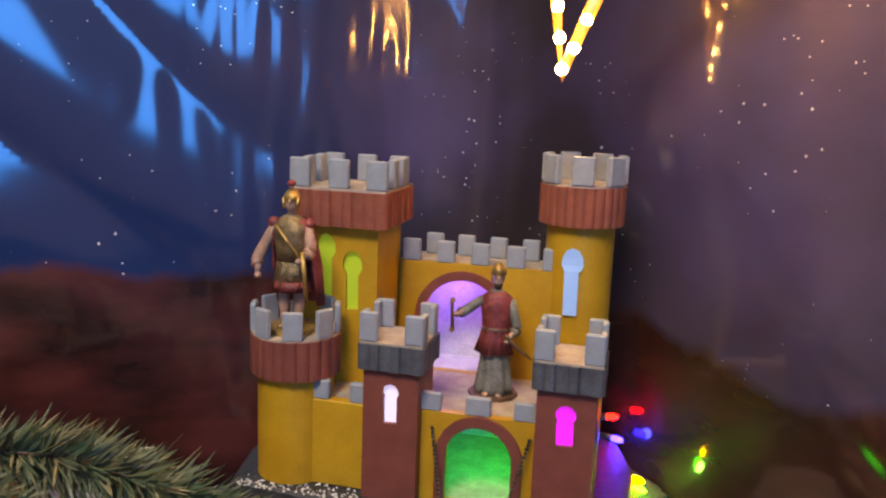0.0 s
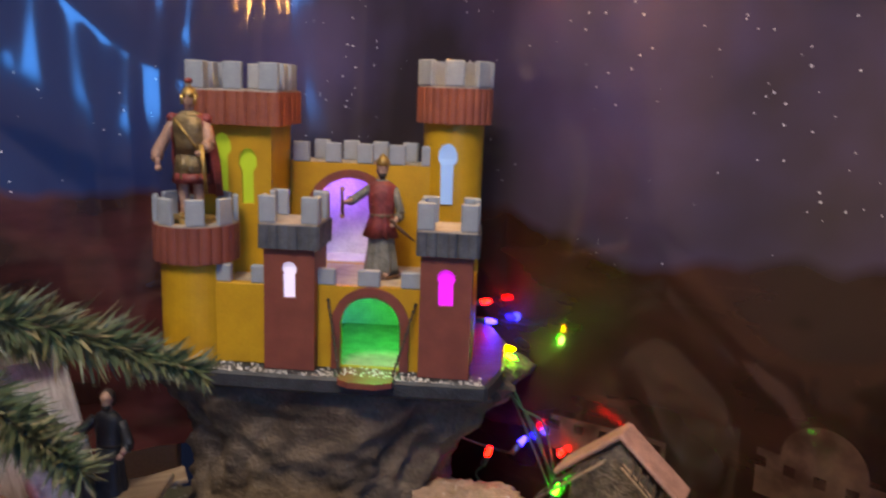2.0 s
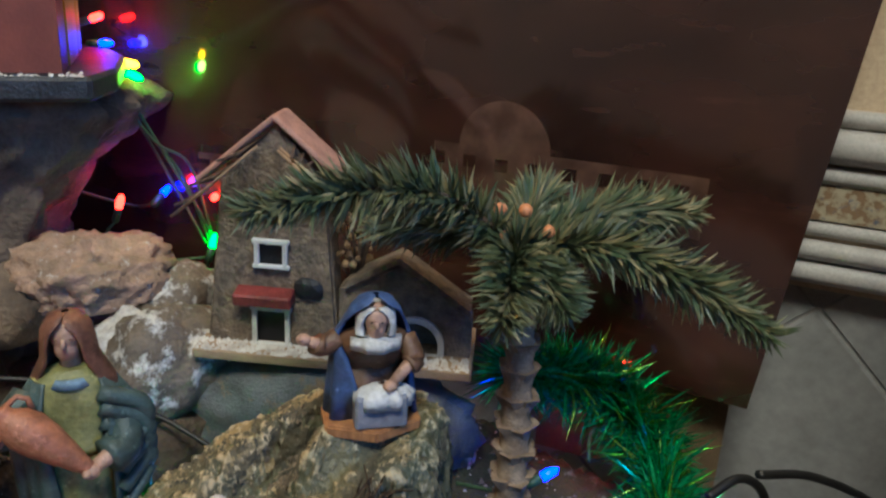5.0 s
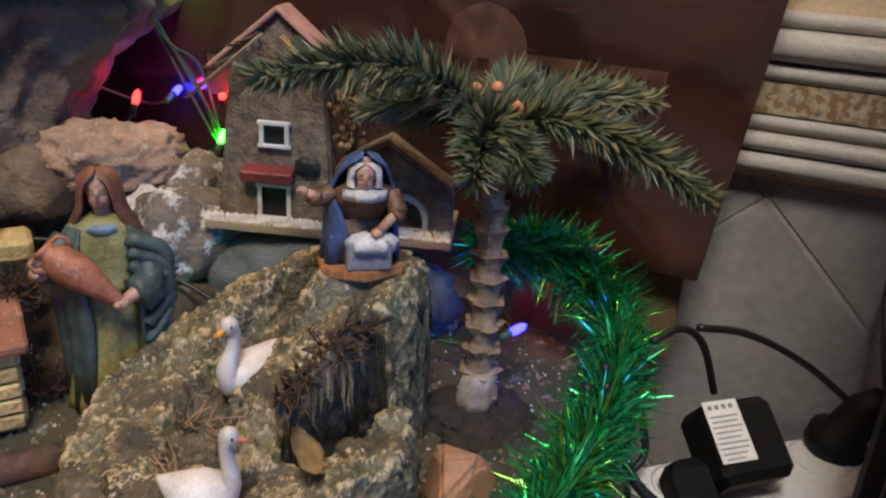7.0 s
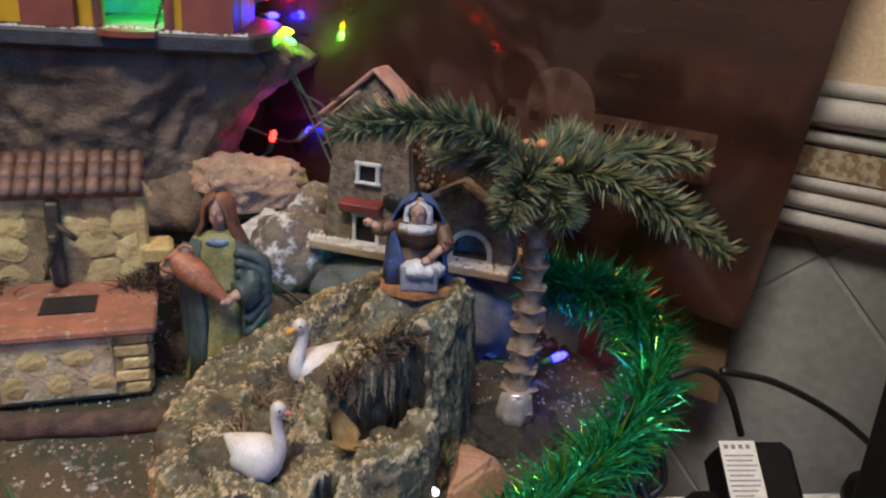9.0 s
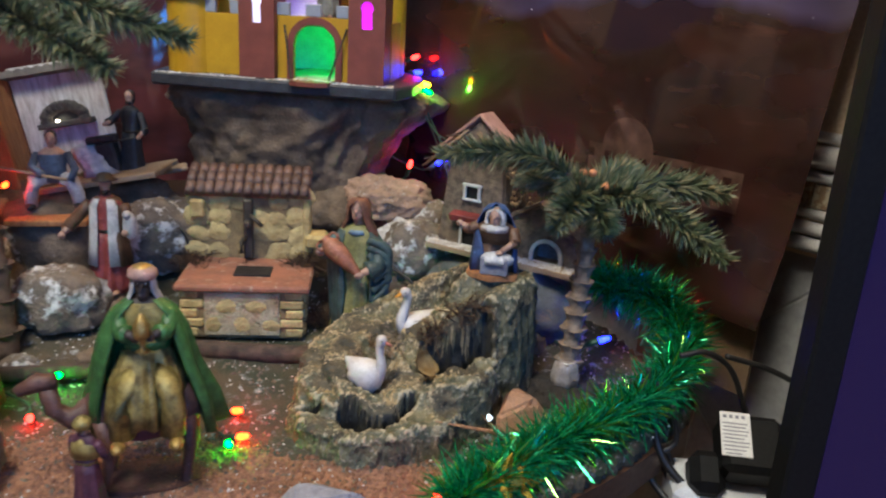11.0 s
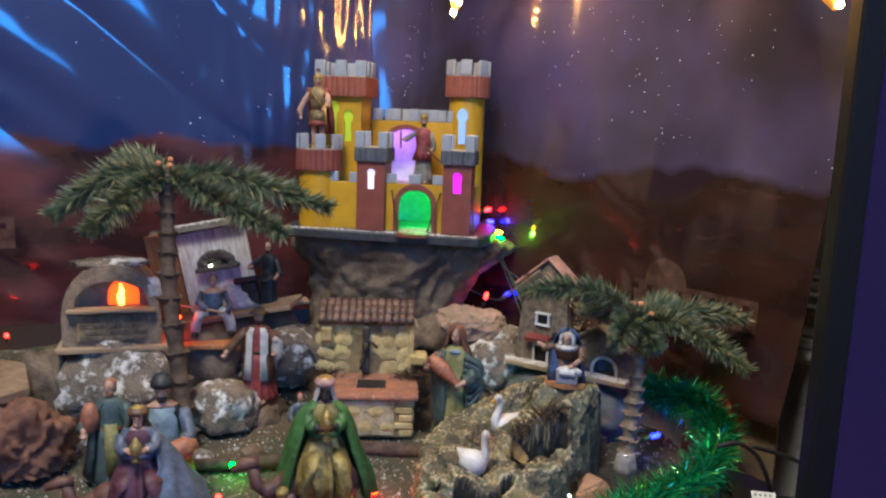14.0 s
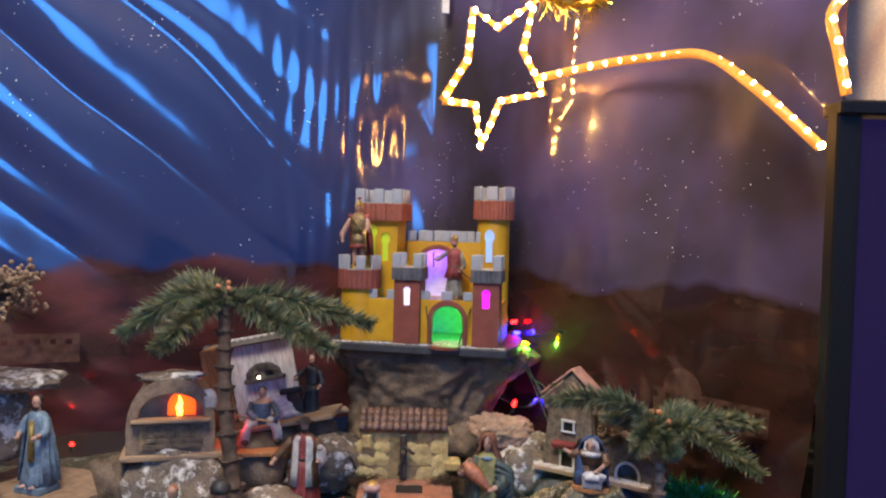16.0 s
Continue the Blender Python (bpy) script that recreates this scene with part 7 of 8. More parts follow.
for j in range(4):
    for k in range(5):
        part("brick", boxed((-0.028 + k * 0.0142 + 0.004 * (j % 2), -0.0245, 0.0105 + j * 0.0076), (0.0128, 0.003, 0.0062), 0.0006), ADOBE, oven)
bm = rock((0.010, 0.006, 0.014), 71, 0.3, 3)
part("snow_patch", bm, SNOW, oven).location = (0.046, -0.016, 0.066)
bm = rock((0.040, 0.020, 0.006), 72, 0.4, 4)
part("snow_patch", bm, SNOWROCK, oven, "snow on the dome").location = (0.0, 0.005, 0.094)

# ---- forge shed ----
SM = pose(-0.236, 0.500, 0.129, 0, -12, -8)
shed = thing("forge_shed", SM, "leaning wooden forge shed with a ribbed grey roof", "shed")
part("back_board", boxed((0.010, 0.040, 0.060), (0.098, 0.005, 0.120), 0.001), mat("whitewashed_board", (0.62, 0.60, 0.58), (0.36, 0.32, 0.29), 0.7, scale=35, fine=300, bump=0.5, stretch=(6, 6, 1)), shed, "greyish whitewashed board wall")
part("side_board", boxed((-0.048, 0.010, 0.058), (0.014, 0.060, 0.116), 0.001), ORANGEWOOD, shed, "orange brown bark board")
part("side_board", boxed((-0.034, -0.022, 0.058), (0.018, 0.004, 0.116), 0.001), ORANGEWOOD, shed, "orange brown bark board")
part("floor_board", boxed((0.030, 0.006, -0.003), (0.175, 0.070, 0.006), 0.001), PALEWOOD, shed, "pale floor board")
bm = bmesh.new()
out = []
for k in range(61):
    out.append((-0.066 + 0.126 * k / 60, 0.004 + 0.0022 * abs(math.sin(k * math.pi / 5))))
prism(bm, out + [(0.060, -0.002), (-0.066, -0.002)], -0.046, -0.024, pose(0, 0, 0.119, 90 - 14, 0, 0) @ pose(0, 0, 0))
part("roof", bm, mat("grey_ribbed_roof", (0.16, 0.145, 0.135), (0.09, 0.08, 0.075), 0.75, scale=90, bump=0.6), shed, "ribbed grey roof")
hearth = part("forge_hearth", boxed((0.014, 0.030, 0.056), (0.060, 0.012, 0.006), 0.001), mat("dark_hearth", (0.07, 0.062, 0.055), (0.035, 0.03, 0.028), 0.8, bump=0.6), shed, "dark stone hearth arch")
for k in range(11):
    a = math.pi * k / 10
    o = part("hearth_stone", rock((0.0062, 0.006, 0.0058), 90 + k, 0.3, 2), hearth.data.materials[0], hearth)
    o.location = (0.014 + 0.021 * math.cos(a), 0.030, 0.060 + 0.015 * math.sin(a))
part("hearth_hole", boxed((0.014, 0.0352, 0.064), (0.036, 0.003, 0.016)), DARK, shed)
bm = bmesh.new()
ball(bm, (0.006, 0.028, 0.0595), 0.0022, 0, 8, 6)
part("hearth_bulb", bm, glow("warm_white_bulb", (1.0, 0.85, 0.6), 14.0), shed, "small warm white bulb")
bm = bmesh.new()
box(bm, (0.058, 0.012, 0.016), (0.020, 0.016, 0.032), 0.002)
box(bm, (0.056, 0.010, 0.036), (0.034, 0.010, 0.008), 0.002)
solid("anvil", bm, mat("dark_iron", (0.05, 0.05, 0.055), (0.03, 0.03, 0.03), 0.5, metal=0.5), SM, "small dark anvil on a block in the forge", "anvil")
bm = bmesh.new()
loft(bm, [(0, 0.017, 0.007, 0.004, 0, 0), (0.014, 0.012, 0.006, -0.002, 0.002, 0), (0.030, 0.016, 0.005, -0.006, 0.006, 0), (0.050, 0.013, 0.004, -0.012, 0.012, 0), (0.056, 0.004, 0.002, -0.014, 0.014, 0)], 26, 7, 0.22)
solid("white_cloth", bm, WHITEFIG, SM @ pose(0.046, 0.000, 0.0005) @ Matrix.Diagonal((1.0, 1.0, 0.6, 1)), "crumpled white cloth on the forge floor", "cloth")
bm = bmesh.new()
box(bm, (0, 0, 0), (0.100, 0.024, 0.0045), 0.001)
solid("plank", bm, PALEWOOD, pose(-0.158, 0.532, 0.133, 0, -9, 14), "grey weathered plank leaning by the forge", "plank")
bm = bmesh.new()
box(bm, (0, 0, 0), (0.075, 0.030, 0.006), 0.001)
solid("plank", bm, ORANGEWOOD, pose(-0.222, 0.432, 0.108, 0, 0, 4), "orange brown board under the baker", "plank")


# ---- palms ----
def frond(ctrl, seed, count=90, length=0.0185, ring=14, droop=0.25):
    """A stalk with soft plastic needles round it."""
    r = random.Random(seed)
    pts = curve_pts(ctrl, count)
    vs, fs, mi = [], [], []

    def blade(p, q, w, k):
        d = (q - p).normalized()
        s = d.cross(Vector((r.gauss(0, 1), r.gauss(0, 1), r.gauss(0, 1)))).normalized() * w
        m = (p + q) / 2 + Vector((0, 0, -0.0008))
        t = len(vs)
        vs.extend([p - s * 0.6, p + s * 0.6, m + s, q, m - s])
        fs.append((t, t + 1, t + 2, t + 3, t + 4))
        mi.append(k)

    for i, p in enumerate(pts):
        d = (pts[min(i + 1, count)] - pts[max(i - 1, 0)]).normalized()
        a = d.cross(Vector((0, 0, 1))).normalized()
        b = a.cross(d)
        f = i / count
        for k in range(ring):
            g = r.uniform(0, 2 * math.pi)
            o = (a * math.cos(g) + b * math.sin(g)) * r.uniform(0.6, 1.0) + d * r.uniform(0.25, 0.95)
            o.z -= droop * r.random()
            ln = length * r.uniform(0.5, 1.15) * (0.75 + 0.5 * math.sin(math.pi * min(f * 1.1, 1)))
            blade(p, p + o.normalized() * ln, r.uniform(0.0008, 0.0012), 1 if r.random() < 0.15 else 0)
    me = bpy.data.meshes.new("frond")
    me.from_pydata(vs, [], fs)
    me.materials.append(NEEDLE)
    me.materials.append(NEEDLETAN)
    me.polygons.foreach_set("material_index", mi)
    return me, pts


def palm(name, at, trunk_pts, radii, crown, fronds, bark, label, nuts, seed, needle=0.0185):
    t = thing(name, Matrix.Translation(at), label, "palm tree")
    o = Vector(at)
    pts = curve_pts([Vector(p) - o for p in trunk_pts], 60)
    rs = []
    for i in range(61):
        f = i / 60
        base = radii[0] + (radii[1] - radii[0]) * f
        rs.append(base * (0.84 + 0.24 * ((i % 5) / 4) + 0.06 * noise.noise(Vector((i * 0.7, seed, 0)))))
    bm = bmesh.new()
    tube(bm, pts, rs, 14)
    r = random.Random(seed)
    for i in range(4, 60, 5):
        n = 5
        for k in range(n):
            g = 2 * math.pi * (k + 0.5 * (i // 5 % 2) + r.uniform(-0.12, 0.12)) / n
            d = Vector((math.cos(g), math.sin(g), 0.0))
            side = Vector((-d.y, d.x, 0)) * rs[i] * 0.62
            lo, hi = pts[i] + Vector((0, 0, -rs[i] * 0.9)), pts[i] + Vector((0, 0, rs[i] * r.uniform(0.10, 0.30)))
            q = [lo + d * rs[i] * 0.72 - side * 0.5, lo + d * rs[i] * 0.72 + side * 0.5, hi + d * rs[i] * 1.05 + side, hi + d * rs[i] * r.uniform(1.30, 1.55), hi + d * rs[i] * 1.05 - side]
            vo = [bm.verts.new(p) for p in q]
            vi = [bm.verts.new(p - d * rs[i] * 0.45 - Vector((0, 0, 0.0004))) for p in q]
            bm.faces.new(vo)
            bm.faces.new(vi[::-1])
            for j in range(5):
                bm.faces.new((vo[j], vi[j], vi[(j + 1) % 5], vo[(j + 1) % 5]))
    part("trunk", bm, bark, t)
    for k, ctrl in enumerate(fronds):
        me, ps = frond([Vector(p) - o for p in ctrl], seed * 10 + k, length=needle)
        f = new("frond", me)
        f.parent = t
        bm = bmesh.new()
        tube(bm, ps[::4], [0.0018 * (1 - 0.6 * i / len(ps[::4])) for i in range(len(ps[::4]))], 5)
        part("stalk", bm, DARKBARK, f)
    for k, p in enumerate(nuts):
        bm = bmesh.new()
        ball(bm, Vector(p) - o, 0.0034, 0, 12, 9)
        part("nut", bm, NUT, t, "small round orange nut")
    return t


C1 = Vector((0.270, 0.275, 0.186))


def arc(c, tip, rise, side=(0, 0, 0)):
    c, tip = Vector(c), Vector(tip)
    return [c, c.lerp(tip, 0.33) + Vector((0, 0, rise)), c.lerp(tip, 0.68) + Vector((0, 0, rise * 0.75)) + Vector(side), tip]


palm("palm_tree", (0.257, 0.250, 0.018), [(0.257, 0.250, 0.018), (0.262, 0.256, 0.075), (0.267, 0.264, 0.13), (0.270, 0.272, 0.186)], (0.0088, 0.0070), C1,
     [arc(C1, (0.145, 0.300, 0.212), 0.020), arc(C1, (0.385, 0.272, 0.192), 0.010), arc(C1, (0.352, 0.190, 0.160), 0.016), arc(C1, (0.232, 0.235, 0.172), 0.010), arc(C1, (0.225, 0.335, 0.185), 0.008), arc(C1, (0.325, 0.325, 0.196), 0.008), arc(C1, (0.276, 0.246, 0.164), 0.002)],
     BARK, "toy palm tree with pale ringed trunk and green needle fronds", [C1 + Vector(p) for p in ((0.008, -0.010, 0.010), (-0.014, -0.006, 0.009), (-0.006, 0.010, 0.017), (-0.002, -0.004, 0.020))], 3)
bm = bmesh.new()
loft(bm, [(0, 0.012, 0.011, 0, 0, 0), (0.010, 0.0125, 0.0115, 0, 0, 0), (0.020, 0.0105, 0.010, 0, 0, 0), (0.026, 0.009, 0.009, 0.001, 0, 0)], 24, 7, 0.07)
solid("clear_wrap", bm, mat("clear_plastic_wrap", (0.42, 0.36, 0.31), (0.30, 0.25, 0.21), 0.12, scale=120, bump=0.5, coat=1.0), pose(0.257, 0.250, 0.020), "shiny clear plastic wrapped round the palm's foot", "wrapping")
stone(pose(0.256, 0.252, 0.012), (0.034, 0.028, 0.012), 24, mat("dark_soil", (0.045, 0.034, 0.026), (0.02, 0.016, 0.012), 0.9, scale=150, bump=1.0), "dark soil mound at the palm's foot", name="soil_mound")
C2 = Vector((-0.258, 0.385, 0.322))
palm("palm_tree", (-0.224, 0.310, 0.018), [(-0.224, 0.310, 0.018), (-0.236, 0.335, 0.10), (-0.250, 0.355, 0.19), (-0.256, 0.374, 0.26), (-0.258, 0.385, 0.322)], (0.0115, 0.0078), C2,
     [arc(C2, (-0.074, 0.376, 0.290), 0.012), arc(C2, (-0.378, 0.365, 0.276), 0.018), arc(C2, (-0.118, 0.292, 0.272), 0.002), arc(C2, (-0.318, 0.300, 0.268), 0.006), arc(C2, (-0.170, 0.450, 0.285), 0.004), arc(C2, (-0.335, 0.440, 0.325), 0.010)],
     DARKBARK, "toy palm tree with dark ringed trunk and green needle fronds", [C2 + Vector(p) for p in ((0.006, -0.010, 0.010), (-0.008, -0.006, 0.012), (0.002, 0.008, 0.016))], 5, 0.024)
bm = bmesh.new()
r = random.Random(77)
for k in range(70):
    d = Vector((r.gauss(0, 1), r.gauss(0, 1), r.gauss(0.3, 0.8))).normalized()
    q = d * r.uniform(0.02, 0.055)
    tube(bm, [(0, 0, -0.02), q * 0.6 + Vector((0, 0, 0.002)), q], [0.0010, 0.0008, 0.0004], 4)
    for j in range(7):
        ball(bm, q + Vector((r.gauss(0, 0.005), r.gauss(0, 0.005), r.gauss(0, 0.005))), r.uniform(0.0015, 0.0034), 1, 5, 4)
tube(bm, [(0.0, 0.0, -0.10), (0.003, 0, -0.05), (0, 0, -0.015)], [0.005, 0.004, 0.003], 8)
solid("dried_shrub", bm, [DARKBARK, mat("dry_heads", (0.30, 0.21, 0.13), (0.18, 0.12, 0.075), 0.85)], pose(-0.492, 0.275, 0.330), "dried brown shrub with many small seed heads", "plant")

# ---- tinsel garland ----
def tinsel(ctrl, count, radius, seed, width=0.0007):
    r = random.Random(seed)
    pts = curve_pts(ctrl, 120)
    vs, fs = [], []
    for k in range(count):
        i = r.randrange(120)
        p = pts[i].lerp(pts[i + 1], r.random())
        d = Vector((r.gauss(0, 1), r.gauss(0, 1), r.gauss(0.15, 1))).normalized()
        q = p + d * radius * r.choice((r.uniform(0.5, 0.9), r.uniform(0.7, 1.35)))
        s = d.cross(Vector((r.gauss(0, 1), r.gauss(0, 1), r.gauss(0, 1)))).normalized() * width
        t = len(vs)
        vs.extend([p - s, p + s, (p + q) / 2 + s + Vector((0, 0, 0.0012)), q, (p + q) / 2 - s + Vector((0, 0, 0.0012))])
        fs.append((t, t + 1, t + 2, t + 3, t + 4))
    me = bpy.data.meshes.new("tinsel")
    me.from_pydata(vs, [], fs)
    me.polygons.foreach_set("material_index", [1 if r.random() < 0.24 else 0 for f in fs])
    return me


GARLAND = [(0.0, 0.115, 0.092), (0.045, 0.095, 0.085), (0.062, 0.055, 0.060), (0.030, 0.012, 0.040), (-0.025, -0.025, 0.030), (-0.080, -0.055, 0.026), (-0.130, -0.090, 0.022), (-0.165, -0.115, 0.018)]
garland = thing("tinsel_garland", pose(0.3, 0.2, 0), "shiny dark green tinsel garland round the display's edge", "garland")
me = tinsel(GARLAND, 7600, 0.031, 6, 0.0010)
me.materials.append(TINSEL)
# lime share of the strands: yellow-green glints put in as colour
me.materials.append(mat("lime_glint_tinsel", (0.30, 0.55, 0.10), (0.15, 0.42, 0.08), 0.2, metal=0.85, bump=0.0))
o = new("tinsel", me)
o.parent = garland
o["kind"] = "stuff"
bm = bmesh.new()
tube(bm, curve_pts(GARLAND, 40), 0.001, 5)
part("core_wire", bm, GREENCABLE, garland)
for k, p in enumerate(((0.172, 0.098, 0.030), (0.186, 0.105, 0.024))):
    bm = bmesh.new()
    for j in range(5):
        a = 2 * math.pi * j / 5 + k
        t0 = [bm.verts.new(v) for v in ((0, 0, 0.003), (0.010 * math.cos(a - 0.5), 0.010 * math.sin(a - 0.5), 0.002), (0.019 * math.cos(a), 0.019 * math.sin(a), 0.007), (0.010 * math.cos(a + 0.5), 0.010 * math.sin(a + 0.5), 0.002))]
        bm.faces.new(t0)
    bmesh.ops.solidify(bm, geom=list(bm.faces), thickness=0.0006)
    solid("foil_flower", bm, GOLDTINSEL, pose(*p, 40, 10, 30 * k), "crumpled gold foil flower in the tinsel", "ornament")

# ---- rope light star with its tail ----
BULB = glow("rope_bulb_glow", (1.0, 0.50, 0.12), 270.0)
ROPE = mat("clear_amber_rope", (0.75, 0.34, 0.07), (0.62, 0.25, 0.04), 0.25, scale=120, bump=0.1, coat=0.6)
nt = ROPE.node_tree
nt.nodes["Principled BSDF"].inputs["Emission Color"].default_value = (1.0, 0.36, 0.05, 1)
nt.nodes["Principled BSDF"].inputs["Emission Strength"].default_value = 0.40
STAR = [(0.019, 0.598), (0.055, 0.659), (0.061, 0.731), (0.098, 0.706), (0.150, 0.745), (0.135, 0.675), (0.168, 0.614), (0.104, 0.600), (0.076, 0.531), (0.068, 0.594)]


def rope(name, pts, gap, label, closed=False):
    t = thing(name, Matrix.Translation(pts[0]), label, "rope light")
    o = Vector(pts[0])
    P = [Vector(p) - o for p in pts]
    if closed:
        P.append(P[0])
    bm = bmesh.new()
    tube(bm, P, 0.0060, 10)
    part("rope", bm, ROPE, t, "amber clear plastic rope")
    me = None
    left = gap / 2
    for a, b in zip(P, P[1:]):
        ln = (b - a).length
        s = left
        while s < ln:
            if me is None:
                bm = bmesh.new()
                ball(bm, (0, 0, 0), 0.0038, 0, 10, 8)
                ob = part("bulb", bm, BULB, t, "small glowing warm bulb")
                me = ob.data
            else:
                ob = new("bulb", me)
                ob.parent = t
            ob.location = a.lerp(b, s / ln) + Vector((0, -0.0040, 0))
            s += gap
        left = s - ln
    return t


rope("rope_light_star", [(x, 0.53, z) for x, z in STAR], 0.0195, "glowing amber rope light bent into a star", True)
rope("rope_light_tail", curve_pts([(0.153, 0.51, 0.631), (0.231, 0.46, 0.644), (0.283, 0.40, 0.644), (0.328, 0.33, 0.635), (0.354, 0.25, 0.586), (0.393, 0.17, 0.511)], 40), 0.0230, "glowing amber rope light running from the star")
rope("rope_light_end", curve_pts([(0.431, 0.19, 0.568), (0.420, 0.19, 0.614), (0.411, 0.19, 0.652), (0.432, 0.19, 0.680), (0.47, 0.20, 0.70)], 20), 0.0230, "glowing amber rope light hanging beside the screen")
me = tinsel([(-0.05, 0, 0.01), (0.0, 0, 0), (0.05, 0, 0.012)], 420, 0.035, 16, 0.0006)
me.materials.append(GOLDTINSEL)
me.materials.append(GOLDTINSEL)
tagged(new("gold_tinsel", me), "thin gold tinsel hanging beside the star", "tinsel", kind="stuff").matrix_world = pose(0.200, 0.50, 0.735)
part_tape = boxed((0, 0, 0), (0.012, 0.002, 0.075))
solid("tape_strip", part_tape, WHITEPAINT, pose(0.032, 0.735, 0.815), "grey tape strip fixing the backdrop", "tape")

# ---- coloured string lights ----
def bulb_color(name, c, s=55.0):
    return glow(name, c, s)


COL = {"red": bulb_color("red_bulb", (1.0, 0.004, 0.003)), "green": bulb_color("green_bulb", (0.002, 1.0, 0.010)), "blue": bulb_color("blue_bulb", (0.004, 0.004, 1.0), 75.0), "yellow": bulb_color("yellow_bulb", (1.0, 0.45, 0.003)), "orange": bulb_color("orange_bulb", (1.0, 0.012, 0.001)), "white": bulb_color("white_bulb", (0.75, 0.9, 1.0), 2.0)}


def string_light(color, at, direction, wire, label):
    """One bulb of the string with its socket and its wire."""
    t = thing("string_light", Matrix.Translation(at), label, "string light", "string lights")
    d = Vector(direction).normalized()
    bm = bmesh.new()
    tube(bm, [Vector((0, 0, 0)), d * 0.004, d * 0.0085, d * 0.0105], [0.0025, 0.0028, 0.0022, 0.0005], 10)
    part("bulb", bm, COL[color], t)
    bm = bmesh.new()
    tube(bm, [-d * 0.011, Vector((0, 0, 0))], 0.0026, 9)
    part("socket", bm, GREENCABLE if color != "yellow" else WHITEPLASTIC, t)
    if wire:
        bm = bmesh.new()
        tube(bm, curve_pts([-d * 0.011] + [Vector(p) - Vector(at) for p in wire], 24), 0.0011, 6)
        part("wire", bm, GREENCABLE, t, "thin green wire")
    return t


string_light("yellow", (0.148, 0.545, 0.243), (0.9, -0.3, -0.1), [(0.125, 0.55, 0.243), (0.11, 0.56, 0.25)], "glowing yellow bulb beside the castle")
string_light("green", (0.151, 0.548, 0.236), (0.9, -0.3, -0.35), [(0.130, 0.552, 0.238), (0.150, 0.555, 0.222), (0.172, 0.545, 0.180), (0.188, 0.532, 0.145), (0.196, 0.530, 0.125)], "glowing green bulb with wires beside the castle")
string_light("red", (0.138, 0.541, 0.148), (0.2, -0.3, 0.9), [(0.130, 0.542, 0.128), (0.150, 0.530, 0.112), (0.190, 0.525, 0.110)], "glowing red bulb in the hollow under the castle")
string_light("green", (0.196, 0.528, 0.116), (0.3, 0.0, 1.0), [(0.190, 0.530, 0.100), (0.17, 0.53, 0.095)], "glowing green bulb behind the house")
# next two bulbs are added where the foil mirrors lights at the castle's back
string_light("blue", (0.146, 0.600, 0.250), (0.6, -0.7, 0.1), [(0.135, 0.60, 0.245)], "blue bulb added in place of a reflection behind the castle")
string_light("red", (0.142, 0.605, 0.266), (0.6, -0.7, 0.3), [(0.132, 0.605, 0.255)], "red bulb added in place of a reflection behind the castle")
string_light("blue", (0.170, 0.555, 0.150), (0.5, 0.4, 0.3), [(0.150, 0.565, 0.142), (0.11, 0.56, 0.16)], "glowing blue bulb in the hollow")
string_light("orange", (-0.262, 0.435, 0.140), (0.4, -0.5, 0.3), [(-0.27, 0.45, 0.128)], "glowing orange bulb beside the oven")
string_light("red", (-0.171, 0.211, 0.016), (0.3, -0.8, 0.2), [(-0.18, 0.23, 0.018), (-0.21, 0.25, 0.020)], "glowing red bulb on the ground")
string_light("green", (-0.166, 0.262, 0.026), (0.3, -0.8, 0.3), [(-0.17, 0.275, 0.025), (-0.20, 0.28, 0.022)], "glowing green bulb on the ground")
string_light("orange", (-0.020, 0.215, 0.018), (0.6, -0.5, 0.3), [(-0.035, 0.23, 0.018), (-0.05, 0.26, 0.02)], "glowing orange bulb beside the pond")
string_light("orange", (-0.012, 0.178, 0.017), (0.7, -0.4, 0.3), [(-0.03, 0.19, 0.016), (-0.05, 0.22, 0.018)], "glowing orange bulb beside the pond")
string_light("green", (-0.018, 0.168, 0.018), (0.2, -0.8, 0.3), None, "glowing green bulb on the cork granules")
string_light("white", (0.178, 0.191, 0.024), (0.1, -0.8, 0.4), [(0.185, 0.205, 0.02), (0.205, 0.225, 0.018)], "glowing white bulb before the pond")
string_light("red", (0.128, 0.100, 0.016), (0.1, -0.8, 0.5), [(0.135, 0.115, 0.016), (0.15, 0.14, 0.016)], "glowing red bulb at the display's edge")
string_light("blue", (0.288, 0.262, 0.058), (0.9, -0.2, 0.4), [(0.275, 0.275, 0.045), (0.26, 0.30, 0.04)], "glowing blue bulb behind the palm")
string_light("blue", (0.122, 0.330, 0.040), (0.6, -0.5, 0.3), [(0.115, 0.345, 0.036), (0.10, 0.37, 0.035)], "glowing blue bulb behind the pond")
string_light("green", (0.104, 0.338, 0.046), (0.2, -0.8, 0.4), [(0.11, 0.35, 0.042), (0.12, 0.37, 0.04)], "glowing green bulb behind the pond")
string_light("red", (0.352, 0.285, 0.070), (0.2, 0.8, 0.2), [(0.34, 0.28, 0.06), (0.33, 0.27, 0.05)], "glowing red bulb in the tinsel before the foil")
string_light("red", (-0.480, 0.470, 0.105), (0.3, -0.8, 0.3), [(-0.49, 0.49, 0.09)], "glowing red bulb before the backdrop")
# added bulb: stands just before the foil in place of a red reflection
string_light("red", (0.203, 0.538, 0.150), (-0.4, -0.8, 0.1), [(0.21, 0.535, 0.13), (0.20, 0.53, 0.11)], "red bulb added in place of a reflection in the foil behind the house")
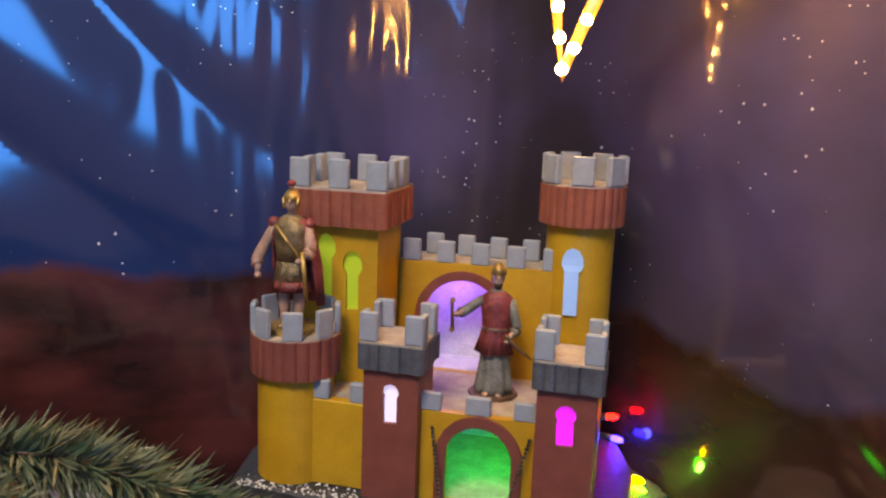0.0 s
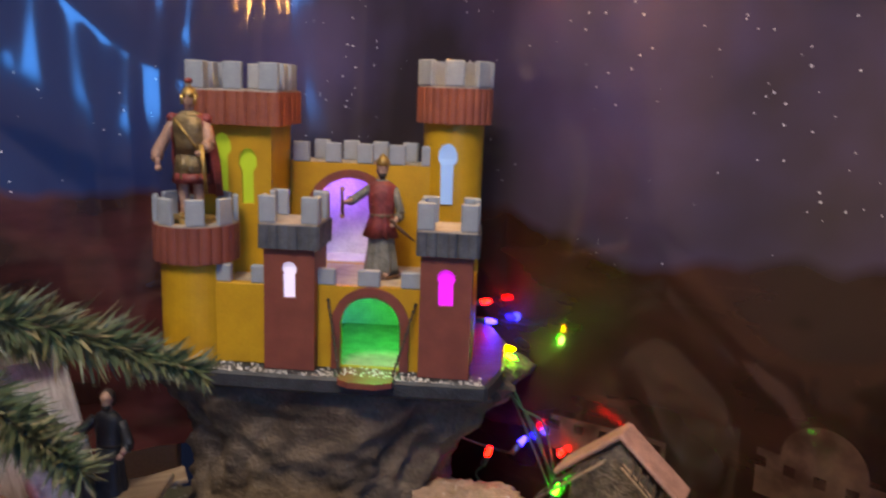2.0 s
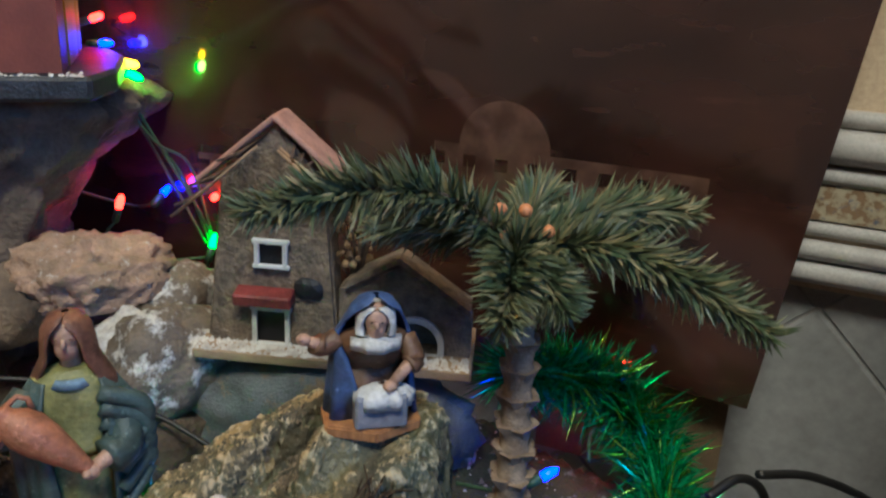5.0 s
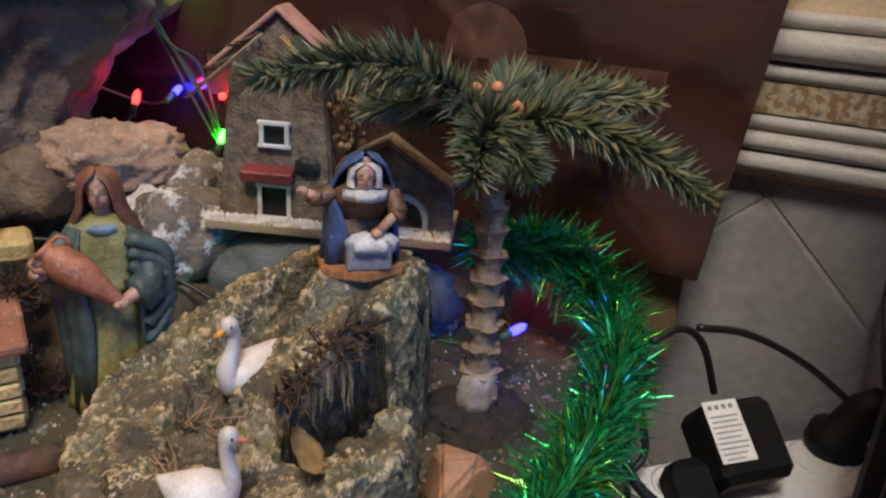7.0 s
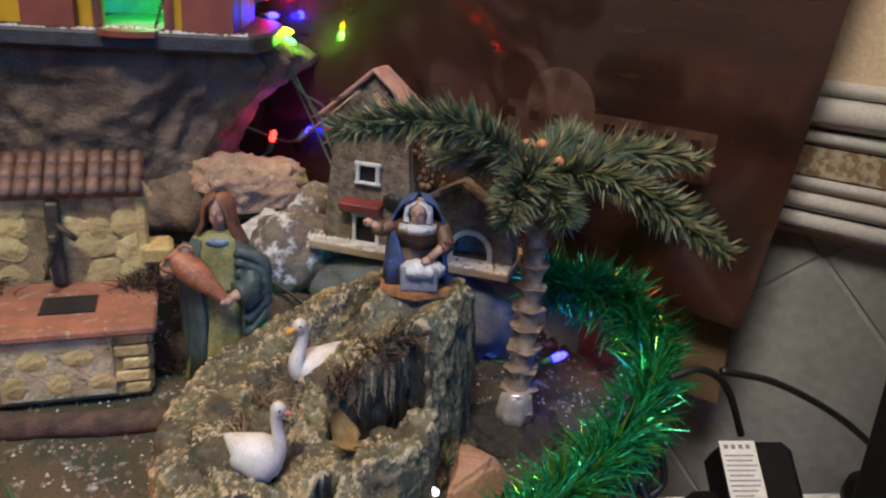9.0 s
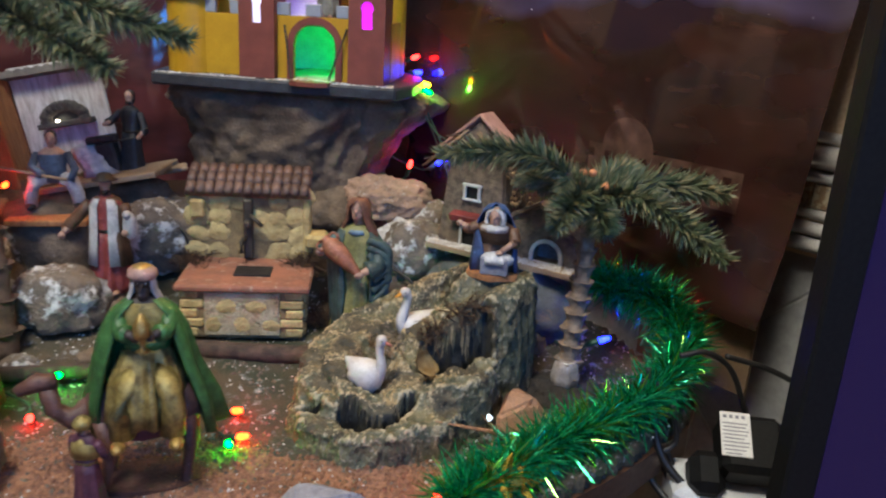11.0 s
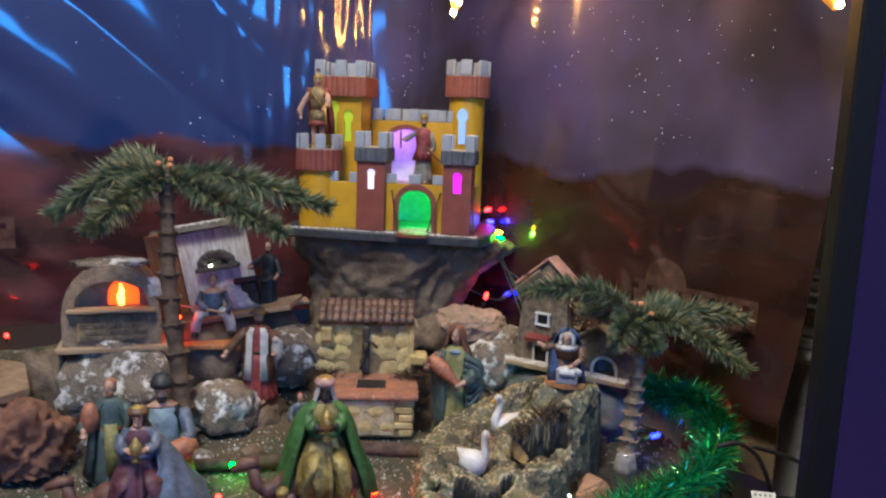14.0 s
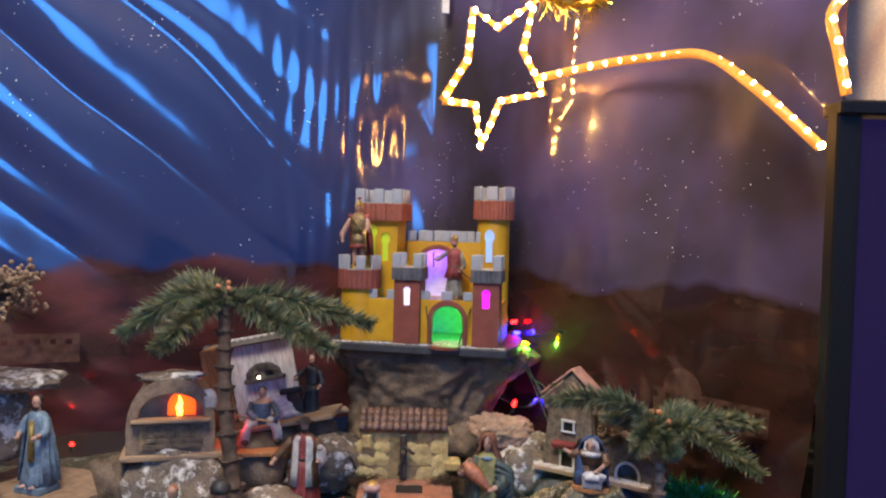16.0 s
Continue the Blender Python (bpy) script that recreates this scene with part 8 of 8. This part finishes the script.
for k in range(3):
    bm = bmesh.new()
    tube(bm, curve_pts([(0.128 + 0.004 * k, 0.552, 0.240), (0.155 + 0.004 * k, 0.553 - 0.006 * k, 0.205 - 0.006 * k), (0.176 + 0.006 * k, 0.545, 0.160 + 0.006 * k), (0.193 + 0.003 * k, 0.532, 0.118)], 20), 0.0010, 6)
    solid("light_wire", bm, GREENCABLE, Matrix(), "thin green light wire hanging from the castle", "cable", "light wires")
for ctrl in ([(0.03, 0.43, 0.098), (0.07, 0.42, 0.092), (0.12, 0.40, 0.070), (0.15, 0.37, 0.052)], [(-0.13, 0.46, 0.11), (-0.10, 0.44, 0.10), (-0.085, 0.425, 0.075)]):
    bm = bmesh.new()
    tube(bm, curve_pts(ctrl, 24), 0.0015, 6)
    solid("black_wire", bm, CABLE, Matrix(), "thin black light wire between the rocks", "cable")

# ---- television at the side ----
tv = thing("television", pose(0.338, 0.040, 0.0, 0, 0, -4), "black framed television with a dark blue screen", "television")
W, Z0, Z1 = 0.75, -0.02, 0.537
part("left_bezel", boxed((0.0110, 0.010, (Z0 + Z1) / 2), (0.022, 0.020, Z1 - Z0), 0.002), BLACKPLASTIC, tv)
part("top_bezel", boxed((W / 2, 0.012, Z1 - 0.006), (W, 0.036, 0.013), 0.002), BLACKPLASTIC, tv)
part("bottom_bezel", boxed((W / 2, 0.012, Z0 + 0.012), (W, 0.036, 0.024), 0.002), BLACKPLASTIC, tv)
part("right_bezel", boxed((W - 0.0065, 0.010, (Z0 + Z1) / 2), (0.022, 0.020, Z1 - Z0), 0.002), BLACKPLASTIC, tv)
scr = glow("dark_blue_screen", (0.030, 0.014, 0.20), 0.16, (0.008, 0.008, 0.012))
scr.node_tree.nodes["Principled BSDF"].inputs["Roughness"].default_value = 0.12
part("screen", boxed((W / 2, 0.006, (Z0 + Z1) / 2), (W - 0.024, 0.006, Z1 - Z0 - 0.03)), scr, tv, "dark blue glowing screen")
part("back_shell", boxed((W / 2, 0.038, (Z0 + Z1) / 2), (W - 0.06, 0.022, Z1 - Z0 - 0.08), 0.006), BLACKPLASTIC, tv)
part("stand", boxed((W / 2, 0.03, -0.055), (0.30, 0.12, 0.012), 0.003), BLACKPLASTIC, tv)
part("neck", boxed((W / 2, 0.03, -0.035), (0.06, 0.03, 0.045), 0.003), BLACKPLASTIC, tv)

# ---- low cabinet, power strip, adapter and cables ----
cab = thing("low_cabinet", pose(0, 0, 0), "brown wooden low cabinet beside the display", "cabinet")
CAB = [(0.395, 0.205), (0.48, 0.19), (1.12, -0.65), (0.70, -0.80), (0.30, -0.10), (0.32, 0.10)]
part("cabinet_top", prism(bmesh.new(), CAB, -0.083, -0.062), mat("brown_veneer", (0.22, 0.105, 0.055), (0.16, 0.072, 0.038), 0.45, scale=30, bump=0.1, stretch=(1, 7, 7)), cab)
part("cabinet_body", prism(bmesh.new(), [(x * 0.97 + 0.014, y * 0.97) for x, y in CAB], -0.75, -0.083), WOOD, cab)
strip = thing("power_strip", pose(0.335, 0.178, -0.0445, 0, 0, -13), "white plastic power strip with plugs", "power strip")
part("body", boxed((0.104, 0, 0.004), (0.215, 0.056, 0.042), 0.007), WHITEPLASTIC, strip)
for k in range(4):
    bm = bmesh.new()
    loft(bm, [(0.0248, 0.019, 0.019, 0, 0, 0), (0.0260, 0.0195, 0.0195, 0, 0, 0), (0.0261, 0.0165, 0.0165, 0, 0, 0), (0.0254, 0.016, 0.016, 0, 0, 0)], 24)
    o = part("socket", bm, WHITEPLASTIC, strip)
    o.location = (0.026 + k * 0.052, 0, 0)
ad = thing("power_adapter", pose(0.376, 0.162, 0.010, 0, 0, -14) @ pose(0, 0, 0, 38, 0, 0) @ Matrix.Diagonal((0.86, 0.86, 0.86, 1)), "black power adapter with a white printed label", "adapter")
part("body", boxed((0.010, 0.000, 0.0), (0.056, 0.056, 0.040), 0.006), BLACKPLASTIC, ad)
lbl = part("label", boxed((-0.006, 0.006, 0.0205), (0.027, 0.042, 0.0008)), mat("paper_label", (0.70, 0.69, 0.67), (0.62, 0.61, 0.60), 0.6, bump=0.05), ad, "white paper label with small print")
for k in range(9):
    w = (0.022, 0.020, 0.023, 0.021, 0.018, 0.023, 0.022, 0.019, 0.014)[k]
    part("print_line", boxed((-0.006 - (0.0235 - w) / 2 * 0.6, 0.016 - k * 0.0036, 0.0211), (w, 0.0010, 0.0004)), GREYSTONE, lbl)
for k in range(4):
    part("print_mark", boxed((-0.015 + k * 0.0055, 0.0225, 0.0211), (0.0030, 0.0030, 0.0004)), GREYSTONE, lbl)
part("plug", boxed((-0.026, -0.022, -0.016), (0.032, 0.040, 0.034), 0.008), BLACKPLASTIC, ad, "black ribbed plug")
pl = thing("plug", pose(0.480, 0.145, 0.002, 20, 0, 0), "black round plug in the power strip", "plug")
bm = bmesh.new()
loft(bm, [(-0.022, 0.019, 0.019, 0, 0, 0), (-0.012, 0.020, 0.020, 0, 0, 0), (-0.008, 0.014, 0.014, 0, 0, 0), (0.016, 0.011, 0.013, 0.004, 0, 0), (0.030, 0.005, 0.006, 0.006, 0, 0)], 20)
part("plug_body", bm, BLACKPLASTIC, pl)


def cable(ctrl, r, material, label):
    bm = bmesh.new()
    tube(bm, curve_pts(ctrl, 44), r, 8)
    return solid("cable", bm, material, Matrix(), label, "cable")


cable([(0.330, 0.190, 0.078), (0.352, 0.190, 0.081), (0.375, 0.190, 0.065), (0.393, 0.188, 0.028)], 0.0024, CABLE, "black cable rising from the adapter")
cable([(0.318, 0.200, 0.04), (0.322, 0.180, -0.005), (0.352, 0.150, -0.030), (0.392, 0.105, -0.022), (0.440, 0.090, -0.006), (0.485, 0.105, 0.020), (0.505, 0.120, 0.040)], 0.0034, CABLE, "thick black cable looping in front of the strip")
cable([(0.305, 0.195, 0.055), (0.303, 0.190, 0.020), (0.310, 0.185, -0.006), (0.335, 0.185, 0.002), (0.330, 0.190, 0.035)], 0.0024, CABLE, "black cable loop beside the tinsel")
cable([(0.318, 0.200, 0.05), (0.330, 0.195, 0.00), (0.352, 0.185, -0.050), (0.360, 0.180, -0.062)], 0.0024, CABLE, "black cable hanging behind the tinsel")
cable([(0.300, 0.205, 0.05), (0.306, 0.195, 0.00), (0.322, 0.182, -0.035), (0.345, 0.150, -0.045), (0.400, 0.110, -0.030)], 0.0030, CABLE, "black cable sagging beside the tinsel")
cable([(0.312, 0.205, 0.06), (0.318, 0.200, 0.02), (0.330, 0.192, -0.02), (0.345, 0.186, -0.050)], 0.0026, CABLE, "black cable hanging beside the tinsel")
cable([(0.368, 0.190, 0.078), (0.410, 0.185, 0.066), (0.461, 0.175, 0.038), (0.492, 0.150, 0.010)], 0.0024, CABLE, "black cable along the tiled wall")
cable([(0.490, 0.130, 0.02), (0.500, 0.150, 0.06), (0.520, 0.165, 0.10), (0.545, 0.150, 0.17), (0.56, 0.13, 0.25)], 0.0022, CABLE, "thin black cable climbing the wall")
cable([(0.505, 0.120, 0.02), (0.525, 0.130, 0.10), (0.545, 0.115, 0.22)], 0.0022, CABLE, "thin black cable climbing the wall")
